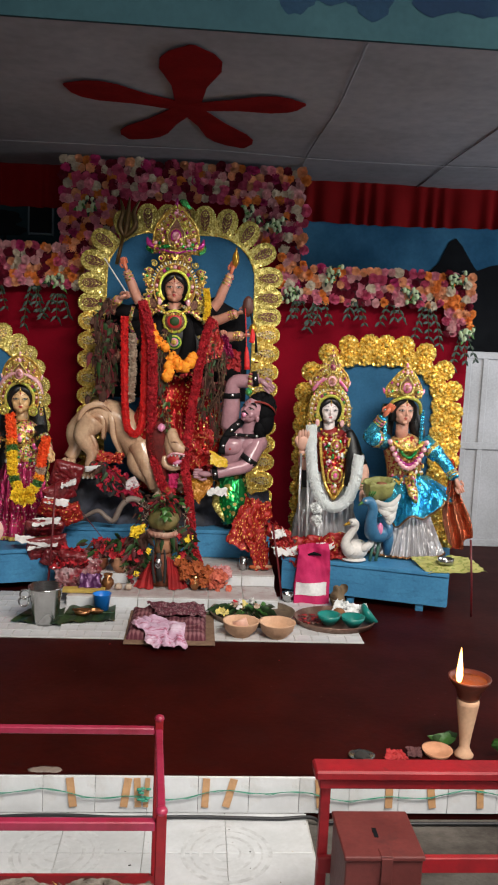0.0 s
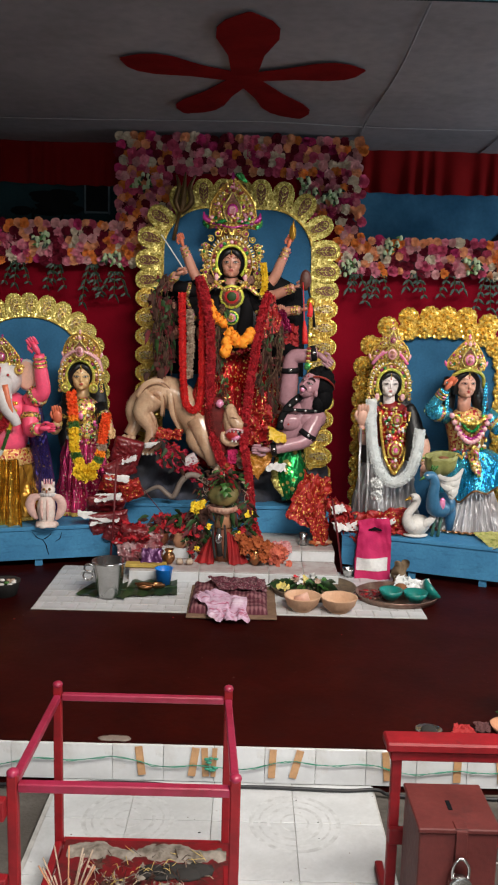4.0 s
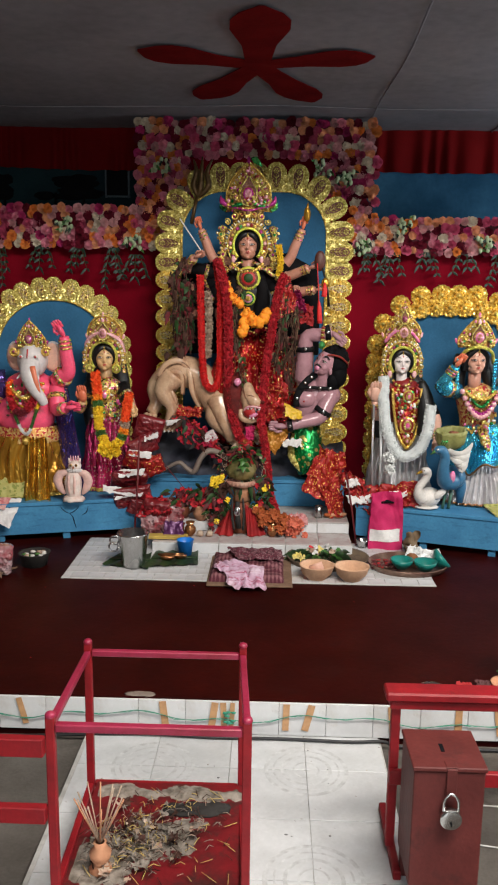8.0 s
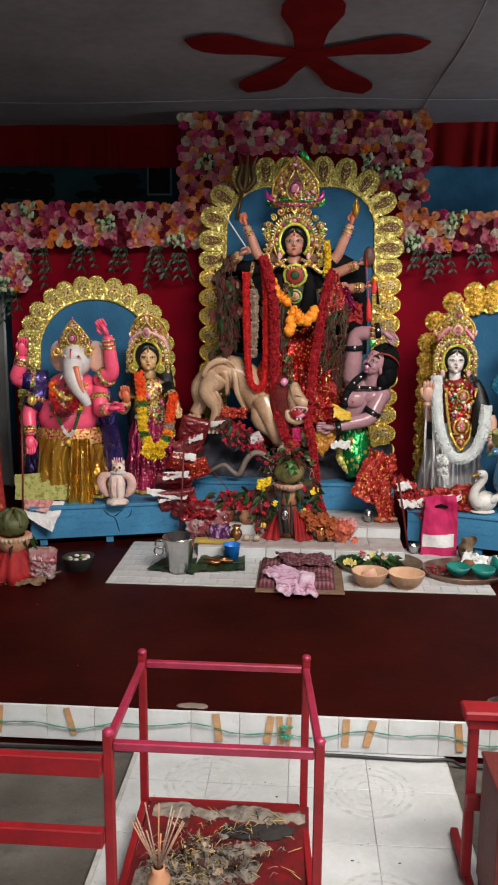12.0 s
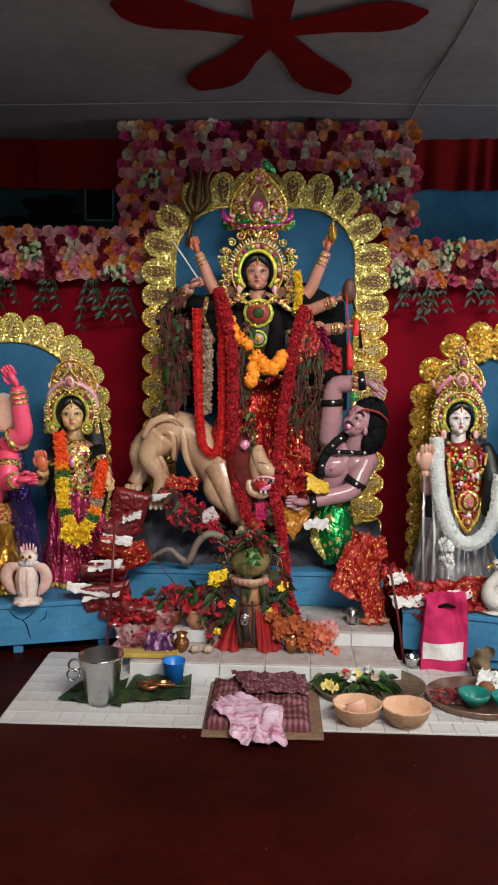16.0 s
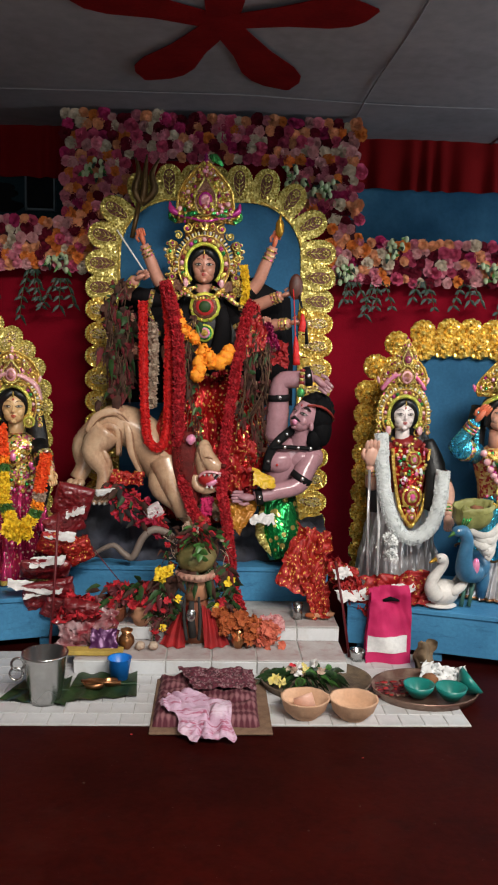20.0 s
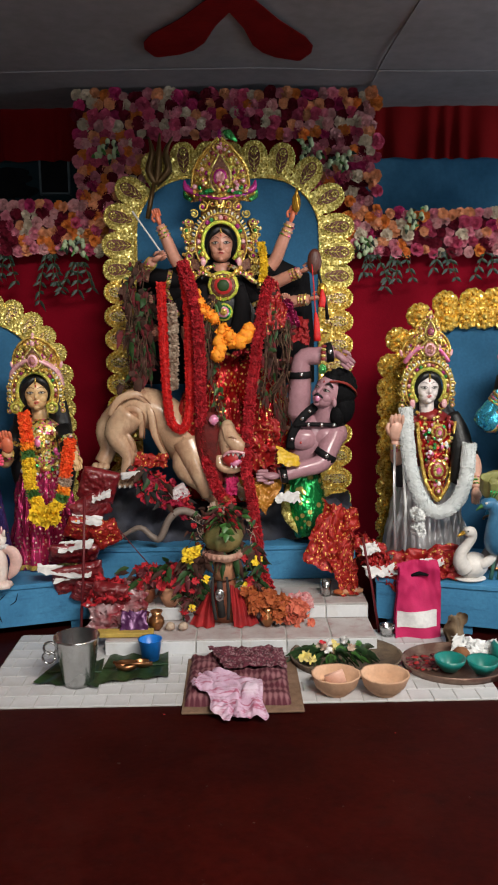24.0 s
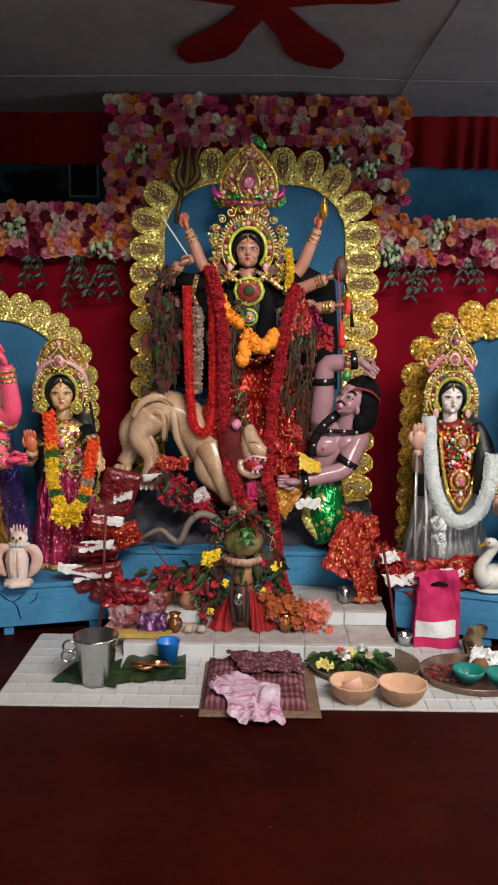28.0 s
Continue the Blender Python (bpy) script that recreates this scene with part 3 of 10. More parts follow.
# ---------- rails, cage and collection box ----------
def bar(name, a, b, w, h, m, parent, label=""):
    """A square bar from a to b."""
    a, b = Vector(a), Vector(b)
    d = b - a
    s = Shape()
    s.box((0, 0, 0), (d.length, w, h), m, None, 0.003)
    rot = d.to_track_quat("X", "Z").to_matrix().to_4x4()
    return s.make(name, parent, label, at=Matrix.Translation((a + b) / 2) @ rot)


cage = thing("incense_stand", pose(0, 0, 0), "dark pink painted iron stand with an ash-strewn red tray", "incense stand")
CX0, CX1, CY0, CY1 = -0.662, -0.109, 1.72, 2.295
for x, y, h in ((CX0, CY0, 0.69), (CX1, CY0, 0.69), (CX0 - 0.027, CY1, 0.645), (CX1 - 0.032, CY1, 0.645)):
    bar("leg", (x, y, 0.0), (x, y, h), 0.026, 0.026, rail_red, cage)
    s = Shape()
    s.ball((x, y, h), (0.016, 0.016, 0.012), rail_pink)
    s.make("cap", cage)
for z, m, low in ((0.655, rail_pink, 0.05), (0.125, rail_red, 0.03)):
    bar("front_bar", (CX0 + 0.014, CY0, z), (CX1 - 0.014, CY0, z), 0.024, 0.024, m, cage)
    bar("back_bar", (CX0 - 0.013, CY1, z - low), (CX1 - 0.046, CY1, z - low), 0.022, 0.022, m, cage)
    bar("side_bar", (CX0 - 0.002, CY0 + 0.014, z), (CX0 - 0.026, CY1 - 0.014, z - low), 0.022, 0.022, m, cage)
    bar("side_bar", (CX1, CY0 + 0.014, z), (CX1 - 0.032, CY1 - 0.014, z - low), 0.022, 0.022, m, cage)
block("tray", (CX0, CY0 + 0.014, 0.1), (CX1 - 0.014, CY1 - 0.014, 0.112), tray_red, cage)

rail = thing("railing", pose(0, 0, 0), "low red painted wooden barrier with three rails", "railing")
for z, h in ((0.605, 0.055), (0.395, 0.05), (0.1, 0.04)):
    bar("rail", (-3.6, 1.72, z), (CX0 - 0.014, 1.7, z), 0.03, h, rail_red, rail)
for x in (-3.3, -2.1):
    bar("post", (x, 1.745, 0), (x, 1.745, 0.6), 0.04, 0.04, rail_red, rail)
rail = thing("railing", pose(0, 0, 0), "low red painted wooden barrier beside the collection box", "railing")
block("top_board", (0.33, 2.06, 0.572), (2.9, 2.14, 0.602), rail_red, rail, 0.006)
block("moulding", (0.345, 2.072, 0.54), (2.9, 2.128, 0.571), rail_red, rail, 0.004)
for x in (0.368, 2.0):
    bar("post", (x, 2.1, 0.031), (x, 2.1, 0.54), 0.026, 0.03, rail_red, rail)
    block("foot", (x - 0.004, 1.97, -0.03), (x + 0.022, 2.33, 0.03), rail_red, rail, 0.004)
bar("rail", (0.352, 2.074, 0.3), (2.9, 2.074, 0.3), 0.022, 0.05, rail_red, rail)

# ---------- decorated arches behind the idols ----------
jewel_gold = jewel("crown_jewels", ((0.36, (0.85, 0.62, 0.14)), (0.2, (0.42, 0.22, 0.05)), (0.13, (0.1, 0.04, 0.02)), (0.13, PINK), (0.12, (0.85, 0.78, 0.5)), (0.06, GREEN)), 85)
sequin_red = crinkle("red_sequins", (0.55, 0.02, 0.022), (0.3, 0.008, 0.012), 24, (1, 1, 0.4), 0.24, 0.6, 1.0, ((0.85, 0.55, 0.14), 40, 0.26))
sequin_pink = crinkle("magenta_foil", (0.85, 0.07, 0.24), (0.32, 0.012, 0.06), 22, (1, 1, 0.2), 0.2, 0.7, 1.0, ((0.85, 0.62, 0.45), 44, 0.24))
brocade = jewel("brocade", ((0.4, (0.6, 0.3, 0.08)), (0.3, (0.4, 0.02, 0.03)), (0.3, (0.7, 0.5, 0.2))), 80, 0.4, 0.4, 0.5)
foil_blue = crinkle("blue_foil", (0.02, 0.32, 0.62), (0.1, 0.6, 0.82), 20, (1, 1, 0.45), 0.2, 0.75, 1.0)
foil_indigo = crinkle("indigo_foil", (0.05, 0.035, 0.2), (0.13, 0.09, 0.32), 22, (1, 1, 0.3), 0.24, 0.75, 1.0, ((0.6, 0.4, 0.1), 40, 0.16))
foil_green = crinkle("green_foil", (0.01, 0.34, 0.08), (0.12, 0.55, 0.16), 30, (1, 1, 0.6), 0.22, 0.7, 1.0)
foil_grey = crinkle("silver_cloth", (0.62, 0.61, 0.62), (0.4, 0.38, 0.39), 26, (1, 1, 0.22), 0.3, 0.6, 0.8)
foil_copper = crinkle("copper_cloth", (0.62, 0.2, 0.1), (0.38, 0.09, 0.04), 18, (1, 1, 0.4), 0.24, 0.75, 1.0)
satin_gold = crinkle("satin_gold", (0.66, 0.37, 0.05), (0.4, 0.19, 0.025), 14, (1, 1, 0.35), 0.25, 0.7, 0.9)
skin_fair = mat("skin_fair", (0.72, 0.42, 0.32), 0.35, vary=0.12, bump=0.03)
skin_durga = mat("skin_rose", (0.58, 0.27, 0.19), 0.35, vary=0.12, bump=0.03)
skin_yellow = mat("skin_yellow", (0.66, 0.42, 0.2), 0.35, vary=0.12, bump=0.03)
skin_white = mat("skin_white", (0.8, 0.72, 0.7), 0.35, vary=0.08, bump=0.03)
skin_pink = mat("skin_pink", (0.92, 0.1, 0.2), 0.35, vary=0.15, bump=0.03)
skin_grey = mat("skin_elephant", (0.62, 0.58, 0.57), 0.45, vary=0.12, bump=0.05)
skin_violet = mat("skin_violet", (0.5, 0.27, 0.31), 0.2, vary=0.3, scale=5, bump=0.03)
lip = mat("lip_red", (0.5, 0.03, 0.03), 0.4)
palm = mat("palm_orange", (0.75, 0.2, 0.1), 0.4)
white_paint = mat("white_paint", (0.75, 0.72, 0.68), 0.5)
strap = mat("black_strap", (0.007, 0.007, 0.008), 0.7, spec=0.2)
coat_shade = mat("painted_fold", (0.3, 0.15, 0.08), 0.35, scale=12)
lion_coat = mat("lion_coat", (0.62, 0.42, 0.27), 0.26, scale=9, second=(0.47, 0.28, 0.17), bump=0.05, coat=0.3)
scuffs(lion_coat, (0.33, 0.15, 0.09), 8, 0.53, 0.68, 0.6, (2.4, 1.5, 0.7), 2)
mane = mat("mane", (0.15, 0.012, 0.01), 0.65, spec=0.2, scale=30, second=(0.08, 0.008, 0.007), bump=0.5)


def outline_arch(x0, x1, z0, z1, r, n=9):
    """(x, z) up the left side, over two rounded corners, down the right, with outward normals."""
    out = []
    for z in np.linspace(z0, z1 - r, n):
        out.append((x0, z))
    for a in np.linspace(180, 90, 10)[1:]:
        out.append((x0 + r + r * math.cos(radians(a)), z1 - r + r * math.sin(radians(a))))
    for a in np.linspace(90, 0, 10):
        out.append((x1 - r + r * math.cos(radians(a)), z1 - r + r * math.sin(radians(a))))
    for z in np.linspace(z1 - r, z0, n)[1:]:
        out.append((x1, z))
    return out


def along(line, step):
    """Evenly spaced points of a line, each with its outward normal."""
    line = [Vector((x, 0, z)) for x, z in line]
    got, left = [], 0.0
    for a, b in zip(line, line[1:]):
        d = (b - a)
        L = d.length
        if L < 1e-6:
            continue
        d /= L
        while left <= L:
            got.append((a + d * left, Vector((-d.z, 0, d.x))))
            left += step
        left -= L
    return got


def petal_mesh(name, L, w, rim, inlay, vein):
    """A gold card leaf: a broad plate with a scalloped beaded rim, an oval inlay with a flower and a leaf sprig; grows along +z."""
    s = Shape()
    half = [(0.5, 0.0), (0.5, 0.3), (0.52, 0.55), (0.47, 0.75), (0.33, 0.91), (0.14, 0.99)]
    edge = [(x * w, z * L) for x, z in half] + [(-x * w, z * L) for x, z in half[::-1]]
    s.plate(edge, -0.01, 0.01, rim)
    oval = [(0.3 * w * math.sin(a) * (0.8 - 0.2 * math.cos(a)), L * (0.52 - 0.36 * math.cos(a))) for a in np.linspace(0, 2 * math.pi, 17)[:-1]]
    s.plate(oval, -0.016, 0.007, inlay)
    s.tube([(x * 1.06, -0.016, L * 0.52 + (z - L * 0.52) * 1.05) for x, z in oval + oval[:1]], 0.0038, rim, 5)
    s.tube([(0, -0.018, L * 0.2), (0, -0.019, L * 0.62)], 0.0028, vein, 5)
    for e in (-1, 1):
        for q in (0.3, 0.42, 0.54):
            s.tube([(0, -0.018, L * (q - 0.06)), (e * w * 0.1, -0.019, L * q), (e * w * 0.17, -0.017, L * (q + 0.06))], 0.0026, vein, 4)
    for k in range(6):
        a = math.pi * k / 3
        s.ball((0.016 * math.cos(a), -0.019, L * 0.73 + 0.016 * math.sin(a)), (0.0075, 0.004, 0.0075), vein, 6, 4)
    s.ball((0, -0.02, L * 0.73), (0.006, 0.005, 0.006), rim, 6, 4)
    steps = along(edge[1:-1], 0.016)
    for p, nrm in steps:
        s.ball((p.x, -0.008, p.z), (0.0095, 0.006, 0.0095), rim, 6, 4)
        s.ball((p.x * 0.86, -0.013, L * 0.5 + (p.z - L * 0.5) * 0.88), (0.0045, 0.004, 0.0045), rim, 5, 3)
    return s.mesh(name)


def rosette_mesh(name, r, m, centre):
    """A crinkled gold foil shell: a fluted, scalloped dome with a raised boss."""
    s = Shape()
    n, rings = 44, (0.0, 0.18, 0.3, 0.5, 0.72, 0.9, 1.0)
    vs, fs = [], []
    for i, f in enumerate(rings):
        for k in range(n):
            a = 2 * math.pi * k / n
            flute = math.sin(11 * a)
            rr = r * f * (1 + 0.1 * f * abs(math.sin(5.5 * a)))
            vs.append((rr * math.cos(a), -0.03 * (1 - f * f) - 0.012 * (f > 0.25) * flute * math.sin(f * 9) - (0.008 if i % 2 else 0), rr * math.sin(a)))
    for i in range(len(rings) - 1):
        for k in range(n):
            fs.append((i * n + k, (i + 1) * n + k, (i + 1) * n + (k + 1) % n, i * n + (k + 1) % n))
    s.add(vs, fs, m, False)
    s.ball((0, -0.032, 0), (r * 0.2, 0.014, r * 0.2), centre, 10, 6)
    return s.mesh(name)


def arch(at, x0, x1, z0, z1, r, label, plates, left_from=None):
    """plates: (mesh, step, offset from the panel's edge, sink, mesh of the lower part) rows round the panel."""
    t = thing("decorated_arch", at, label, "arch", group="gold arches")
    line = outline_arch(x0, x1, z0, z1, r)
    s = Shape()
    s.plate(line, 0.0, 0.03, panel_blue)
    s.make("panel", t, "plain blue cloth panel")
    s = Shape()
    s.tube([(x, -0.012, z) for x, z in line], 0.012, foil, 6)
    s.tube([(x * 1.0, -0.018, z) for x, z in line], 0.005, foil_green, 5)
    s.make("edging", t, "gold beaded edging")
    for me, step, off, y, low in plates:
        for p, nrm in along(line, step):
            ob = new("petal", low if low and p.z < 0.68 * z1 else me)
            ob.parent = t
            ang = math.atan2(nrm.x, nrm.z)
            ob.matrix_basis = Matrix.Translation(p + nrm * off + Vector((0, y, 0))) @ Matrix.Rotation(ang + rnd.uniform(-0.05, 0.05), 4, "Y") @ Matrix.Rotation(rnd.uniform(-0.15, 0.1), 4, "X")
    return t


foil_bright = glitter("bright_gold_foil", (1.0, 0.8, 0.24), (0.95, 0.58, 0.08), 95, 1.2, 0.16, 0.6)
petal_big = petal_mesh("petal", 0.215, 0.15, foil_pale, foil_dark, foil_pale)
petal_low = petal_mesh("petal", 0.21, 0.135, foil_bright, foil_silver, foil_pale)
petal_side = petal_mesh("petal", 0.165, 0.115, foil_pale, foil_silver, foil_pale)
rosette = rosette_mesh("petal", 0.07, foil_bright, foil_pale)
arch(pose(-0.21, 6.07, 0.52), -0.57, 0.57, 0.02, 2.13, 0.34, "tall gold foil petal arch round a blue panel", ((petal_big, 0.142, -0.012, -0.012, petal_low),))
arch(pose(-1.715, 5.72, STAGE + 0.275, 0, 0, 12), -0.42, 0.42, 0.0, 1.37, 0.4, "gold and silver shell arch round a blue panel", ((petal_side, 0.096, -0.005, -0.012, None),))
arch(pose(1.243, 5.56, STAGE + 0.275, 0, 0, -13), -0.41, 0.42, 0.0, 1.32, 0.28, "bright gold rosette arch round a blue panel", ((rosette, 0.118, 0.12, -0.01, None), (rosette, 0.1, 0.035, -0.024, None)))

# ---------- idols ----------
brow = mat("brow_paint", (0.03, 0.015, 0.012), 0.5)


def spin(deg):
    return Matrix.Rotation(radians(deg), 3, "Z")


def add_head(s, c, r, skin, yaw=0.0, hair=True, white=white_paint, lock=1.0):
    """A painted clay head with long almond eyes; r is half its height. hair: parted locks frame the face."""
    c, R = Vector(c), yaw if isinstance(yaw, Matrix) else spin(yaw)
    at = lambda x, y, z: c + R @ Vector((x * r, y * r, z * r))
    s.ball(at(0, 0, 0.08), (0.74 * r, 0.76 * r, 0.92 * r), skin, 24, 16, R)
    s.ball(at(0, -0.14, -0.46), (0.58 * r, 0.56 * r, 0.48 * r), skin, 20, 14, R)
    s.ball(at(0, -0.56, -0.78), (0.17 * r, 0.15 * r, 0.14 * r), skin, 12, 8, R)
    s.tube([at(0, -0.7, 0.22), at(0, -0.8, 0.0), at(0, -0.87, -0.16), at(0, -0.76, -0.25)], [0.05 * r, 0.065 * r, 0.1 * r, 0.07 * r], skin, 10, steps=3)
    for e in (-1, 1):
        s.ball(at(e * 0.28, -0.42, -0.26), (0.3 * r, 0.25 * r, 0.32 * r), skin, 16, 12, R)
        s.ball(at(e * 0.31, -0.665, 0.1), (0.17 * r, 0.06 * r, 0.052 * r), white, 14, 8, R @ spin(e * 24))
        s.ball(at(e * 0.31, -0.72, 0.105), (0.055 * r, 0.04 * r, 0.054 * r), black_hair, 10, 6, R)
        s.tube([at(e * 0.12, -0.75, 0.09), at(e * 0.3, -0.75, 0.155), at(e * 0.55, -0.56, 0.11)], [0.012 * r, 0.03 * r, 0.012 * r], brow, 6, steps=4)
        s.tube([at(e * 0.13, -0.745, 0.07), at(e * 0.3, -0.74, 0.025), at(e * 0.56, -0.55, 0.12)], [0.008 * r, 0.014 * r, 0.008 * r], brow, 6, steps=4)
        s.tube([at(e * 0.1, -0.75, 0.33), at(e * 0.32, -0.73, 0.43), at(e * 0.62, -0.5, 0.28)], [0.008 * r, 0.016 * r, 0.006 * r], brow, 6, steps=4)
    s.tube([at(-0.13, -0.7, -0.45), at(-0.06, -0.75, -0.425), at(0, -0.76, -0.44), at(0.06, -0.75, -0.425), at(0.13, -0.7, -0.45)], [0.01 * r, 0.034 * r, 0.026 * r, 0.034 * r, 0.01 * r], lip, 8, steps=3)
    s.tube([at(-0.15, -0.67, -0.48), at(0, -0.735, -0.525), at(0.15, -0.67, -0.48)], [0.01 * r, 0.03 * r, 0.01 * r], lip, 8, steps=3)
    s.ball(at(0, -0.745, 0.5), (0.045 * r, 0.03 * r, 0.075 * r), lip, 8, 6, R)
    if hair:
        s.ball(at(0, 0.26, 0.12), (0.98 * r, 0.84 * r, 1.08 * r), black_hair, 20, 14, R)
        for e in (-1, 1):
            s.tube([at(e * 0.02, -0.55, 0.9), at(e * 0.36, -0.58, 0.72), at(e * 0.68, -0.38, 0.34), at(e * 0.8, -0.2, -0.15), at(e * 0.78, -0.05, -0.7)], [(0.14 * r, 0.12 * r), (0.19 * r, 0.14 * r), (0.2 * r * lock, 0.15 * r), (0.19 * r * lock, 0.15 * r * lock), (0.17 * r * lock, 0.14 * r * lock)], black_hair, 12, steps=4)
        s.tube([at(0, -0.68, 0.92), at(0, -0.73, 0.74), at(0, -0.76, 0.62)], [0.03 * r, 0.04 * r, 0.06 * r], foil, 8)


def add_hand(s, p, towards, r, skin, spread=True, tip=None):
    """A palm with four fingers and a thumb, pointing towards a direction."""
    d = Vector(towards).normalized()
    side = d.cross(Vector((0, 1, 0)))
    side = side.normalized() if side.length > 0.1 else Vector((1, 0, 0))
    p = Vector(p)
    q = d.to_track_quat("Z", "Y").to_matrix()
    s.ball(p + d * r * 0.9, (r * 0.75, r * 0.42, r), tip or skin, 10, 8, q)
    for i in range(4):
        o = side * (i - 1.5) * 0.33 * r
        s.tube([p + d * r * 1.3 + o, p + d * r * 2.1 + o * (1.03 if spread else 0.9), p + d * r * (2.6 - 0.12 * abs(i - 1.5)) + o * (0.98 if spread else 0.8) + Vector((0, -0.25 * r, 0))], [0.21 * r, 0.2 * r, 0.13 * r], tip or skin, 7)
    s.tube([p + d * r * 0.6 + side * 0.6 * r, p + d * r * 1.2 + side * 0.85 * r, p + d * r * 1.7 + side * 0.72 * r], [0.22 * r, 0.2 * r, 0.13 * r], tip or skin, 6)


def add_arm(s, pts, r, skin, sleeve=None, bangles=True, hand=None, tip=None, gold=None, grip=1.0):
    """Shoulder, elbow and wrist; a hand follows in the direction of the forearm or as given."""
    a, e, w = (Vector(p) for p in pts)
    g = gold or jewel_gold
    mid = (a + e) / 2
    s.tube([a, mid, e, (e + w) / 2, w], [r * 1.1, r * 1.05, r * 0.85, r * 0.8, r * 0.58], skin, 12, steps=4)
    if sleeve:
        s.tube([a, mid, e + (a - e) * 0.15], [r * 1.3, r * 1.25, r * 1.12], sleeve, 12)
    d = (w - e).normalized()
    if bangles:
        for k in (0.08, 0.2, 0.3):
            s.tube([w - d * (w - e).length * k, w - d * ((w - e).length * k + r * 0.22)], r * 0.82, g, 10)
        u = (e - a).normalized()
        s.tube([mid - u * r * 0.3, mid + u * r * 0.3], r * 1.3, g, 10)
    add_hand(s, w, hand or d, r * 0.85 * grip, skin, tip=tip)


def add_necklace(s, c, w, drop, r, m, y=0.0, n=13):
    """A swag of beads below c."""
    for i in range(n):
        u = -1 + 2 * i / (n - 1)
        s.ball(Vector(c) + Vector((u * w, y - 0.03 * (1 - u * u), -drop * (1 - u * u))), r, m, 7, 5)


def add_scroll(s, c, r, m, y=0.0, turn=1, start=0.0, thick=0.16):
    """A flat curl of gilt wire."""
    pts = []
    for k in range(15):
        f = k / 14
        a = start + turn * f * 8.2
        pts.append(Vector(c) + Vector((r * (1 - 0.72 * f) * math.cos(a), y - 0.003 * f, r * (1 - 0.72 * f) * math.sin(a))))
    s.tube(pts, r * thick, m, 6)


def add_coin(s, c, r, m, stone):
    """A small gilt ring with a stone."""
    s.ball(c, (r, 0.006, r), m, 9, 5)
    s.ball(Vector(c) + Vector((0, -0.005, 0)), (r * 0.55, 0.005, r * 0.55), stone, 8, 4)


CROWN = ((1.0, 0.0), (1.18, 0.16), (0.98, 0.2), (0.96, 0.36), (0.92, 0.5), (0.72, 0.66), (0.4, 0.82), (0.16, 0.92), (0.0, 1.0))


def add_crown(s, c, w, h, medal, trim=None, profile=CROWN):
    """A pasted pith crown in relief: a pointed plate bent round the head, edged with gilt coins, with curls, a framed oval stone and a spire. c: middle of its lower edge."""
    c = Vector(c)
    at = lambda x, z, d=0.0: c + Vector((x, 0.45 * x * x / w - d, z))
    full = [(x * w, z * h) for x, z in profile] + [(-x * w, z * h) for x, z in profile[-2::-1]]
    cols = 14
    vs, fs = [], []
    for z in np.linspace(0, 1, 13):
        q = next(a[0] + (b[0] - a[0]) * (z - a[1]) / (b[1] - a[1]) for a, b in zip(profile, profile[1:]) if z <= b[1])
        for back in (0, 1):
            for k in range(cols + 1):
                vs.append(at(w * q * (2 * k / cols - 1), z * h, -0.02 * back))
    row = 2 * (cols + 1)
    for i in range(12):
        for back in (0, 1):
            o = i * row + back * (cols + 1)
            fs += [(o + k, o + k + 1, o + row + k + 1, o + row + k) for k in range(cols)]
    s.add(vs, fs, crown_gold, True)
    for k in range(64):
        z = rnd.random() ** 1.2 * 0.9
        q = next(a[0] + (b[0] - a[0]) * (z - a[1]) / (b[1] - a[1]) for a, b in zip(profile, profile[1:]) if z <= b[1])
        x = rnd.uniform(-0.9, 0.9) * q
        s.ball(at(x * w, z * h, 0.008), (rnd.uniform(0.03, 0.065) * w, 0.008, rnd.uniform(0.03, 0.08) * w), rnd.choice((foil, foil_pale, foil, foil_pale, crown_red, PINKD, foil_dark, PINKL, foil_bright)), 7, 5)
    s.tube([at(x, z, 0.004) for x, z in full], (0.035 * w + 0.003,) * 2, foil, 6)
    for p, nrm in along(full, 0.15 * w + 0.006):
        inward = p - nrm * -0.1 * w
        add_coin(s, at(inward.x * 0.9, h * 0.42 + (inward.z - h * 0.42) * 0.9, 0.012), 0.055 * w + 0.003, rnd.choice((foil, foil_pale)), rnd.choice((foil_pale, white_paint, foil)))
    for e in (-1, 1):
        for x, z, r, t in ((0.58, 0.3, 0.15, 1), (0.6, 0.52, 0.13, -1), (0.3, 0.7, 0.11, 1), (0.8, 0.36, 0.1, -1), (0.36, 0.2, 0.1, 1)):
            add_scroll(s, at(e * x * w, z * h, 0.014), r * w, rnd.choice((foil, foil_pale)), 0.0, t * e, 1.0 + e, 0.22)
        for x, z, m in ((0.46, 0.42, medal), (0.74, 0.46, PINKD), (0.5, 0.6, foil_pale), (0.86, 0.22, medal), (0.22, 0.82, medal), (0.7, 0.2, foil_green)):
            s.ball(at(e * x * w, z * h, 0.012), (0.07 * w, 0.008, 0.085 * w), m, 8, 5)
        s.ball(at(e * 1.08 * w, 0.2 * h, 0.01), (0.07 * w, 0.012, 0.17 * w), medal, 10, 6, Matrix.Rotation(radians(e * 16), 3, "Y"))
    # framed stone in the middle, a smaller one above it
    drop = [(0.0, 0.74), (0.15, 0.6), (0.34, 0.44), (0.36, 0.28), (0.22, 0.14), (0.0, 0.1)]
    ring = [(x * w, z * h) for x, z in drop] + [(-x * w, z * h) for x, z in drop[-2::-1]]
    s.plate([(x * 0.96, h * 0.36 + (z - h * 0.36) * 0.96) for x, z in ring[:-1]], -0.022, 0.014, foil_dark, c)
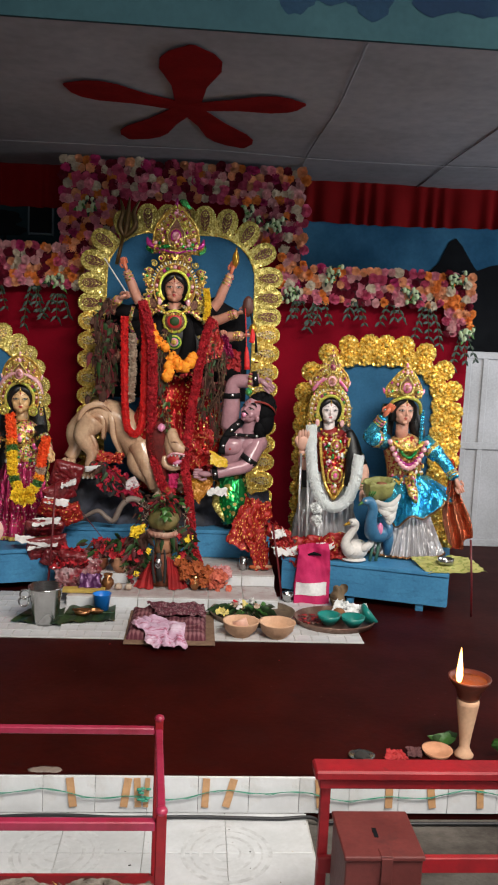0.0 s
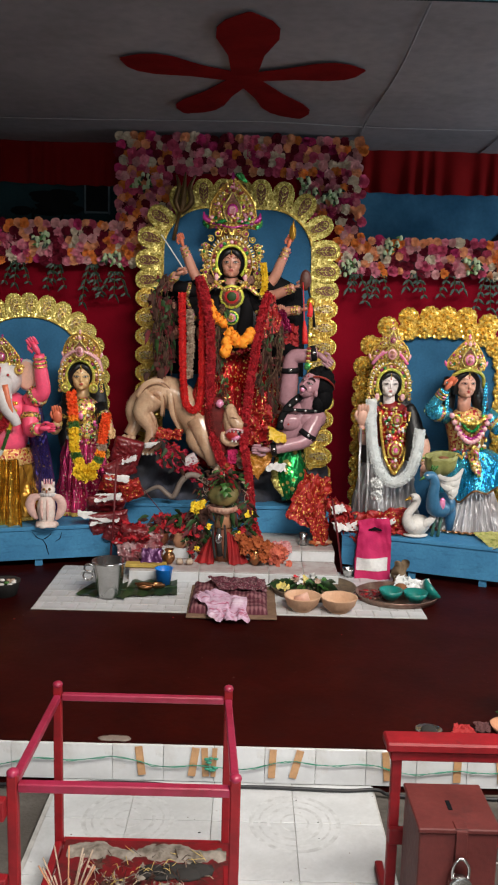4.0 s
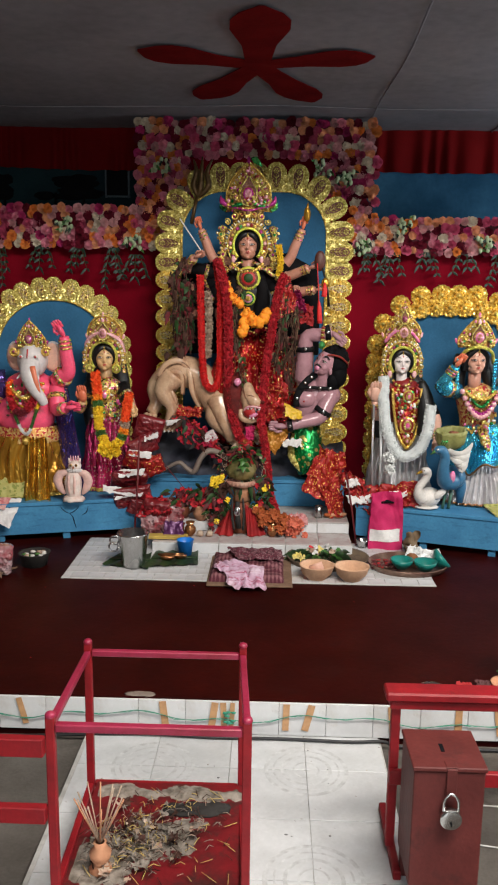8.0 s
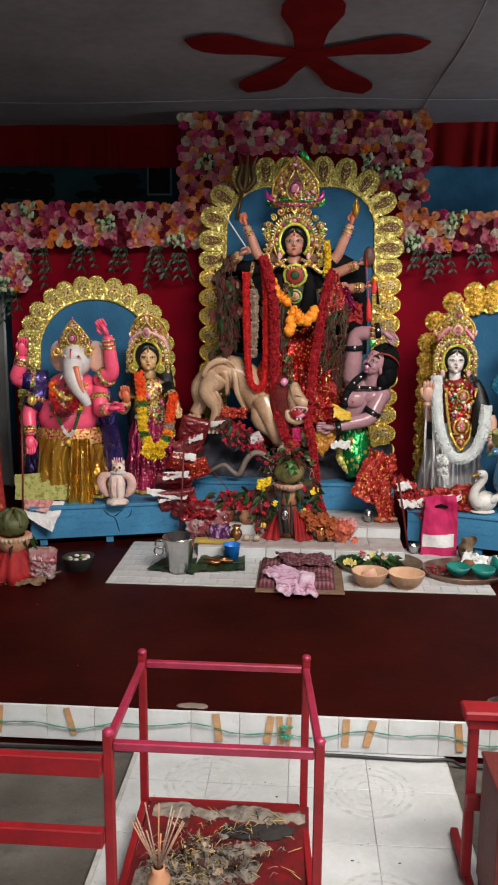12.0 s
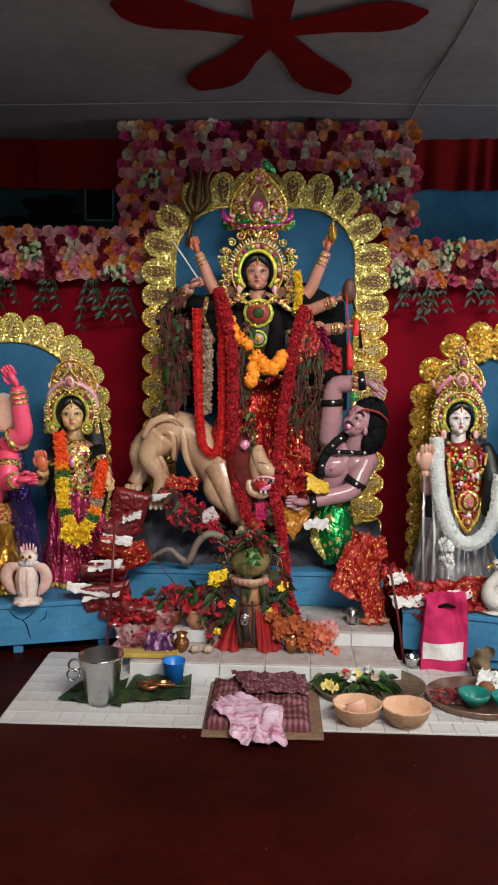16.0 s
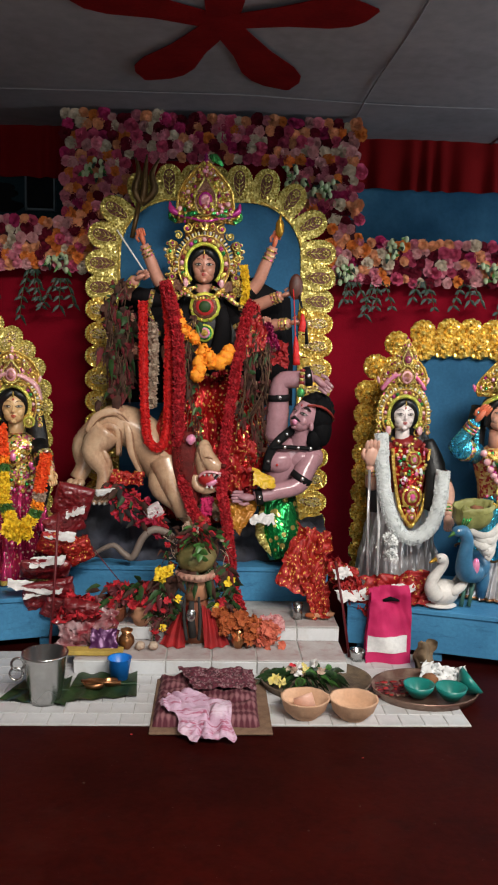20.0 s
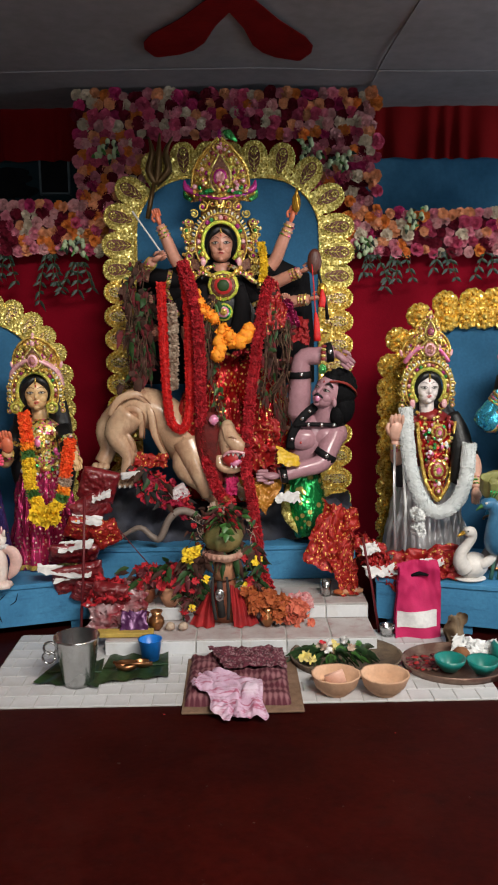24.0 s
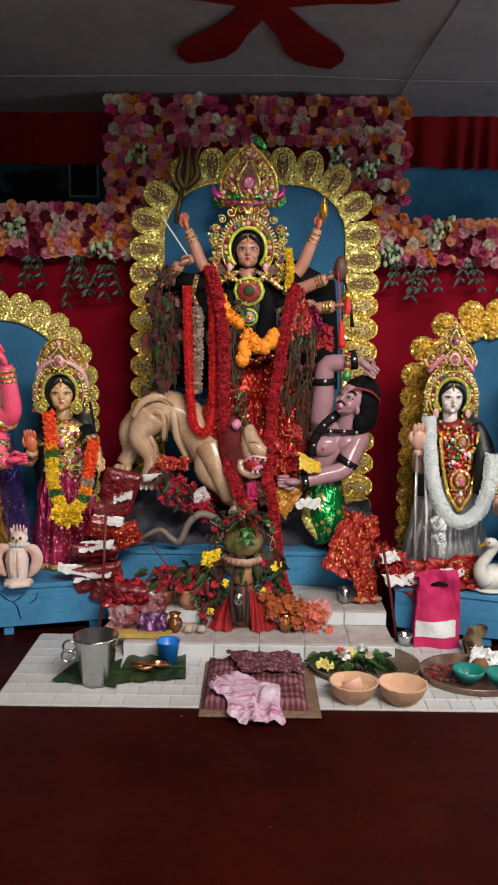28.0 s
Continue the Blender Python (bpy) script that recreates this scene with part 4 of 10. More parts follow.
    s.tube([at(x, z, 0.024) for x, z in ring], 0.028 * w + 0.002, foil_pale, 6, steps=2)
    for k, (q, m) in enumerate(((0.29, crown_gold), (0.24, medal), (0.17, stone_mix))):
        s.ball(at(0, 0.33 * h, 0.026 + 0.005 * k), (w * q, 0.01, w * q * 1.2), m, 14, 6)
    s.ball(at(0, 0.8 * h, 0.016), (0.1 * w, 0.012, 0.13 * w), PINKL, 10, 6)
    for k in range(9):
        x = -0.9 + 1.8 * k / 8
        s.ball(at(x * w, 0.04 * h + 0.05 * h * x * x, 0.012), (0.05 * w + 0.003,) * 3, foil_pale if k % 2 else foil, 7, 5)
    s.lathe([(0.06 * w, 0), (0.11 * w, 0.05 * h), (0.05 * w, 0.08 * h), (0.08 * w, 0.11 * h), (0.002, 0.17 * h)], at(0, 0.94 * h, 0.0), medal, 10)
    if trim:
        s.tube([at(x * w, (0.02 + 0.14 * abs(x) ** 3 - 0.02 * math.cos(x * 6)) * h, 0.016) for x in np.linspace(-1.15, 1.15, 15)], (0.05 * w, 0.04 * w), PINKD, 7)
        for e in (-1, 1):
            s.tube([at(e * 0.2 * w, 0.14 * h, 0.02), at(e * 0.45 * w, 0.12 * h, 0.024), at(e * 0.72 * w, 0.1 * h, 0.018)], [(0.01, 0.006), (0.09 * w, 0.01), (0.01, 0.006)], trim, 8, steps=4)
            s.tube([at(e * 1.0 * w, 0.02 * h, 0.016), at(e * 1.2 * w, 0.1 * h, 0.016), at(e * 1.24 * w, 0.22 * h, 0.01)], [(0.012, 0.006), (0.016, 0.008), (0.004, 0.004)], trim, 8, steps=4)


def add_halo(s, c, r0, r1, m1, m2, y=0.0, sides=True):
    """The pasted frame of a face: a bright inner band, a red band set with stones, a pale fringe above, curls and drops at the ears."""
    c = Vector(c)
    at = lambda a, r, d=0.0: c + Vector((r * math.cos(a), y - d, r * 1.14 * math.sin(a)))
    arc = np.linspace(radians(-48), radians(228), 30)
    s.tube([at(a, r0, 0.012) for a in arc], (0.011, 0.009), m2, 8)
    vs = [at(a, r, 0.0) for a in arc for r in (r0, r1)]
    s.add(vs, [(2 * k, 2 * k + 1, 2 * k + 3, 2 * k + 2) for k in range(len(arc) - 1)], m1, True)
    s.tube([at(a, r1, 0.004) for a in arc], 0.005, foil, 6)
    mid = (r0 + r1) / 2
    for k in range(23):
        a = radians(-44 + 268 * k / 22)
        q = (r1 - r0) * 0.3
        s.ball(at(a, mid, 0.008), (q, 0.007, q), (PINKD, foil_pale, foil, RUBYM, PINKL, foil, foil_green)[k % 7], 9, 5)
    for k in range(33):
        a = radians(-8 + 196 * k / 32)
        s.tube([at(a, r1 + 0.002, 0.004), at(a, r1 * 1.13, 0.0)], [0.005, 0.0065], foil_pale if k % 2 else white_paint, 6)
        s.ball(at(a, r1 * 1.15, 0.0), 0.0065, foil, 6, 4)
    for e in (-1, 1):
        for k in range(9 if sides else 5):
            z = r1 * (0.75 - 0.24 * k) if sides else r1 * (0.2 - 0.25 * k)
            x = e * r1 * ((1.22 + 0.1 * math.sin(k * 1.3)) if sides else 1.12)
            q = r1 * (0.17 if sides else 0.13)
            add_scroll(s, c + Vector((x, y + 0.01, z)), q, (foil, foil_pale)[k % 2], 0.0, e * (1 if k % 2 else -1), 0.6 * k, 0.2)
            s.ball(c + Vector((x, y + 0.006, z)), (q * 0.42, 0.01, q * 0.42), (PINKD, foil_green, foil_pale, RUBYM, PINKL)[k % 5], 8, 5)
            if sides:
                s.ball(c + Vector((x - e * r1 * 0.02, y + 0.03, z)), (r1 * 0.2, 0.012, r1 * 0.2), foil_dark, 10, 6)
                add_coin(s, c + Vector((x + e * r1 * 0.2, y + 0.014, z + 0.01)), 0.011, (foil_pale, foil)[k % 2], (PINKD, white_paint, foil_dark)[k % 3])
        s.ball(c + Vector((e * r0 * 0.98, y - 0.016, -r0 * 0.98)), (0.016, 0.01, 0.026), PINKL, 10, 6)
        add_coin(s, c + Vector((e * r0 * 1.0, y - 0.018, -r0 * 0.55)), 0.017, foil, m2)


def add_jewels(s, c, w, h, n, y=0.02, taper=0.0):
    """A crust of small pasted stones and foil pieces on a chest; w and h are half sizes."""
    for k in range(n):
        u, v = rnd.uniform(-1, 1), rnd.uniform(-1, 1)
        p = Vector(c) + Vector((u * w * (1 - taper * (0.5 - 0.5 * v)), -y * (1 - u * u) - rnd.uniform(0, 0.008), v * h))
        s.ball(p, (rnd.uniform(0.006, 0.015), 0.008, rnd.uniform(0.006, 0.017)), rnd.choice((foil, foil_pale, foil_pale, jewel_gold, RUBYM, PINKJ, foil_green, foil_dark, white_puff)), 7, 5)


def add_skirt(s, c, z0, z1, r0, r1, m, folds=15, squash=0.75, hem=None, wob=0.0):
    """A pleated skirt from the floor z0 to the waist z1."""
    x, y = c
    h = z1 - z0
    s.lathe([(r0 * 0.2, 0.0), (r0 * 1.02, 0.0), (r0, h * 0.03), (r0 * 0.93, h * 0.3), (r0 * 0.55 + r1 * 0.45, h * 0.7), (r1, h)] if not wob else [(r0 * 0.2, 0.0)] + [(r0 + (r1 - r0) * (k / 16) ** 1.2, h * k / 16) for k in range(17)], (x, y, z0), m, 96, folds, 0.07, squash, wob=wob)
    if hem:
        s.lathe([(r0 * 1.03, 0.0), (r0 * 1.035, h * 0.05)], (x, y, z0 + 0.004), hem, 72, folds, 0.07, squash)


crown_red = mat("crown_ground", (0.12, 0.025, 0.02), 0.4, 0.3, scale=40, second=(0.3, 0.15, 0.04), bump=0.5, bscale=120)
PINKD = mat("deep_pink_stone", (0.42, 0.03, 0.22), 0.2, 0.3, scale=20)
crown_gold = crinkle("crown_gilt", (0.7, 0.45, 0.1), (0.3, 0.12, 0.04), 60, (1, 1, 1), 0.3, 0.5, 1.0)
stone_mix = glitter("cut_stone", (0.7, 0.3, 0.4), (0.45, 0.2, 0.12), 70, 0.9, 0.15, 0.3)
PINKL = mat("rose_enamel", (0.72, 0.3, 0.36), 0.25, 0.1, scale=60, second=(0.8, 0.5, 0.5), bump=0.2)
PINKJ = mat("pink_stone", (0.75, 0.1, 0.32), 0.2, 0.2, scale=20, second=(0.85, 0.4, 0.55), bump=0.2)
RUBYM = mat("ruby_enamel", (0.25, 0.02, 0.02), 0.3, 0.1)
IDOL = dict(category="idol", group="painted clay idols")

lime_gilt = crinkle("lime_gilt", (0.5, 0.55, 0.08), (0.7, 0.55, 0.12), 70, (1, 1, 1), 0.28, 0.5, 0.6)
ROUND = ((0.95, 0.0), (1.06, 0.2), (1.0, 0.42), (0.86, 0.62), (0.62, 0.8), (0.3, 0.94), (0.0, 1.0))
PEAK = ((0.9, 0.0), (1.0, 0.15), (0.96, 0.3), (0.82, 0.45), (0.64, 0.6), (0.4, 0.78), (0.15, 0.92), (0.0, 1.0))

# the tall central idol
lime_foil = mat("lime_gold_foil", (0.45, 0.62, 0.06), 0.3, 0.4, scale=25, second=(0.8, 0.66, 0.1), bump=0.6, bscale=130)
black_cloth = mat("black_cloth", (0.006, 0.005, 0.006), 0.8, spec=0.15, scale=12, bump=0.3)
s = Shape()
D = Vector((-0.25, 5.85, 0))
head = D + Vector((0, -0.05, 2.215))
add_skirt(s, (-0.2, 5.84), 0.72, 1.62, 0.27, 0.15, sequin_red, 13)
s.tube([(-0.24, 5.85, 1.55), (-0.24, 5.84, 1.72), (-0.245, 5.83, 1.88), (-0.25, 5.84, 1.99), (-0.25, 5.84, 2.08)], [(0.14, 0.1), (0.13, 0.1), (0.17, 0.12), (0.16, 0.1), (0.05, 0.05)], black_hair, 18, steps=3)
s.tube([(-0.25, 5.84, 2.0), (-0.25, 5.82, 2.12)], 0.05, skin_durga, 12)
for e, n in ((-1, 4), (1, 4)):
    s.tube([(-0.25 + e * 0.1, 5.9, 2.2), (-0.25 + e * 0.16, 5.86, 2.0), (-0.25 + e * 0.17, 5.8, 1.8), (-0.25 + e * 0.15, 5.78, 1.6)], [(0.07, 0.06), (0.09, 0.06), (0.08, 0.05), (0.03, 0.03)], black_hair, 10, steps=3)
s.tube([(-0.25, 5.95, 2.14), (-0.24, 5.95, 2.06), (-0.25, 5.97, 1.7), (-0.25, 5.95, 1.4)], [(0.3, 0.03), (0.52, 0.03), (0.56, 0.03), (0.56, 0.03)], black_cloth, 12)
add_head(s, head, 0.102, skin_durga, lock=0.5)
add_halo(s, head + Vector((0, -0.05, 0.005)), 0.106, 0.15, crown_red, lime_foil, -0.01)
s.tube([(-0.25, 5.87, 2.3), (-0.25, 5.85, 2.5)], [0.07, 0.1], foil_dark, 14)
s.sheet(lambda u, v: (-0.25 + 0.23 * (u - 0.5), 5.745 + 0.2 * (u - 0.5) ** 2, 2.36 + 0.11 * v), 12, 4, crown_red, 0.01)
for e in (-1, 1):
    for k, (x, z, r) in enumerate(((0.1, 2.425, 0.03), (0.15, 2.385, 0.026), (0.045, 2.44, 0.024), (0.185, 2.34, 0.022), (0.2, 2.12, 0.022))):
        add_scroll(s, (-0.25 + e * x, 5.72, z), r, (foil, foil_pale)[k % 2], 0.0, e, 1.5 + k, 0.18)
        s.ball((-0.25 + e * x, 5.72, z), (r * 0.4, 0.008, r * 0.4), (PINKD, foil_pale, RUBYM)[k % 3], 8, 5)
    s.sheet(lambda u, v: (-0.25 + e * (0.1 + 0.12 * u), 5.75 + 0.02 * u, 2.03 + 0.05 * math.sin(u * 3) + 0.06 * v), 10, 4, foil_dark, 0.006)
s.plate([(-0.25 + 0.028 * math.sin(a), 2.452 - 0.04 * math.cos(a)) for a in np.linspace(0, 6.28, 15)[:-1]], 5.69, 0.012, foil)
s.ball((-0.25, 5.685, 2.45), (0.014, 0.008, 0.02), foil_dark, 10, 6)
add_crown(s, (-0.248, 5.7, 2.462), 0.168, 0.345, PINKD, foil_green)
rk = random.Random(77)
for k in range(90):
    h = rk.random() ** 1.3
    x = rk.uniform(-1, 1) * 0.155 * (1 - h ** 1.6)
    if abs(x) < 0.05 and 0.2 < h < 0.72:
        continue
    q = rk.uniform(0.007, 0.014)
    s.ball((-0.248 + x, 5.655 + 0.9 * x * x + 0.02 * h, 2.5 + 0.29 * h), (q, 0.008, q), rk.choice((foil, foil_pale, foil, PINKL, PINKJ, stone_mix, RUBYM, lime_foil)), 8, 5)
for e in (-1, 1):
    s.tube([(-0.25 + e * 0.15, 5.68, 2.5), (-0.25 + e * 0.19, 5.68, 2.52), (-0.25 + e * 0.2, 5.685, 2.565)], [(0.014, 0.01), (0.018, 0.01), (0.004, 0.004)], PINKD, 8, steps=3)
s.tube([(-0.23, 5.7, 2.83), (-0.2, 5.69, 2.815), (-0.15, 5.7, 2.775)], [(0.005, 0.004), (0.026, 0.008), (0.006, 0.005)], foil_green, 8, steps=3)
for z, q, ms in ((1.98, 0.092, (lime_foil, foil_dark, lip, leaf_dark)), (1.83, 0.056, (lime_foil, foil_green, PINKJ, foil))):
    for k, m in enumerate(ms):
        s.ball((-0.24, 5.7 - 0.008 * k, z), (q * (1.0 - 0.2 * k), 0.014, q * (0.95 - 0.19 * k)), m, 18, 6)
for e in (-1, 1):
    s.tube([(-0.25 + e * 0.04, 5.76, 2.1), (-0.25 + e * 0.12, 5.73, 2.06), (-0.25 + e * 0.2, 5.74, 2.0), (-0.25 + e * 0.24, 5.76, 2.05)], [(0.01, 0.008), (0.018, 0.01), (0.013, 0.008), (0.006, 0.006)], jewel_gold, 10, steps=4)
    s.tube([(-0.25 + e * 0.03, 5.74, 1.6), (-0.25 + e * 0.1, 5.72, 1.72), (-0.25 + e * 0.12, 5.72, 1.86), (-0.25 + e * 0.1, 5.73, 1.98)], [(0.05, 0.02), (0.06, 0.03), (0.05, 0.03), (0.03, 0.02)], black_cloth, 10, steps=4)
for k in range(26):
    s.ball((-0.25 + rnd.uniform(-0.09, 0.09), 5.7 + rnd.uniform(-0.01, 0.01), 1.9 + rnd.uniform(-0.12, 0.12)), (rnd.uniform(0.006, 0.012), 0.008, rnd.uniform(0.006, 0.016)), rnd.choice((foil, foil_pale, jewel_gold)), 6, 4)
add_necklace(s, (-0.25, 5.72, 2.08), 0.11, 0.06, 0.016, foil)
add_necklace(s, (-0.25, 5.71, 2.06), 0.13, 0.03, 0.01, jewel_gold)
sh = lambda e, z=1.99: (-0.25 + e * 0.15, 5.84, z)
for e, el, wr, hd in ((-1, (-0.52, 5.8, 2.14), (-0.6, 5.76, 2.33), (-0.3, 0, 1)), (1, (0.06, 5.8, 2.12), (0.155, 5.76, 2.34), (0.25, 0, 1)),
                      (-1, (-0.72, 5.82, 2.06), (-0.64, 5.68, 2.12), (0.6, -0.3, 0.3)), (1, (0.06, 5.8, 2.0), (0.21, 5.74, 2.06), (1, -0.1, 0.3)),
                      (-1, (-0.72, 5.84, 1.86), (-0.73, 5.72, 1.9), (1, -0.5, 0.1)), (1, (0.1, 5.8, 1.88), (0.26, 5.72, 1.9), (1, -0.2, 0.2)),
                      (-1, (-0.66, 5.84, 1.7), (-0.69, 5.7, 1.72), (0.5, -0.5, 0.0)), (1, (0.08, 5.8, 1.78), (0.16, 5.7, 1.69), (1, -0.3, -0.2)),
                      (1, (0.02, 5.78, 1.75), (0.1, 5.66, 1.84), (0.2, -0.3, 1)), (-1, (-0.46, 5.8, 1.7), (-0.36, 5.66, 1.6), (0.3, -0.5, -0.6))):
    add_arm(s, (sh(e), el, wr), 0.044, skin_durga, black_cloth, hand=hd, tip=palm if el[2] > 2.1 else None)
# weapons held in the hands
s.tube([(-0.75, 5.7, 2.4), (-0.57, 5.68, 2.14)], 0.005, white_paint, 5)
bronze = mat("dark_bronze", (0.1, 0.055, 0.016), 0.45, 0.5, scale=14)
s.tube([(-0.68, 5.86, 2.38), (-0.64, 5.9, 2.6)], 0.014, bronze, 6)
for o in (-0.045, 0.0, 0.05):
    s.tube([(-0.63, 5.9, 2.58), (-0.615 + o * 1.2, 5.9, 2.66), (-0.61 + o * 0.8, 5.9, 2.76), (-0.6 + o * 1.5, 5.9, 2.85 + (0.02 if o == 0 else 0))], [0.016, 0.024, 0.018, 0.004], bronze, 6, steps=3)
s.ball((0.185, 5.735, 2.445), (0.026, 0.018, 0.055), satin_gold, 14, 10)
s.tube([(0.185, 5.735, 2.48), (0.19, 5.735, 2.53)], [0.014, 0.003], satin_gold, 8)
s.ball((0.287, 5.7, 2.11), (0.042, 0.02, 0.075), mat("club_wood", (0.09, 0.022, 0.012), 0.5, scale=20))
s.tube([(0.29, 5.7, 2.12), (0.35, 5.68, 1.9), (0.36, 5.68, 1.78)], [0.008, 0.006, 0.012], black_hair, 6)
s.ball((0.33, 5.68, 1.95), (0.03, 0.02, 0.04), satin_gold)
# trousers and feet that rest on the lion
s.tube([(-0.26, 5.8, 1.5), (-0.4, 5.62, 1.25), (-0.36, 5.6, 1.0)], [0.13, 0.12, 0.07], sequin_red, 14, steps=3)
s.tube([(-0.14, 5.8, 1.5), (0.02, 5.62, 1.25), (0.0, 5.58, 0.95)], [0.13, 0.13, 0.08], sequin_red, 14, steps=3)
s.make("goddess_idol", label="tall ten-armed clay goddess idol with jewelled gold crown", **IDOL)

# lion under the central idol
s = Shape()
s.tube([(-0.83, 5.66, 1.2), (-0.76, 5.66, 1.28), (-0.63, 5.66, 1.26), (-0.5, 5.64, 1.13), (-0.4, 5.6, 1.02), (-0.3, 5.58, 1.0)], [(0.07, 0.07), (0.12, 0.12), (0.12, 0.12), (0.13, 0.13), (0.14, 0.14), (0.1, 0.1)], lion_coat, 16, steps=4)
for pts in (((-0.78, 5.6, 1.26), (-0.86, 5.58, 1.14), (-0.79, 5.57, 1.02), (-0.81, 5.54, 0.88)), ((-0.82, 5.72, 1.26), (-0.93, 5.7, 1.16), (-0.93, 5.68, 1.04), (-0.97, 5.66, 0.96)),
            ((-0.42, 5.56, 1.08), (-0.47, 5.52, 0.96), (-0.38, 5.5, 0.86), (-0.28, 5.48, 0.76)), ((-0.36, 5.66, 1.0), (-0.3, 5.62, 0.9), (-0.2, 5.58, 0.84), (-0.12, 5.54, 0.8))):
    s.tube(pts, [0.1, 0.075, 0.05, 0.045], lion_coat, 12, steps=4)
    p = Vector(pts[-1])
    for k in (-1, 0, 1):
        s.ball(p + Vector((k * 0.03, -0.03, -0.015)), (0.025, 0.045, 0.025), lion_coat, 8, 6)
        s.ball(p + Vector((k * 0.03, -0.075, -0.025)), (0.008, 0.018, 0.01), white_paint, 6, 4)
for a, b, c, d, q in (((-0.9, 1.25), (-0.84, 1.34), (-0.74, 1.37), (-0.66, 1.3), 0.022), ((-0.84, 1.24), (-0.78, 1.29), (-0.72, 1.26), (-0.72, 1.12), 0.02), ((-0.7, 1.33), (-0.66, 1.26), (-0.64, 1.14), (-0.58, 1.0), 0.022),
                    ((-0.63, 1.29), (-0.58, 1.18), (-0.54, 1.08), (-0.48, 0.94), 0.02), ((-0.55, 1.2), (-0.5, 1.1), (-0.47, 1.0), (-0.42, 0.88), 0.02), ((-0.86, 1.16), (-0.8, 1.14), (-0.77, 1.06), (-0.82, 0.98), 0.018)):
    s.tube([(p[0], 5.56 - 0.018 * (i in (1, 2)), p[1]) for i, p in enumerate((a, b, c, d))], [(0.01, 0.004), (q, 0.011), (q, 0.011), (0.01, 0.004)], lion_coat, 12, steps=5)
    s.tube([(p[0] + q * 0.9, 5.556 - 0.016 * (i in (1, 2)), p[1] - q * 0.3) for i, p in enumerate((a, b, c, d))], [(0.002, 0.002), (0.007, 0.006), (0.007, 0.006), (0.002, 0.002)], coat_shade, 8, steps=5)
s.tube([(-0.45, 5.52, 1.1), (-0.41, 5.48, 1.0), (-0.36, 5.46, 0.88), (-0.33, 5.46, 0.8)], [0.09, 0.075, 0.055, 0.05], lion_coat, 12, steps=4)
s.ball((-0.31, 5.56, 1.06), (0.09, 0.1, 0.23), mane, 16, 12, lump=0.3)
s.tube([(-0.315, 5.47, 1.27), (-0.335, 5.44, 1.16), (-0.315, 5.425, 1.0), (-0.275, 5.43, 0.85)], [(0.035, 0.03), (0.072, 0.035), (0.07, 0.035), (0.02, 0.02)], mane, 20, steps=5)
for k in range(9):
    x, d = -0.39 + 0.016 * k, rnd.uniform(-0.012, 0.012)
    s.tube([(x + 0.02, 5.455, 1.25 - 0.5 * abs(x + 0.32)), (x + d, 5.412 + 0.7 * abs(x + 0.33), 1.13), (x + 0.02 + d, 5.398 + 0.6 * abs(x + 0.32), 0.99), (x * 0.5 - 0.13 + d, 5.42, 0.85 + rnd.uniform(-0.03, 0.04))], [(0.004, 0.004), (0.012, 0.009), (0.012, 0.009), (0.003, 0.003)], mane, 7, steps=3)
s.ball((-0.225, 5.44, 1.12), (0.055, 0.075, 0.115), lion_coat, 16, 12)
s.tube([(-0.23, 5.41, 1.2), (-0.205, 5.385, 1.14), (-0.17, 5.37, 1.1), (-0.13, 5.36, 1.085)], [(0.035, 0.035), (0.045, 0.04), (0.045, 0.04), (0.026, 0.024)], lion_coat, 14, steps=4)
for k in range(3):
    s.tube([(-0.25 + 0.016 * k, 5.385, 1.2 - 0.02 * k), (-0.235 + 0.016 * k, 5.368, 1.14), (-0.225 + 0.02 * k, 5.37, 1.085)], [0.005, 0.01, 0.004], lion_coat, 7, steps=3)
s.ball((-0.118, 5.35, 1.1), (0.018, 0.016, 0.014), mane, 10, 6)
s.tube([(-0.225, 5.352, 1.142), (-0.2, 5.342, 1.148), (-0.172, 5.346, 1.135)], [0.002, 0.006, 0.002], coat_shade, 7, steps=3)
s.ball((-0.183, 5.378, 1.024), (0.074, 0.05, 0.052), lip, 18, 12)
s.ball((-0.15, 5.337, 1.028), (0.026, 0.01, 0.022), black_hair, 12, 6)
s.tube([(-0.22, 5.35, 1.02), (-0.185, 5.34, 1.008), (-0.15, 5.335, 1.022)], [(0.018, 0.01), (0.026, 0.012), (0.01, 0.008)], PINKJ, 10, steps=3)
s.tube([(-0.275, 5.42, 1.03), (-0.262, 5.395, 0.975), (-0.205, 5.38, 0.955), (-0.15, 5.365, 0.97)], [0.028, 0.024, 0.02, 0.013], lion_coat, 12, steps=4)
s.tube([(-0.25, 5.36, 1.035), (-0.225, 5.345, 1.062), (-0.18, 5.335, 1.068), (-0.13, 5.335, 1.058)], 0.008, PINKL, 7, steps=3)
for x, z, h in ((-0.22, 1.056, -0.012), (-0.195, 1.058, -0.014), (-0.168, 1.058, -0.016), (-0.138, 1.056, -0.042), (-0.15, 0.982, 0.034), (-0.18, 0.978, 0.016), (-0.205, 0.98, 0.014)):
    s.lathe([(0.008, 0), (0.006, h * 0.5), (0.0015, h)], (x, 5.33, z), white_paint, 7)
s.ball((-0.3, 5.4, 1.236), (0.028, 0.02, 0.028), PINKJ, 12, 8, lump=0.3)
s.make("lion_idol", label="tan glazed clay lion with dark red mane", **IDOL)

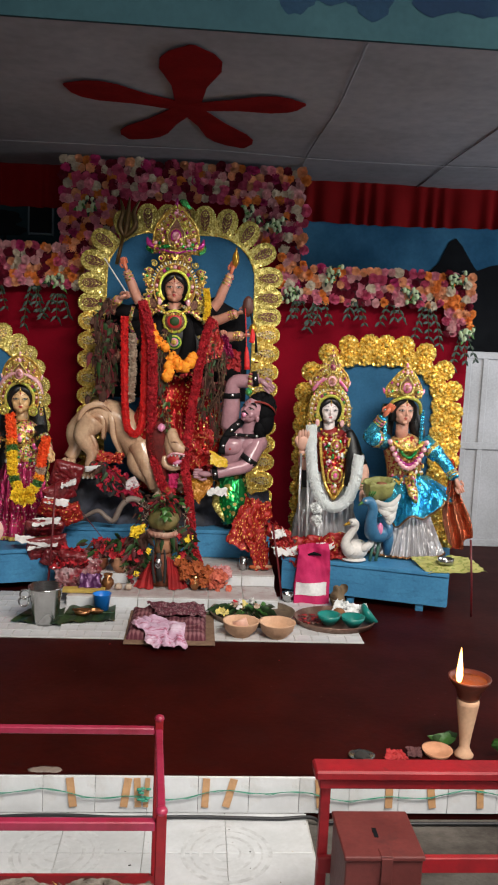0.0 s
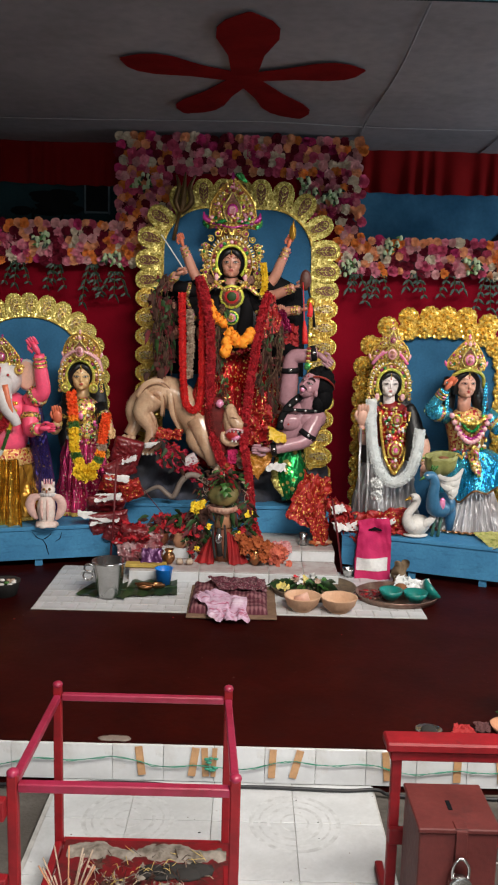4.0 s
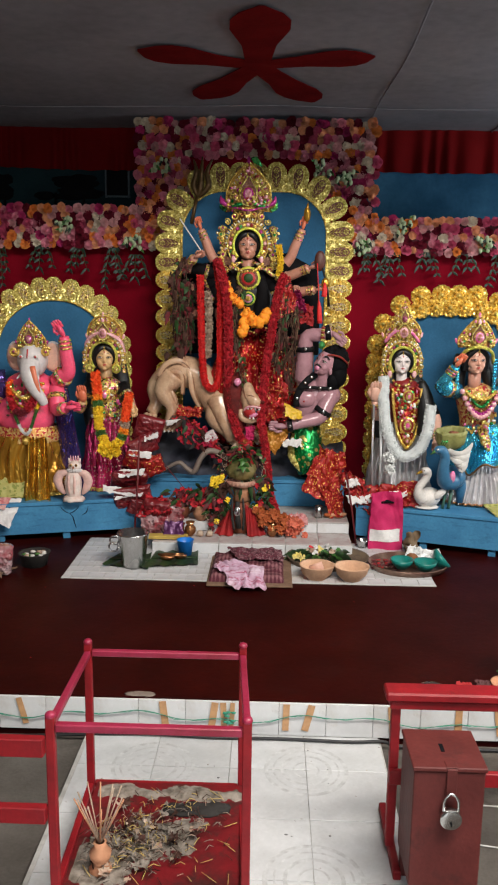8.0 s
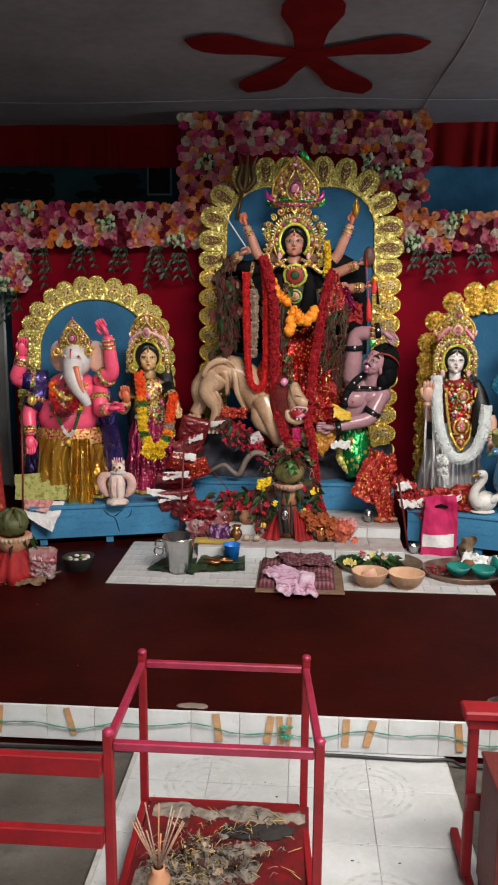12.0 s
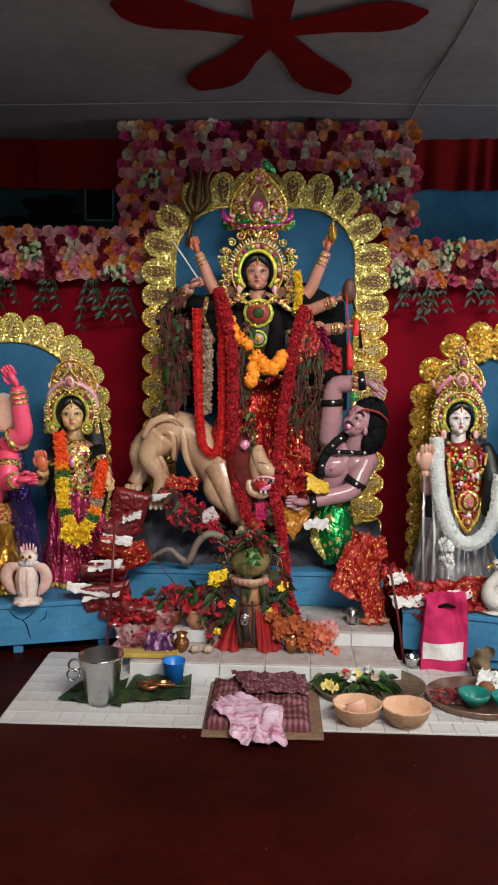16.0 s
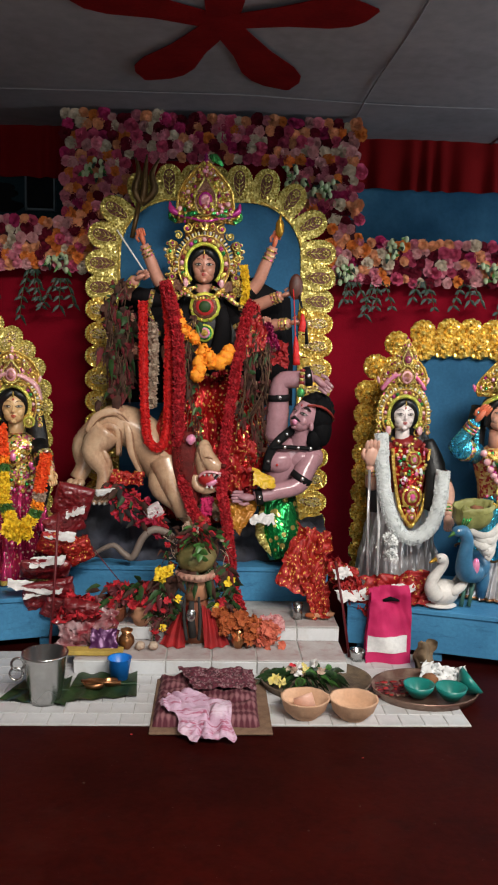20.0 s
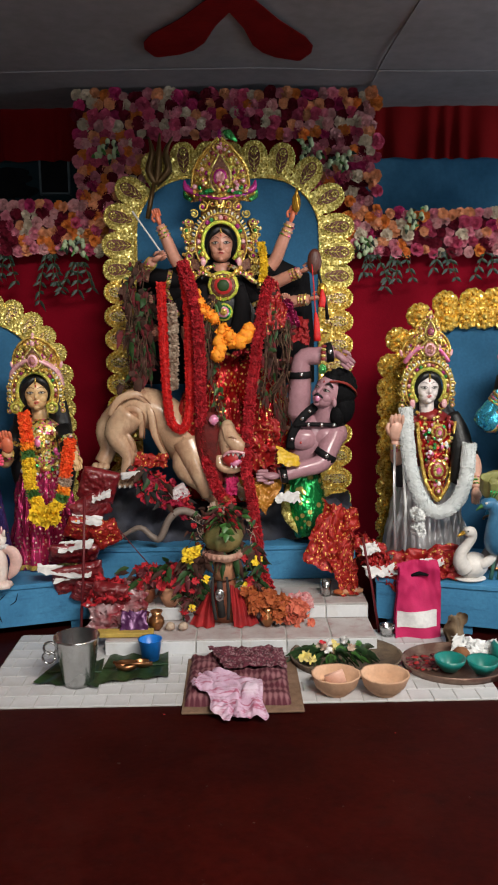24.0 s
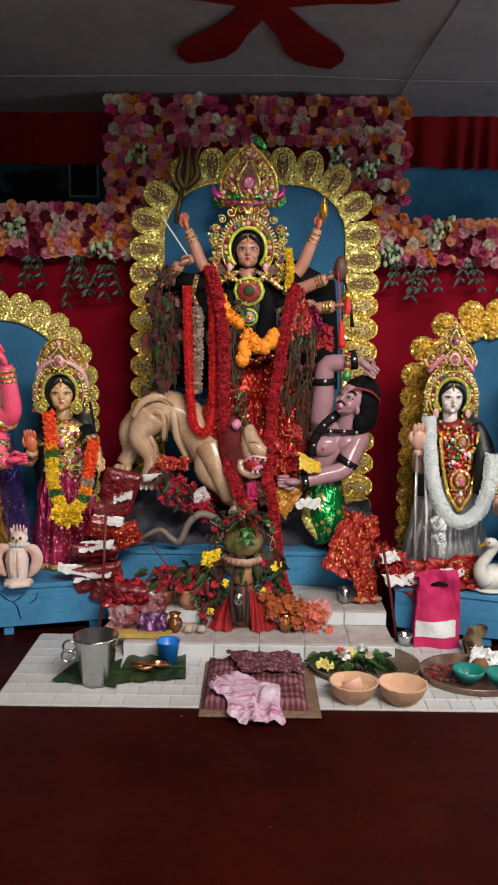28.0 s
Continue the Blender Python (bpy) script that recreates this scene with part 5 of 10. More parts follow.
# defeated figure beside the lion
hair_dull = mat("dull_black_hair", (0.004, 0.004, 0.005), 0.8, spec=0.15, scale=40, bump=0.4)
band_red = mat("headband_red", (0.3, 0.03, 0.02), 0.7)
s = Shape()
s.tube([(0.2, 5.56, 0.85), (0.22, 5.54, 0.98), (0.27, 5.53, 1.1), (0.28, 5.53, 1.18), (0.29, 5.53, 1.24)], [(0.09, 0.07), (0.1, 0.075), (0.145, 0.09), (0.13, 0.085), (0.07, 0.06)], skin_violet, 18, steps=4)
for x, z in ((0.205, 1.115), (0.335, 1.125)):
    s.ball((x, 5.48, z), (0.092, 0.056, 0.07), skin_violet, 18, 12)
    s.ball((x - 0.02, 5.428, z - 0.015), (0.008, 0.006, 0.008), lip, 8, 5)
s.tube([(0.3, 5.53, 1.17), (0.325, 5.49, 1.25), (0.335, 5.47, 1.32)], [0.075, 0.058, 0.055], skin_violet, 14, steps=3)
HEAD = Matrix.Rotation(radians(24), 3, "Y") @ spin(-40)
add_head(s, (0.333, 5.45, 1.378), 0.1, skin_violet, HEAD, False)
s.ball((0.272, 5.372, 1.352), (0.016, 0.012, 0.018), PINKJ, 10, 7)
s.tube([(0.253, 5.385, 1.366), (0.272, 5.365, 1.376), (0.3, 5.365, 1.353)], [0.004, 0.009, 0.004], black_hair, 6, steps=3)
s.tube([(0.318, 5.372, 1.428), (0.338, 5.368, 1.432), (0.358, 5.376, 1.408)], [0.004, 0.007, 0.004], black_hair, 6, steps=3)
s.ball((0.366, 5.39, 1.325), (0.014, 0.018, 0.026), skin_violet, 10, 7)
s.ball((0.415, 5.49, 1.385), (0.088, 0.1, 0.115), hair_dull, 24, 18, lump=0.04)
s.ball((0.428, 5.475, 1.3), (0.066, 0.075, 0.1), hair_dull, 20, 16, lump=0.05)
s.ball((0.36, 5.47, 1.455), (0.05, 0.07, 0.04), hair_dull, 16, 12, lump=0.06)
for k in range(9):
    a = radians(160 - 22 * k)
    p = Vector((0.405 + 0.075 * math.cos(a), 5.43 + 0.008 * k, 1.395 + 0.09 * math.sin(a)))
    s.ball(p, (0.03, 0.035, 0.03), hair_dull, 12, 8, lump=0.15)
s.ball((0.39, 5.44, 1.25), (0.045, 0.04, 0.06), hair_dull, 14, 10, lump=0.1)
s.tube([(0.345, 5.395, 1.44), (0.385, 5.378, 1.442), (0.435, 5.378, 1.428), (0.482, 5.42, 1.39), (0.498, 5.47, 1.36)], (0.007, 0.015), band_red, 8, steps=4)
add_arm(s, ((0.175, 5.51, 1.24), (0.195, 5.46, 1.56), (0.37, 5.42, 1.605)), 0.06, skin_violet, bangles=False, hand=(0.75, -0.1, -0.65))
s.ball((0.195, 5.5, 1.25), (0.068, 0.06, 0.075), skin_violet, 14, 10)
add_arm(s, ((0.385, 5.49, 1.15), (0.3, 5.4, 0.99), (0.06, 5.36, 0.925)), 0.06, skin_violet, bangles=False, hand=(-1, -0.1, 0.05))
s.ball((0.38, 5.49, 1.14), (0.075, 0.062, 0.075), skin_violet, 14, 10)
for c, r, rot in (((0.187, 5.475, 1.475), 0.06, -3), ((0.34, 5.425, 1.6), 0.05, 80), ((0.322, 5.42, 1.03), 0.06, 32), ((0.085, 5.365, 0.93), 0.042, 80)):
    d = Vector((math.sin(radians(rot)), 0, math.cos(radians(rot))))
    s.tube([Vector(c) - d * 0.02, Vector(c) - d * 0.018, Vector(c) + d * 0.018, Vector(c) + d * 0.02], [r - 0.006, r + 0.004, r + 0.004, r - 0.006], strap, 20)
    s.ball((c[0], c[1] - r - 0.004, c[2] + 0.004), (0.013, 0.006, 0.013), steel, 10, 6)
s.tube([(0.27, 5.46, 1.3), (0.2, 5.435, 1.245), (0.145, 5.44, 1.165), (0.125, 5.45, 1.06)], (0.026, 0.012), strap, 8, steps=4)
s.tube([(0.15, 5.44, 1.195), (0.22, 5.425, 1.203), (0.3, 5.43, 1.2), (0.38, 5.44, 1.196), (0.43, 5.48, 1.2)], (0.012, 0.02), strap, 8, steps=4)
for p in ((0.235, 5.43, 1.275), (0.19, 5.42, 1.235), (0.225, 5.41, 1.203), (0.3, 5.412, 1.2), (0.37, 5.42, 1.197), (0.135, 5.43, 1.12)):
    s.ball(p, (0.012, 0.007, 0.012), steel, 10, 6)
for k in range(6):
    s.ball((0.305 - 0.001 * k, 5.365, 1.635 - 0.017 * k), (0.016, 0.006, 0.009), foil_pale if k % 2 else RUBYM, 8, 5)
s.ball((0.297, 5.365, 1.51), (0.025, 0.02, 0.026), foil_green, 12, 8, lump=0.3)
s.tube([(0.2, 5.54, 0.9), (0.22, 5.5, 0.72), (0.25, 5.46, 0.56)], [(0.11, 0.09), (0.12, 0.1), (0.09, 0.09)], crinkle("green_brocade", (0.01, 0.32, 0.07), (0.02, 0.16, 0.05), 16, (1, 1, 0.5), 0.2, 0.7, 1.0, ((0.6, 0.5, 0.14), 22, 0.3)), 16, steps=4)
s.tube([(0.14, 5.5, 0.88), (0.1, 5.44, 0.7), (0.2, 5.42, 0.56)], [(0.022, 0.015), (0.028, 0.015), (0.012, 0.01)], foil_pale, 10, steps=4)
s.make("fallen_warrior_idol", label="violet clay figure in black studded straps and green trousers", **IDOL)

# dark clay rock and horned tail below the lion
s = Shape()
rock = mat("rock_paint", (0.045, 0.048, 0.07), 0.75, scale=7, second=(0.01, 0.01, 0.014), bump=0.6, bscale=25)
def rock_point(u, v):
    a = math.pi * (v - 0.08)
    x = -0.97 + 1.48 * u
    r = 0.2 + 0.09 * noise.noise(Vector((u * 9, v * 5, 3))) + 0.05 * noise.noise(Vector((u * 23, v * 11, 8)))
    h = 1.35 if u < 0.2 else 1.1
    return x, 5.76 - r * 1.1 * math.cos(a) * math.sin(math.pi * (0.06 + 0.88 * u)) ** 0.3, 0.5 + r * h * math.sin(a)
s.sheet(rock_point, 60, 16, rock)
s.make("clay_rock", label="dark grey clay rock mound under the lion", category="rock")
s = Shape()
grey_clay = mat("grey_clay", (0.22, 0.17, 0.14), 0.55, scale=8, bump=0.2)
s.tube([(-0.88, 5.42, 0.54), (-0.8, 5.4, 0.6), (-0.72, 5.39, 0.635), (-0.66, 5.38, 0.59), (-0.61, 5.37, 0.575), (-0.56, 5.37, 0.68), (-0.5, 5.38, 0.73), (-0.43, 5.4, 0.71), (-0.37, 5.42, 0.66)], [0.006, 0.012, 0.016, 0.018, 0.02, 0.02, 0.022, 0.022, 0.016], grey_clay, 10, steps=5)
s.make("serpent_idol", label="grey clay serpent winding over the blue plinth", category="idol")

# elephant-headed idol
s = Shape()
s.ball((-1.79, 5.2, 1.0), (0.21, 0.15, 0.17), skin_pink, 20, 14)
s.ball((-1.76, 5.24, 1.17), (0.2, 0.13, 0.14), skin_pink, 18, 12)
add_skirt(s, (-1.78, 5.24), 0.44, 0.92, 0.27, 0.2, satin_gold, 7, 0.8, foil, 0.12)
s.lathe([(0.23, 0.0), (0.235, 0.05), (0.21, 0.11)], (-1.79, 5.22, 0.82), brocade, 40, 15, 0.04, 0.8)
gold_lame = crinkle("gold_lame", (0.8, 0.5, 0.09), (0.5, 0.26, 0.03), 16, (1, 1, 0.3), 0.18, 0.85, 1.0)
s.sheet(lambda u, v: (-1.73 + 0.13 * u + 0.05 * v * (u - 0.3), 5.03 - 0.05 * v - 0.022 * math.sin(u * 13 + v), 0.87 - 0.44 * v), 30, 10, gold_lame, 0.01)
s.sheet(lambda u, v: (-2.0 + 0.3 * u + 0.05 * (1 - v) * (1 - u), 5.06 - 0.03 * math.sin(math.pi * u) - 0.012 * math.sin(u * 24 + v * 6 + 2 * math.sin(v * 5)), 0.87 - (0.4 - 0.06 * math.sin(u * 4)) * v), 40, 16, satin_gold, 0.008)
s.tube([(-1.95, 5.22, 1.26), (-1.99, 5.2, 1.15), (-2.02, 5.22, 0.95), (-2.06, 5.26, 0.5)], [(0.07, 0.06), (0.07, 0.06), (0.05, 0.05), (0.1, 0.04)], foil_indigo, 14, steps=3)
s.tube([(-1.56, 5.22, 1.24), (-1.53, 5.2, 1.1), (-1.5, 5.24, 0.8), (-1.48, 5.28, 0.46)], [(0.06, 0.05), (0.06, 0.05), (0.07, 0.04), (0.09, 0.04)], foil_indigo, 14, steps=3)
hd = Vector((-1.705, 5.13, 1.395))
s.ball(hd, (0.105, 0.11, 0.12), skin_grey, 18, 12)
for e in (-1, 1):
    s.ball(hd + Vector((e * 0.125, 0.04, 0.02)), (0.065, 0.018, 0.095), skin_fair, 14, 8)
    s.ball(hd + Vector((e * 0.125, 0.055, 0.022)), (0.075, 0.018, 0.108), skin_grey, 14, 8)
    s.ball(hd + Vector((e * 0.05, -0.1, 0.03)), (0.02, 0.012, 0.014), white_paint, 8, 5)
    s.ball(hd + Vector((e * 0.05, -0.11, 0.03)), (0.009, 0.006, 0.009), lip, 6, 4)
    s.tube([hd + Vector((e * 0.05, -0.07, -0.08)), hd + Vector((e * 0.075, -0.13, -0.12))], [0.014, 0.004], white_paint, 6)
s.tube([hd + Vector((0, -0.06, -0.02)), hd + Vector((0.01, -0.12, -0.1)), hd + Vector((0.05, -0.14, -0.19)), hd + Vector((0.09, -0.13, -0.25)), hd + Vector((0.105, -0.12, -0.29))], [0.075, 0.06, 0.042, 0.034, 0.028], skin_grey, 14, steps=5)
s.tube([hd + Vector((0.04, -0.15, -0.03)), hd + Vector((0.06, -0.165, -0.13)), hd + Vector((0.085, -0.16, -0.21))], [(0.02, 0.012), (0.022, 0.012), (0.01, 0.008)], palm, 8, steps=3)
add_crown(s, hd + Vector((0.0, -0.05, 0.085)), 0.1, 0.185, PINKD, None, PEAK)
for e in (-1, 1):
    add_scroll(s, hd + Vector((e * 0.11, -0.06, 0.06)), 0.035, foil, 0.0, e, 0.5, 0.25)
    add_coin(s, hd + Vector((e * 0.11, -0.062, 0.06)), 0.018, foil_pale, PINKD)
s.tube([hd + Vector((0, -0.112, 0.08)), hd + Vector((0, -0.13, 0.02))], [0.006, 0.003], lip, 6)
s.ball(hd + Vector((0, -0.03, 0.03)), (0.075, 0.09, 0.085), skin_grey, 16, 12)
add_arm(s, ((-1.94, 5.22, 1.24), (-2.12, 5.14, 1.26), (-2.07, 5.12, 1.42)), 0.06, skin_pink, foil_indigo, hand=(0.15, -0.2, 1))
add_arm(s, ((-1.56, 5.2, 1.24), (-1.46, 5.14, 1.32), (-1.475, 5.1, 1.56)), 0.057, skin_pink, None, hand=(-0.4, -0.2, 0.8))
add_arm(s, ((-1.96, 5.2, 1.22), (-2.04, 5.12, 1.03), (-2.02, 5.06, 0.88)), 0.058, skin_pink, foil_indigo, hand=(0.1, -0.2, -1))
add_arm(s, ((-1.56, 5.2, 1.2), (-1.54, 5.1, 1.06), (-1.46, 5.02, 1.08)), 0.054, skin_pink, None, hand=(1, -0.2, 0.15))
add_jewels(s, (-1.77, 5.05, 1.12), 0.1, 0.12, 40, 0.02)
for w, d, r, m in ((0.11, 0.1, 0.014, foil), (0.125, 0.16, 0.012, satin_gold)):
    add_necklace(s, (-1.74, 5.05, 1.24), w, d, r, m, 0.0, 17)
for p in ((-2.0, 5.07, 1.12), (-1.72, 5.05, 1.14), (-1.74, 5.03, 0.85)):
    s.ball(p, (0.035, 0.02, 0.035), foil, 12, 6)
s.make("elephant_headed_idol", label="pink clay idol with grey elephant head and gold skirt", **IDOL)

# goddess with flower garlands on the same plinth
s = Shape()
L = Vector((-1.25, 5.39, 0))
add_skirt(s, (-1.25, 5.4), 0.44, 0.98, 0.2, 0.12, sequin_pink, 14, 0.8, foil, 0.12)
s.tube([(-1.25, 5.4, 0.94), (-1.25, 5.39, 1.08), (-1.25, 5.39, 1.2), (-1.25, 5.39, 1.26)], [(0.12, 0.09), (0.11, 0.09), (0.13, 0.09), (0.05, 0.05)], jewel_gold, 16, steps=3)
s.tube([(-1.25, 5.39, 1.22), (-1.25, 5.37, 1.33)], 0.042, skin_yellow, 12)
for e in (-1, 1):
    s.tube([(-1.25 + e * 0.07, 5.44, 1.42), (-1.25 + e * 0.1, 5.43, 1.24), (-1.25 + e * 0.125, 5.41, 1.0), (-1.25 + e * 0.12, 5.42, 0.84)], [(0.05, 0.05), (0.06, 0.05), (0.06, 0.04), (0.03, 0.03)], black_hair, 10, steps=3)
add_head(s, (-1.25, 5.34, 1.4), 0.092, skin_yellow, 10)
add_halo(s, (-1.25, 5.33, 1.41), 0.094, 0.126, crown_red, lime_gilt, -0.02, False)
s.ball((-1.165, 5.3, 1.34), (0.03, 0.014, 0.03), foil, 12, 6)
s.tube([(-1.385, 5.36, 1.44), (-1.36, 5.32, 1.53), (-1.25, 5.28, 1.585), (-1.14, 5.32, 1.53), (-1.115, 5.36, 1.44)], (0.014, 0.026), PINKL, 12, steps=5)
for e in (-1, 1):
    s.ring((-1.25 + e * 0.095, 5.27, 1.33), 0.026, 0.008, lime_gilt, 16, Matrix.Rotation(radians(90), 3, "X"))
    s.ball((-1.25 + e * 0.095, 5.262, 1.33), (0.016, 0.008, 0.018), foil_pale, 10, 6)
add_crown(s, (-1.245, 5.29, 1.515), 0.122, 0.19, PINKL, None, ROUND)
add_arm(s, ((-1.36, 5.38, 1.2), (-1.42, 5.28, 1.04), (-1.38, 5.2, 1.1)), 0.042, skin_yellow, black_hair, hand=(-0.05, -0.2, 1), tip=palm, grip=1.35)
add_arm(s, ((-1.14, 5.38, 1.2), (-1.06, 5.3, 1.08), (-1.04, 5.22, 1.08)), 0.04, skin_yellow, black_hair, hand=(0.3, -0.2, -0.8))
for k, m in enumerate((foil, jewel_gold, PINKJ)):
    s.ball((-1.24, 5.28 - 0.006 * k, 1.14), (0.042 - 0.012 * k, 0.012, 0.055 - 0.015 * k), m, 14, 6)
add_jewels(s, (-1.24, 5.295, 1.08), 0.1, 0.14, 70, 0.012)
s.make("garlanded_goddess_idol", label="yellow-faced clay goddess idol in a magenta foil skirt", **IDOL)

# white-faced goddess with a white garland
s = Shape()
add_skirt(s, (0.88, 5.38), 0.44, 0.98, 0.24, 0.13, foil_grey, 23, 0.75, None, 0.08)
s.tube([(0.9, 5.39, 0.9), (0.9, 5.38, 1.05), (0.89, 5.38, 1.2), (0.87, 5.38, 1.28)], [(0.13, 0.09), (0.12, 0.09), (0.14, 0.09), (0.05, 0.05)], RUBYM, 16, steps=3)
s.tube([(0.88, 5.38, 1.22), (0.865, 5.35, 1.34)], 0.04, skin_white, 12)
for e in (-1, 1):
    s.tube([(0.865 + e * 0.05, 5.43, 1.4), (0.885 + e * 0.1, 5.4, 1.24), (0.9 + e * 0.16, 5.35, 1.0), (0.9 + e * 0.17, 5.33, 0.86)], [(0.05, 0.05), (0.06, 0.05), (0.065, 0.04), (0.03, 0.03)], black_hair, 10, steps=3)
add_head(s, (0.862, 5.33, 1.405), 0.086, skin_white, lock=0.6)
add_halo(s, (0.862, 5.325, 1.41), 0.088, 0.122, crown_red, lime_gilt, -0.02, False)
s.tube([(0.74, 5.34, 1.545), (0.79, 5.31, 1.61), (0.855, 5.29, 1.63), (0.92, 5.31, 1.61), (0.975, 5.34, 1.55)], (0.013, 0.022), PINKJ, 10, steps=4)
for k in range(26):
    a = radians(-48 + 276 * k / 25)
    s.ring((0.862 + 0.125 * math.cos(a), 5.325, 1.42 + 0.15 * math.sin(a)), 0.018, 0.005, (foil, foil_pale, jewel_gold)[k % 3], 10, Matrix.Rotation(radians(90), 3, "X"))
    s.ball((0.862 + 0.125 * math.cos(a), 5.322, 1.42 + 0.15 * math.sin(a)), (0.009, 0.006, 0.013), (RUBYM, foil_green, PINKJ, foil)[k % 4], 8, 5)
for k in range(9):
    a = math.pi * (1 + k / 8)
    s.ball((0.868 + 0.062 * math.cos(a), 5.3 + 0.02 * math.sin(a), 1.275 + 0.035 * math.sin(a)), 0.011, (foil, RUBYM, foil_pale)[k % 3], 8, 5)
for e in (-1, 1):
    for k in range(7):
        s.ball((0.88 + e * (0.1 - 0.008 * k), 5.285 - 0.005 * k, 1.245 - 0.016 * k), (0.02, 0.014, 0.018), RUBYM, 8, 6, lump=0.4)
add_crown(s, (0.86, 5.3, 1.56), 0.126, 0.165, PINKL, None, ROUND)
add_crown(s, (0.86, 5.295, 1.655), 0.07, 0.16, PINKD, None, PEAK)
s.sheet(lambda u, v: (0.895 + 0.012 * v + (u - 0.5) * (0.2 - 0.15 * v ** 1.8), 5.26 - 0.03 * math.sin(math.pi * u), 1.235 - 0.43 * v), 12, 14, sequin_red, 0.01)
s.tube([(1.0, 5.3, 1.27), (1.03, 5.25, 1.15), (1.03, 5.22, 1.0), (0.99, 5.22, 0.9)], [(0.03, 0.03), (0.055, 0.035), (0.06, 0.035), (0.02, 0.02)], black_hair, 12, steps=4)
for e in (-1, 1):
    s.tube([(0.895 + e * 0.1, 5.25, 1.23), (0.9 + e * 0.092, 5.235, 1.08), (0.905 + e * 0.06, 5.228, 0.9), (0.907, 5.222, 0.8)], (0.011, 0.01), foil, 8, steps=4)
for z, q in ((1.175, 0.045), (0.97, 0.06), (0.86, 0.032)):
    for k, m in enumerate((foil, RUBYM, foil_pale, PINKJ)):
        s.ball((0.905, 5.222 - 0.006 * k, z), (q * (1 - 0.24 * k), 0.012, q * (1.1 - 0.25 * k)), m, 14, 6)
add_jewels(s, (0.9, 5.235, 1.06), 0.088, 0.17, 110, 0.012, 0.5)
add_arm(s, ((0.77, 5.37, 1.16), (0.7, 5.3, 1.02), (0.67, 5.2, 1.14)), 0.042, skin_fair, RUBYM, hand=(0, -0.2, 1), grip=1.6, tip=skin_fair)
add_arm(s, ((1.03, 5.37, 1.16), (1.12, 5.28, 1.0), (1.1, 5.18, 0.88)), 0.04, skin_fair, black_hair, hand=(-0.1, -0.3, -1), tip=skin_fair)
s.tube([(0.7, 5.18, 1.15), (0.72, 5.16, 0.8), (0.72, 5.16, 0.5)], 0.008, white_puff, 6)
s.tube([(0.66, 5.18, 1.12), (0.66, 5.16, 0.75), (0.67, 5.15, 0.46)], 0.008, foil_grey, 6)
s.make("white_faced_goddess_idol", label="white-faced clay goddess idol in silver cloth skirt", **IDOL)

# blue-foil clad idol with a bow arm
s = Shape()
def fan(u, v):
    a = radians(-205 + 230 * u)
    pleat = 1 + 0.09 * v * (abs(((u * 24) % 1) - 0.5) * 4 - 1)
    r = (0.12 + 0.13 * v) * pleat
    return 1.44 + r * math.cos(a) * (1 + 0.12 * v * (math.cos(a) < 0)), 5.23 + 0.8 * r * math.sin(a), 0.78 - 0.335 * v


def wrap(u, v):
    a = radians(-205 + 230 * u)
    low = 0.72 + 0.05 * math.cos(a) + 0.1 * max(0, math.cos(a)) + 0.02 * math.sin(u * 30)
    r = (0.115 + 0.125 * v ** 0.8) * (1 + 0.14 * v * math.sin(u * 31 + 2 * math.sin(u * 9) + 1.5 * v))
    return 1.41 + 0.03 * v + r * math.cos(a) + 0.05 * v * (math.cos(a) > 0) * math.cos(a), 5.22 + 0.85 * r * math.sin(a), 1.0 + (low - 1.0) * v + 0.015 * v * math.sin(u * 31)


s.sheet(fan, 192, 8, foil_grey, 0.004)
s.tube([fan(u, 0.985) for u in np.linspace(0, 1, 120)], (0.008, 0.012), brass, 6)
s.sheet(wrap, 150, 14, foil_blue, 0.005)
s.tube([wrap(u, 1.0) for u in np.linspace(0, 1, 120)], 0.007, brass, 6)
s.tube([(1.4, 5.24, 0.92), (1.38, 5.22, 1.06), (1.37, 5.22, 1.2), (1.36, 5.22, 1.27)], [(0.12, 0.09), (0.12, 0.09), (0.15, 0.09), (0.05, 0.05)], brocade, 16, steps=3)
s.tube([(1.35, 5.21, 1.22), (1.34, 5.18, 1.36)], 0.044, skin_durga, 12)
for e in (-1, 1):
    s.tube([(1.34 + e * 0.07, 5.27, 1.46), (1.35 + e * 0.11, 5.24, 1.32), (1.38 + e * 0.12, 5.24, 1.16)], [(0.05, 0.05), (0.055, 0.05), (0.03, 0.03)], black_hair, 10, steps=3)
skin_tan = mat("skin_tan", (0.68, 0.36, 0.26), 0.35, vary=0.12, bump=0.03)
add_head(s, (1.335, 5.16, 1.435), 0.093, skin_tan, 6)
for i in range(12):
    for e in (-1, 1):
        s.ball((1.34 + e * 0.125, 5.14, 1.44 - 0.02 * i), 0.016, foil_blue, 7, 5)
add_crown(s, (1.335, 5.12, 1.525), 0.125, 0.215, PINKJ, None, PEAK)
s.tube([(1.22, 5.15, 1.42), (1.245, 5.1, 1.5), (1.335, 5.07, 1.535), (1.425, 5.1, 1.5), (1.455, 5.15, 1.42)], (0.012, 0.012), lime_gilt, 10, steps=4)
add_arm(s, ((1.23, 5.2, 1.22), (1.1, 5.12, 1.26), (1.18, 5.06, 1.4)), 0.048, foil_blue, foil_blue, hand=(0.5, -0.2, 0.8), tip=palm)
add_arm(s, ((1.5, 5.22, 1.23), (1.62, 5.14, 1.12), (1.7, 5.06, 1.0)), 0.048, foil_blue, foil_blue, hand=(0.4, -0.2, -1), tip=skin_durga)
add_jewels(s, (1.37, 5.11, 1.08), 0.11, 0.15, 80, 0.015)
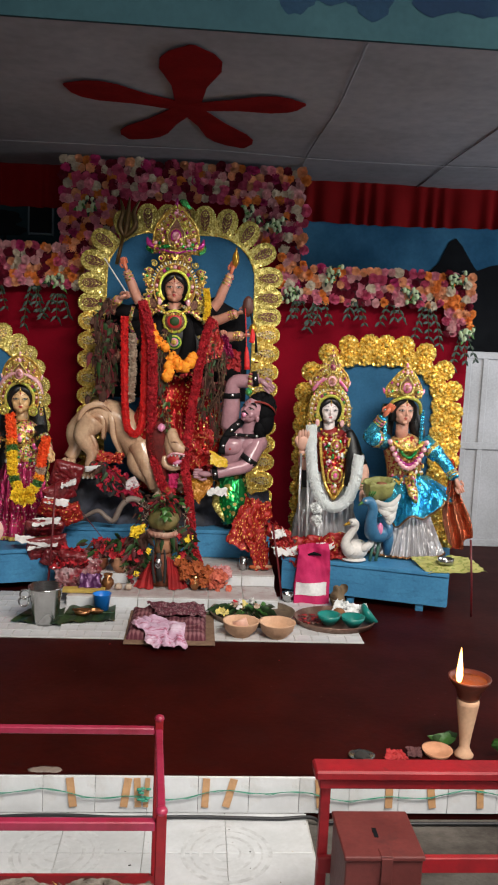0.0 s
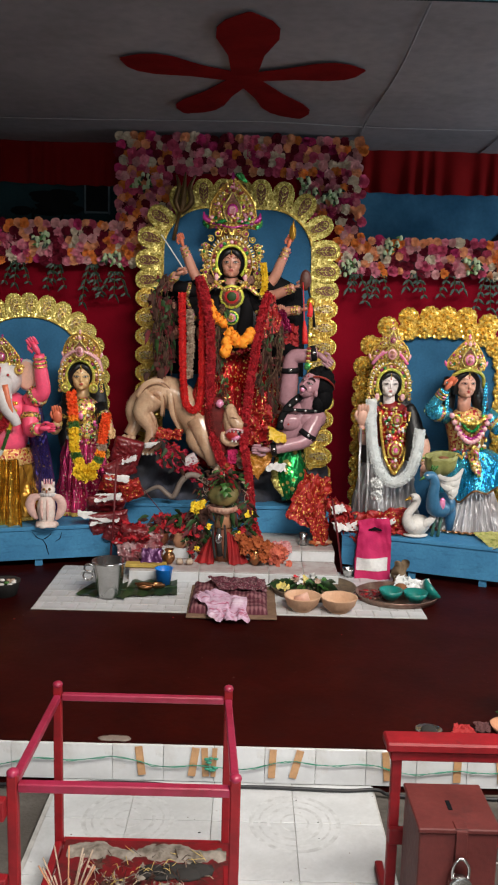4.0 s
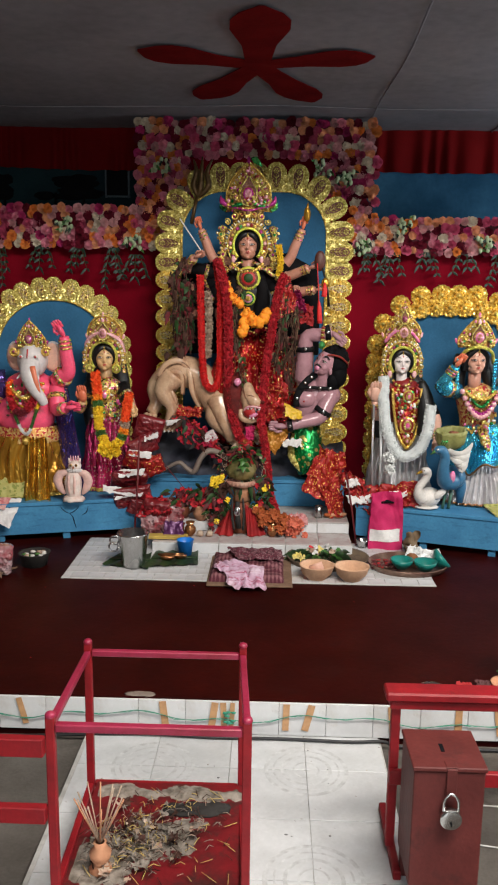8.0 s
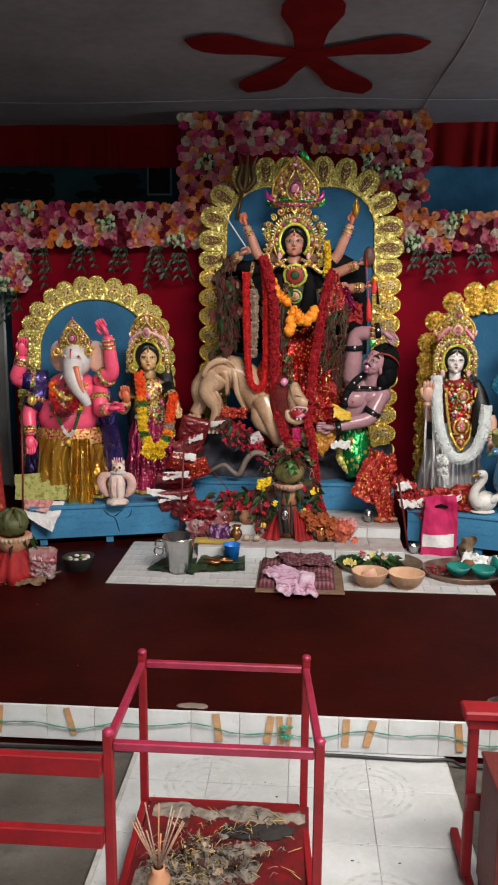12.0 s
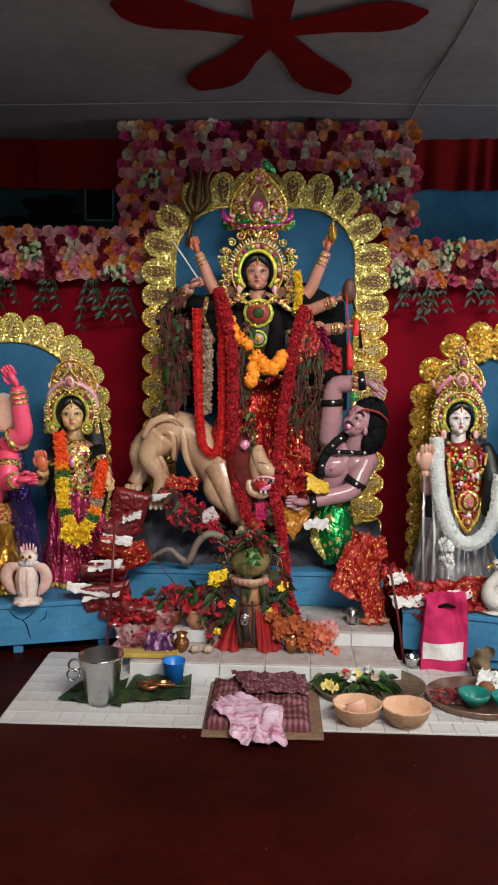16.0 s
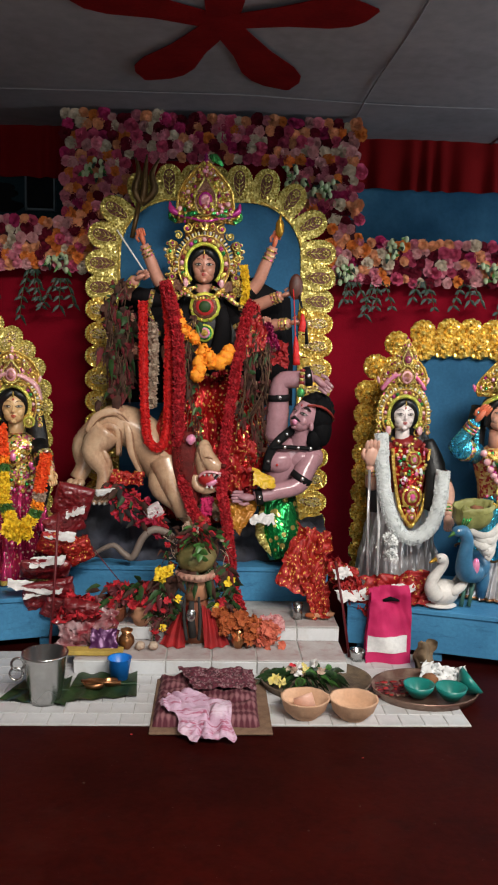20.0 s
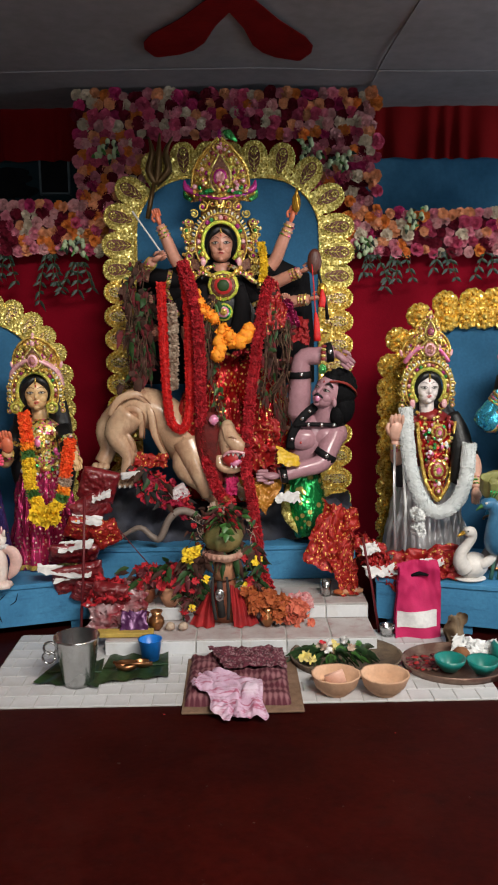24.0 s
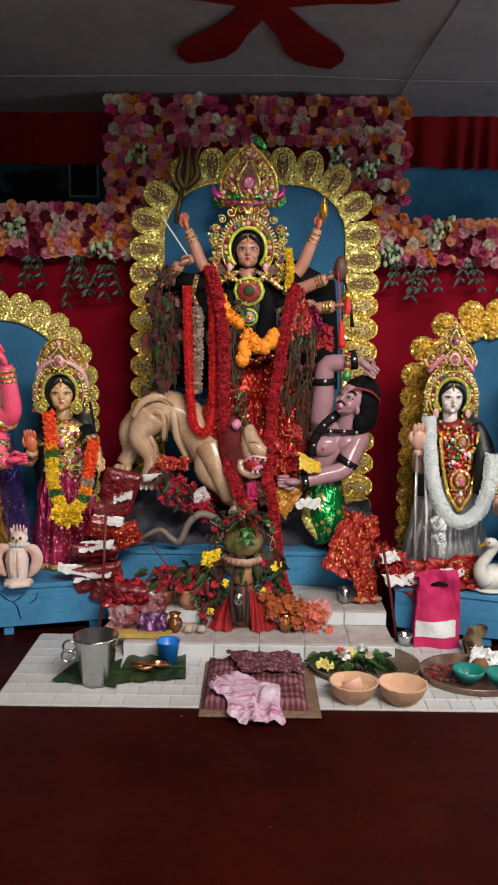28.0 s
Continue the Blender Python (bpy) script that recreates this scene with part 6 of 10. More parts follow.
for w, d, r, m in ((0.1, 0.05, 0.014, foil), (0.125, 0.17, 0.02, PINKL), (0.12, 0.15, 0.014, PINKD), (0.08, 0.1, 0.012, foil_green)):
    add_necklace(s, (1.37, 5.1, 1.23), w, d, r, m, 0, 15)
for k, m in enumerate((foil, jewel_gold, foil_pale)):
    s.ball((1.36, 5.1 - 0.006 * k, 1.19), (0.05 - 0.013 * k, 0.012, 0.05 - 0.013 * k), m, 12, 6)
s.tube([(1.38, 5.08, 1.0), (1.4, 5.0, 0.9), (1.42, 4.98, 0.84)], [(0.03, 0.015), (0.035, 0.015), (0.01, 0.01)], jewel_gold, 8)
s.make("blue_clad_idol", label="brown-faced clay idol in blue foil with gold crown", **IDOL)
s = Shape()
def stole(u, v):
    x = 1.66 + 0.1 * v ** 0.7 + (0.05 + 0.13 * v) * (u - 0.5) + 0.02 * math.sin(v * 7 + u * 2)
    return x, 5.16 - 0.1 * v + 0.025 * math.sin(u * 17 + v * 3) * (0.4 + v), 1.12 - (0.56 + 0.05 * math.sin(u * 5)) * v


s.sheet(stole, 40, 20, foil_copper, 0.008)
s.make("draped_stole", label="copper foil stole draped beside the idol", category="stole")

# bird mounts and the owl
owl_pink = mat("shell_pink", (0.78, 0.5, 0.44), 0.5, scale=14)
s = Shape()
s.ball((1.03, 4.98, 0.515), (0.085, 0.075, 0.068), white_paint, 20, 14, Matrix.Rotation(radians(-14), 3, "Y"))
s.tube([(0.985, 4.95, 0.515), (0.955, 4.93, 0.55), (0.955, 4.92, 0.6), (0.985, 4.915, 0.645), (1.005, 4.91, 0.685), (0.995, 4.9, 0.715), (0.965, 4.89, 0.716)], [0.05, 0.038, 0.029, 0.025, 0.024, 0.026, 0.022], white_paint, 14, steps=5)
s.tube([(0.955, 4.885, 0.714), (0.92, 4.87, 0.7)], [0.013, 0.004], satin_gold, 8)
s.ball((0.972, 4.868, 0.724), (0.005, 0.004, 0.005), soot, 6, 4)
for k in range(3):
    s.ball((1.065 + 0.014 * k, 4.935 - 0.008 * k, 0.53 + 0.012 * k), (0.056, 0.018, 0.026), white_paint, 14, 8, Matrix.Rotation(radians(-22 - 10 * k), 3, "Y"))
s.tube([(1.09, 4.98, 0.53), (1.13, 4.98, 0.565)], [(0.03, 0.04), (0.008, 0.02)], white_paint, 10)
s.ball((1.02, 4.98, 0.45), (0.085, 0.07, 0.014), white_paint, 14, 6)
s.make("swan_idol", label="white clay swan sitting on the blue plinth", **IDOL)
s = Shape()
pea = mat("peacock_blue", (0.05, 0.17, 0.3), 0.35, scale=20, second=(0.035, 0.13, 0.24), bump=0.1)
pea_leg = mat("peacock_leg", (0.05, 0.14, 0.1), 0.5, scale=20)
s.ball((1.2, 5.02, 0.65), (0.085, 0.08, 0.08), pea, 16, 12)
s.tube([(1.185, 4.97, 0.63), (1.115, 4.9, 0.65), (1.095, 4.86, 0.74), (1.1, 4.85, 0.82), (1.075, 4.845, 0.868), (1.045, 4.84, 0.868)], [0.06, 0.05, 0.038, 0.031, 0.032, 0.024], pea, 14, steps=5)
s.ball((1.055, 4.84, 0.87), (0.037, 0.03, 0.029), pea, 12, 8)
s.tube([(1.03, 4.835, 0.865), (0.995, 4.825, 0.842)], [0.013, 0.003], leaf_green, 6)
s.ball((1.04, 4.813, 0.879), (0.007, 0.005, 0.007), white_paint, 6, 4)
for k in range(3):
    s.tube([(1.065 + 0.01 * k, 4.845, 0.895), (1.075 + 0.018 * k, 4.845, 0.935)], [0.002, 0.004], foil_green, 5)
s.ball((1.165, 4.89, 0.68), (0.02, 0.014, 0.042), PINKJ, 10, 6)
for x in (1.15, 1.19):
    s.tube([(x, 4.99, 0.6), (x - 0.01, 4.985, 0.5), (x - 0.02, 4.98, 0.44)], [0.016, 0.01, 0.012], pea_leg, 8)
s.tube([(1.24, 5.05, 0.66), (1.27, 5.08, 0.56), (1.27, 5.08, 0.45)], [0.05, 0.04, 0.02], pea, 10)
s.make("peacock_idol", label="blue clay peacock standing beside the swan", **IDOL)
s = Shape()
OX, OY = -1.405, 4.97
owl_white = mat("owl_clay", (0.74, 0.66, 0.6), 0.6, scale=18, second=(0.66, 0.5, 0.44), bump=0.15)
s.lathe([(0.0, 0), (0.078, 0.0), (0.07, 0.018), (0.05, 0.03), (0.0, 0.03)], (OX, OY, 0.448), owl_white, 24, 7, 0.1)
s.tube([(OX, OY, 0.46), (OX, OY, 0.52), (OX, OY - 0.005, 0.58), (OX + 0.005, OY, 0.64), (OX + 0.01, OY, 0.67)], [(0.042, 0.04), (0.056, 0.05), (0.06, 0.052), (0.046, 0.042), (0.03, 0.03)], owl_white, 18, steps=4)
s.ball((OX + 0.014, OY - 0.008, 0.69), (0.045, 0.042, 0.04), owl_white, 18, 12)
for e in (-1, 1):
    s.tube([(OX + 0.014 + e * 0.03, OY - 0.01, 0.712), (OX + 0.014 + e * 0.04, OY - 0.012, 0.745)], [0.014, 0.004], owl_white, 8)
    s.ball((OX + 0.014 + e * 0.018, OY - 0.046, 0.7), (0.01, 0.006, 0.01), satin_gold, 10, 6)
    s.ball((OX + 0.014 + e * 0.018, OY - 0.051, 0.7), (0.005, 0.004, 0.006), soot, 8, 5)
    s.tube([(OX + e * 0.035, OY - 0.01, 0.645), (OX + e * 0.085, OY - 0.012, 0.632), (OX + e * 0.105, OY - 0.012, 0.585), (OX + e * 0.088, OY - 0.008, 0.53), (OX + e * 0.06, OY, 0.49)], [(0.014, 0.014), (0.03, 0.018), (0.032, 0.018), (0.026, 0.016), (0.008, 0.008)], owl_pink, 12, steps=5)
    s.tube([(OX + e * 0.018, OY - 0.05, 0.63), (OX + e * 0.02, OY - 0.058, 0.57), (OX + e * 0.016, OY - 0.05, 0.5)], [(0.006, 0.004), (0.011, 0.004), (0.005, 0.004)], owl_pink, 8, steps=3)
for k in range(9):
    a = math.pi * (1.05 + 0.9 * k / 8)
    s.ball((OX + 0.012 + 0.046 * math.cos(a), OY + 0.042 * math.sin(a), 0.655 - 0.008 * math.sin(a)), (0.012, 0.008, 0.014), skin_grey, 8, 5)
for k in range(4):
    s.tube([(OX - 0.01 + 0.016 * k, OY - 0.01, 0.725), (OX - 0.012 + 0.017 * k, OY - 0.01, 0.762)], [0.008, 0.003], PINKL, 6)
s.tube([(OX + 0.014, OY - 0.046, 0.69), (OX + 0.014, OY - 0.062, 0.676)], [0.009, 0.002], clay_dark, 8)
s.make("owl_idol", label="small white clay owl with pink crown", **IDOL)

# ---------- garlands and leaf strings ----------
red_petal = mat("hibiscus_red", (0.54, 0.013, 0.026), 0.75, scale=40, second=(0.33, 0.008, 0.015), bump=0.5)
red_bright = mat("tinsel_red", (0.72, 0.014, 0.012), 0.6, scale=40, second=(0.52, 0.01, 0.012), bump=0.5)
marigold = mat("marigold", (0.95, 0.38, 0.02), 0.7, scale=50, second=(0.9, 0.26, 0.015), bump=0.5)
marigold_red = mat("marigold_red", (0.9, 0.14, 0.02), 0.7, scale=50, second=(0.8, 0.07, 0.01), bump=0.5)
yellow_petal = mat("yellow_petal", (0.9, 0.66, 0.03), 0.7, scale=50, second=(0.8, 0.52, 0.02), bump=0.5)
white_tinsel = mat("white_tinsel", (0.7, 0.73, 0.72), 0.95, spec=0.1, scale=30, second=(0.6, 0.63, 0.63), bump=0.3)
tube_rose = mat("faded_tuberose", (0.5, 0.4, 0.3), 0.8, scale=40, second=(0.35, 0.22, 0.16), bump=0.5)


mat_garnet = mat("garnet_petal", (0.2, 0.008, 0.02), 0.7, scale=30)


def spline(pts, step):
    """Points at an even step along a smooth curve."""
    pts = [Vector(p) for p in pts]
    fine, n = [], len(pts)
    for i in range(n - 1):
        p0, p1, p2, p3 = pts[max(i - 1, 0)], pts[i], pts[i + 1], pts[min(i + 2, n - 1)]
        for k in range(24):
            t = k / 24
            fine.append(0.5 * (2 * p1 + (p2 - p0) * t + (2 * p0 - 5 * p1 + 4 * p2 - p3) * t * t + (3 * p1 - p0 - 3 * p2 + p3) * t ** 3))
    fine.append(pts[-1])
    got, left = [], 0.0
    for a, b in zip(fine, fine[1:]):
        L = (b - a).length
        while left <= L and L > 0:
            got.append((a + (b - a) * (left / L), (b - a).normalized()))
            left += step
        left -= L
    return got


def add_ruff(s, p, d, r, m, petals=11, ragged=0.3):
    """One ruffled blossom of a garland: a star of bent petals round the string."""
    q = d.to_track_quat("Z", "Y").to_matrix()
    vs, fs = [Vector(p)], []
    for i in range(petals * 2):
        a = math.pi * i / petals
        rr = r * (1 + rnd.uniform(-ragged, ragged)) * (1.0 if i % 2 else 0.78)
        vs.append(Vector(p) + q @ Vector((rr * math.cos(a), rr * math.sin(a), rnd.uniform(-0.35, 0.35) * r)))
    k = petals * 2
    for i in range(k):
        fs.append((0, 1 + i, 1 + (i + 1) % k))
    s.add(vs, fs, m, False)


def garland(name, pts, r, mats, label, step=None, category="garland", globe=False, ragged=0.3, core=0.62, tilt=0.45, petals=11):
    """Ruffled blossoms on a thick core; the colours follow one another along the string."""
    s = Shape()
    line = spline(pts, step or r * 0.34)
    for i, (p, d) in enumerate(line):
        m = mats[min(i * len(mats) // len(line), len(mats) - 1)]
        if i:
            s.tube([line[i - 1][0], p], r * core, m, 9)
        if globe:
            s.ball(p + Vector((rnd.uniform(-1, 1), rnd.uniform(-1, 1), rnd.uniform(-1, 1))) * r * 0.25, r * rnd.uniform(0.75, 1.0), m, 12, 8, lump=0.45)
        for k in range(5 if globe else 2):
            add_ruff(s, p + Vector((rnd.uniform(-1, 1), rnd.uniform(-1, 1), rnd.uniform(-1, 1) * globe)) * r * (0.4 if globe else 0.1), (d + Vector((rnd.uniform(-1, 1), rnd.uniform(-1, 1), rnd.uniform(-1, 1))) * (2.0 if globe else tilt)).normalized(), r * (0.8 if globe else 1), m, petals, ragged)
    return s.make(name, label=label, category=category, group="flower garlands")


def add_leaf(s, p, d, L, w, m, droop=0.3):
    """A bent pointed leaf from p along d."""
    d = Vector(d).normalized()
    side = d.cross(Vector((0.2, 1, 0.1))).normalized()
    up = side.cross(d)
    vs = []
    for t, k in ((0, 0.08), (0.3, 0.9), (0.6, 0.8), (1.0, 0.02)):
        c = Vector(p) + d * L * t - Vector((0, 0, 1)) * droop * L * t * t
        vs += [c + side * w * k * 0.5 + up * w * 0.12, c, c - side * w * k * 0.5 + up * w * 0.12]
    fs = []
    for i in range(3):
        for j in range(2):
            fs.append((i * 3 + j, i * 3 + j + 1, i * 3 + j + 4, i * 3 + j + 3))
    s.add(vs, fs, m, True)


def leaf_string(name, pts, r, mats, label, per=9, L=0.06, category="leaf garland", step=0.03):
    """Withered creeper: several wavering stems with curled leaves that hang in uneven clumps."""
    s = Shape()
    line = spline(pts, step)
    for k in range(5):
        ph = rnd.uniform(0, 9)
        s.tube([p + Vector((r * 0.9 * noise.noise(Vector((i * 0.23, ph, k))), r * 0.5 * noise.noise(Vector((i * 0.23, ph, k + 7))) - 0.01, 0)) for i, (p, d) in enumerate(line)], 0.0022 + 0.0012 * (k % 2), leaf_stem if k % 2 else leaf_dry, 5)
    for i, (p, d) in enumerate(line):
        if i % 2 == 0:
            q = p + Vector((rnd.uniform(-r, r), -0.02 + rnd.uniform(-r, r) * 0.5, 0))
            s.tube([p, q + Vector((0, 0, -0.05)), q + Vector((rnd.uniform(-0.03, 0.03), 0, rnd.uniform(-0.22, -0.1)))], 0.0018, rnd.choice((leaf_stem, leaf_dry)), 4, steps=3)
        for k in range(per):
            o = Vector((rnd.uniform(-r, r), rnd.uniform(-r, r) * 0.6, rnd.uniform(-0.03, 0.03)))
            if noise.noise(Vector(((p.x + o.x) * 17, 4.0, (p.z + o.z) * 12))) < -0.12:
                continue
            a = rnd.uniform(0, 2 * math.pi)
            q = L * rnd.uniform(0.35, 1.15)
            add_leaf(s, p + o, (0.6 * math.cos(a), -0.3 + 0.5 * math.sin(a), rnd.uniform(-1.1, -0.1)), q, q * rnd.uniform(0.3, 0.95), rnd.choice(mats), rnd.uniform(-0.6, 1.4))
    return s.make(name, label=label, category=category)


leaf_stem = mat("leaf_stem", (0.16, 0.1, 0.06), 0.8, spec=0.2, scale=20, second=(0.08, 0.04, 0.025))
garland("flower_garland", ((-0.585, 5.54, 1.99), (-0.58, 5.53, 1.8), (-0.573, 5.52, 1.58), (-0.556, 5.5, 1.3), (-0.535, 5.49, 1.21), (-0.49, 5.485, 1.175), (-0.45, 5.49, 1.22), (-0.434, 5.51, 1.36), (-0.436, 5.53, 1.62), (-0.44, 5.54, 1.88), (-0.47, 5.56, 2.08)), 0.0275, (red_bright,), "bright red tinsel garland looped over an idol hand", 0.008, ragged=0.16, core=0.78, tilt=0.3, petals=14)
garland("flower_garland", ((-0.46, 5.51, 2.1), (-0.41, 5.48, 1.95), (-0.385, 5.47, 1.82), (-0.37, 5.46, 1.58), (-0.37, 5.45, 1.3), (-0.345, 5.42, 1.04), (-0.315, 5.37, 0.93), (-0.26, 5.28, 0.83), (-0.2, 5.24, 0.8)), 0.034, (red_petal,), "long dark red flower garland hanging to the plinth", 0.008, ragged=0.22, core=0.74, tilt=0.35, petals=13)
garland("flower_garland", ((0.025, 5.52, 2.0), (-0.02, 5.49, 1.86), (-0.06, 5.47, 1.6), (-0.093, 5.44, 1.36), (-0.12, 5.38, 1.1), (-0.122, 5.3, 0.96), (-0.092, 5.25, 0.8), (-0.072, 5.22, 0.62), (-0.05, 5.17, 0.46), (-0.01, 5.12, 0.36)), 0.032, (red_petal,), "long dark red flower garland hanging to the step", 0.008, ragged=0.24, core=0.74, tilt=0.35, petals=13)
garland("flower_garland", ((-0.53, 5.56, 1.87), (-0.52, 5.54, 1.64), (-0.53, 5.52, 1.4)), 0.03, (tube_rose,), "faded brownish white flower string on the idol")
garland("flower_garland", ((-0.4, 5.5, 1.92), (-0.35, 5.48, 1.84), (-0.28, 5.48, 1.78)), 0.036, (marigold,), "short orange marigold garland on the goddess idol", 0.03, globe=True)
garland("flower_garland", ((-0.1, 5.5, 1.72), (-0.14, 5.48, 1.67), (-0.2, 5.47, 1.68), (-0.24, 5.46, 1.73), (-0.26, 5.46, 1.65), (-0.28, 5.46, 1.56)), 0.042, (marigold,), "orange marigold garland gathered at the idol's waist", 0.038, globe=True)
garland("flower_garland", ((-0.02, 5.7, 2.22), (-0.005, 5.68, 2.1), (-0.015, 5.66, 2.0)), 0.025, (yellow_petal,), "short yellow flower string beside the idol's arm")
fuchsia = crinkle("fuchsia_foil", (0.3, 0.008, 0.08), (0.14, 0.004, 0.03), 30, (1, 1, 0.5), 0.3, 0.5, 0.9)
s = Shape()
s.tube([(0.262, 5.6, 2.09), (0.268, 5.57, 1.99), (0.276, 5.56, 1.86), (0.285, 5.54, 1.68)], 0.0035, red_bright, 6, steps=4)
s.tube([(0.278, 5.55, 1.82), (0.283, 5.54, 1.76), (0.288, 5.54, 1.66)], [(0.006, 0.006), (0.017, 0.012), (0.021, 0.014)], red_bright, 10, steps=3)
s.tube([(0.318, 5.6, 1.95), (0.322, 5.59, 1.9), (0.316, 5.59, 1.85)], [(0.006, 0.006), (0.018, 0.012), (0.02, 0.012)], red_bright, 10, steps=3)
s.make("tassel_cord", label="thin red cord with tassels hanging from the idol's hand", category="cord")
garland("flower_garland", ((-1.3, 5.24, 1.3), (-1.28, 5.2, 1.2), (-1.265, 5.16, 1.08), (-1.26, 5.15, 0.96), (-1.235, 5.13, 0.87), (-1.175, 5.1, 0.79), (-1.1, 5.11, 0.85), (-1.075, 5.14, 0.95), (-1.065, 5.16, 1.06), (-1.05, 5.2, 1.16)), 0.035, (marigold_red,) * 4 + (marigold, leaf_green) + (yellow_petal,) * 4 + (leaf_green,) + (yellow_petal,) * 5 + (leaf_green, marigold, tube_rose) + (marigold_red,) * 5, "orange and yellow flower garland round the idol", 0.01, ragged=0.2, core=0.7, tilt=0.25, petals=13)
garland("flower_garland", ((-1.22, 5.08, 0.8), (-1.17, 5.06, 0.775), (-1.11, 5.07, 0.8)), 0.05, (yellow_petal,), "yellow chrysanthemum swag of the goddess idol", 0.012)
garland("flower_garland", ((0.73, 5.24, 1.3), (0.725, 5.17, 1.14), (0.75, 5.14, 0.95), (0.81, 5.11, 0.81), (0.89, 5.1, 0.77), (0.98, 5.1, 0.83), (1.03, 5.12, 0.96), (1.05, 5.16, 1.12)), 0.039, (white_tinsel,), "thick white fluffy garland on the pale goddess", 0.007, ragged=0.03, core=0.95, tilt=0.06, petals=20)
s = Shape()
for z in (0.76, 0.68):
    for k in range(30):
        add_ruff(s, Vector((0.77, 5.08, z)) + Vector((rnd.uniform(-1, 1), rnd.uniform(-1, 1), rnd.uniform(-1, 1))) * 0.02, Vector((rnd.uniform(-1, 1), rnd.uniform(-1, 1), rnd.uniform(-1, 1))).normalized(), 0.028, white_puff, 11, 0.12)
s.make("garland_tassel", label="white fluffy tassel hanging from the garland", category="tassel")
garland("flower_garland", ((-1.85, 5.06, 1.25), (-1.83, 5.02, 1.12), (-1.77, 4.99, 1.04), (-1.69, 5.0, 1.1), (-1.64, 5.04, 1.24)), 0.026, (marigold_red, red_petal, mat_garnet, red_petal, marigold_red), "red and orange flower garland on the elephant-headed idol")
garland("flower_garland", ((-1.86, 5.05, 1.22), (-1.8, 5.0, 1.02), (-1.72, 4.98, 0.9), (-1.66, 5.0, 1.04), (-1.62, 5.05, 1.2)), 0.011, (yellow_petal, leaf_green, white_puff, leaf_green, yellow_petal), "thin yellow and green thread garland on the idol")
leaf_twig = mat("leaf_twig", (0.2, 0.12, 0.07), 0.8, spec=0.2, scale=20, second=(0.1, 0.05, 0.03))
leaf_string("dried_leaf_garland", ((-0.72, 5.72, 2.1), (-0.77, 5.7, 1.98), (-0.76, 5.68, 1.75), (-0.74, 5.66, 1.55), (-0.8, 5.64, 1.42)), 0.06, (leaf_dry, leaf_dry, leaf_dry, leaf_wine := mat("leaf_wine", (0.16, 0.018, 0.024), 0.75, spec=0.25, scale=20, second=(0.08, 0.012, 0.014)), leaf_dark), "string of withered brown and red leaves on the arch", 13, 0.062)
leaf_string("dried_leaf_garland", ((-0.68, 5.7, 1.95), (-0.69, 5.66, 1.75), (-0.7, 5.64, 1.45)), 0.04, (leaf_dry, leaf_wine, leaf_dark), "string of withered brown leaves beside the arch", 10, 0.056)
leaf_string("dried_leaf_garland", ((0.05, 5.54, 1.92), (0.035, 5.5, 1.68), (0.06, 5.48, 1.43), (0.06, 5.46, 1.17)), 0.045, (leaf_dry, leaf_dry, leaf_dry, leaf_wine, leaf_dark), "string of withered brown leaves on the goddess", 9, 0.05)
leaf_string("dried_leaf_garland", ((-0.02, 5.52, 1.86), (0.0, 5.5, 1.6), (-0.02, 5.48, 1.34), (0.1, 5.46, 1.5), (0.12, 5.5, 1.8)), 0.03, (leaf_dry, leaf_wine, leaf_dry, leaf_twig, leaf_dark), "tangled string of withered leaves on the goddess", 4, 0.04)
leaf_string("dried_leaf_garland", ((-0.34, 5.5, 1.8), (-0.36, 5.48, 1.5), (-0.35, 5.46, 1.26)), 0.035, (leaf_dry, leaf_wine, leaf_dark, leaf_dry), "tangled string of withered leaves beside the garland", 5, 0.04)
leaf_string("dried_leaf_garland", ((-0.3, 5.5, 1.9), (-0.32, 5.48, 1.62), (-0.27, 5.46, 1.3), (-0.2, 5.42, 1.12)), 0.04, (leaf_dry, leaf_dark, leaf_green, leaf_dry), "string of withered green leaves on the goddess", 5, 0.045)
leaf_string("dried_leaf_garland", ((0.1, 5.52, 1.75), (0.09, 5.49, 1.5), (0.11, 5.47, 1.25)), 0.035, (leaf_dry, leaf_twig, leaf_dry, leaf_wine), "string of curled dry leaves and stems", 5, 0.036)
crimson_petal = mat("crimson_petal", (0.42, 0.008, 0.045), 0.7, scale=40, second=(0.28, 0.006, 0.03), bump=0.5)
s = Shape()
for k in range(150):
    u = rnd.random()
    p = Vector((-0.73 + 0.27 * u + rnd.uniform(-0.03, 0.03), 5.42 + rnd.uniform(-0.03, 0.05), 0.91 - 0.16 * u + rnd.uniform(-0.07, 0.07)))
    if k % 5 < 3:
        add_ruff(s, p, Vector((rnd.uniform(-1, 1), -1, rnd.uniform(-0.5, 1))).normalized(), rnd.uniform(0.026, 0.042), rnd.choice((crimson_petal, red_petal, crimson_petal)), 9, 0.35)
    else:
        add_leaf(s, p, (rnd.uniform(-1, 1), -0.4, rnd.uniform(-0.8, 0.6)), 0.07, 0.04, rnd.choice((leaf_dark, leaf_dry, soot)), 0.4)
s.make("hibiscus_wreath", label="heap of crimson hibiscus and dark leaves under the lion", category="wreath")

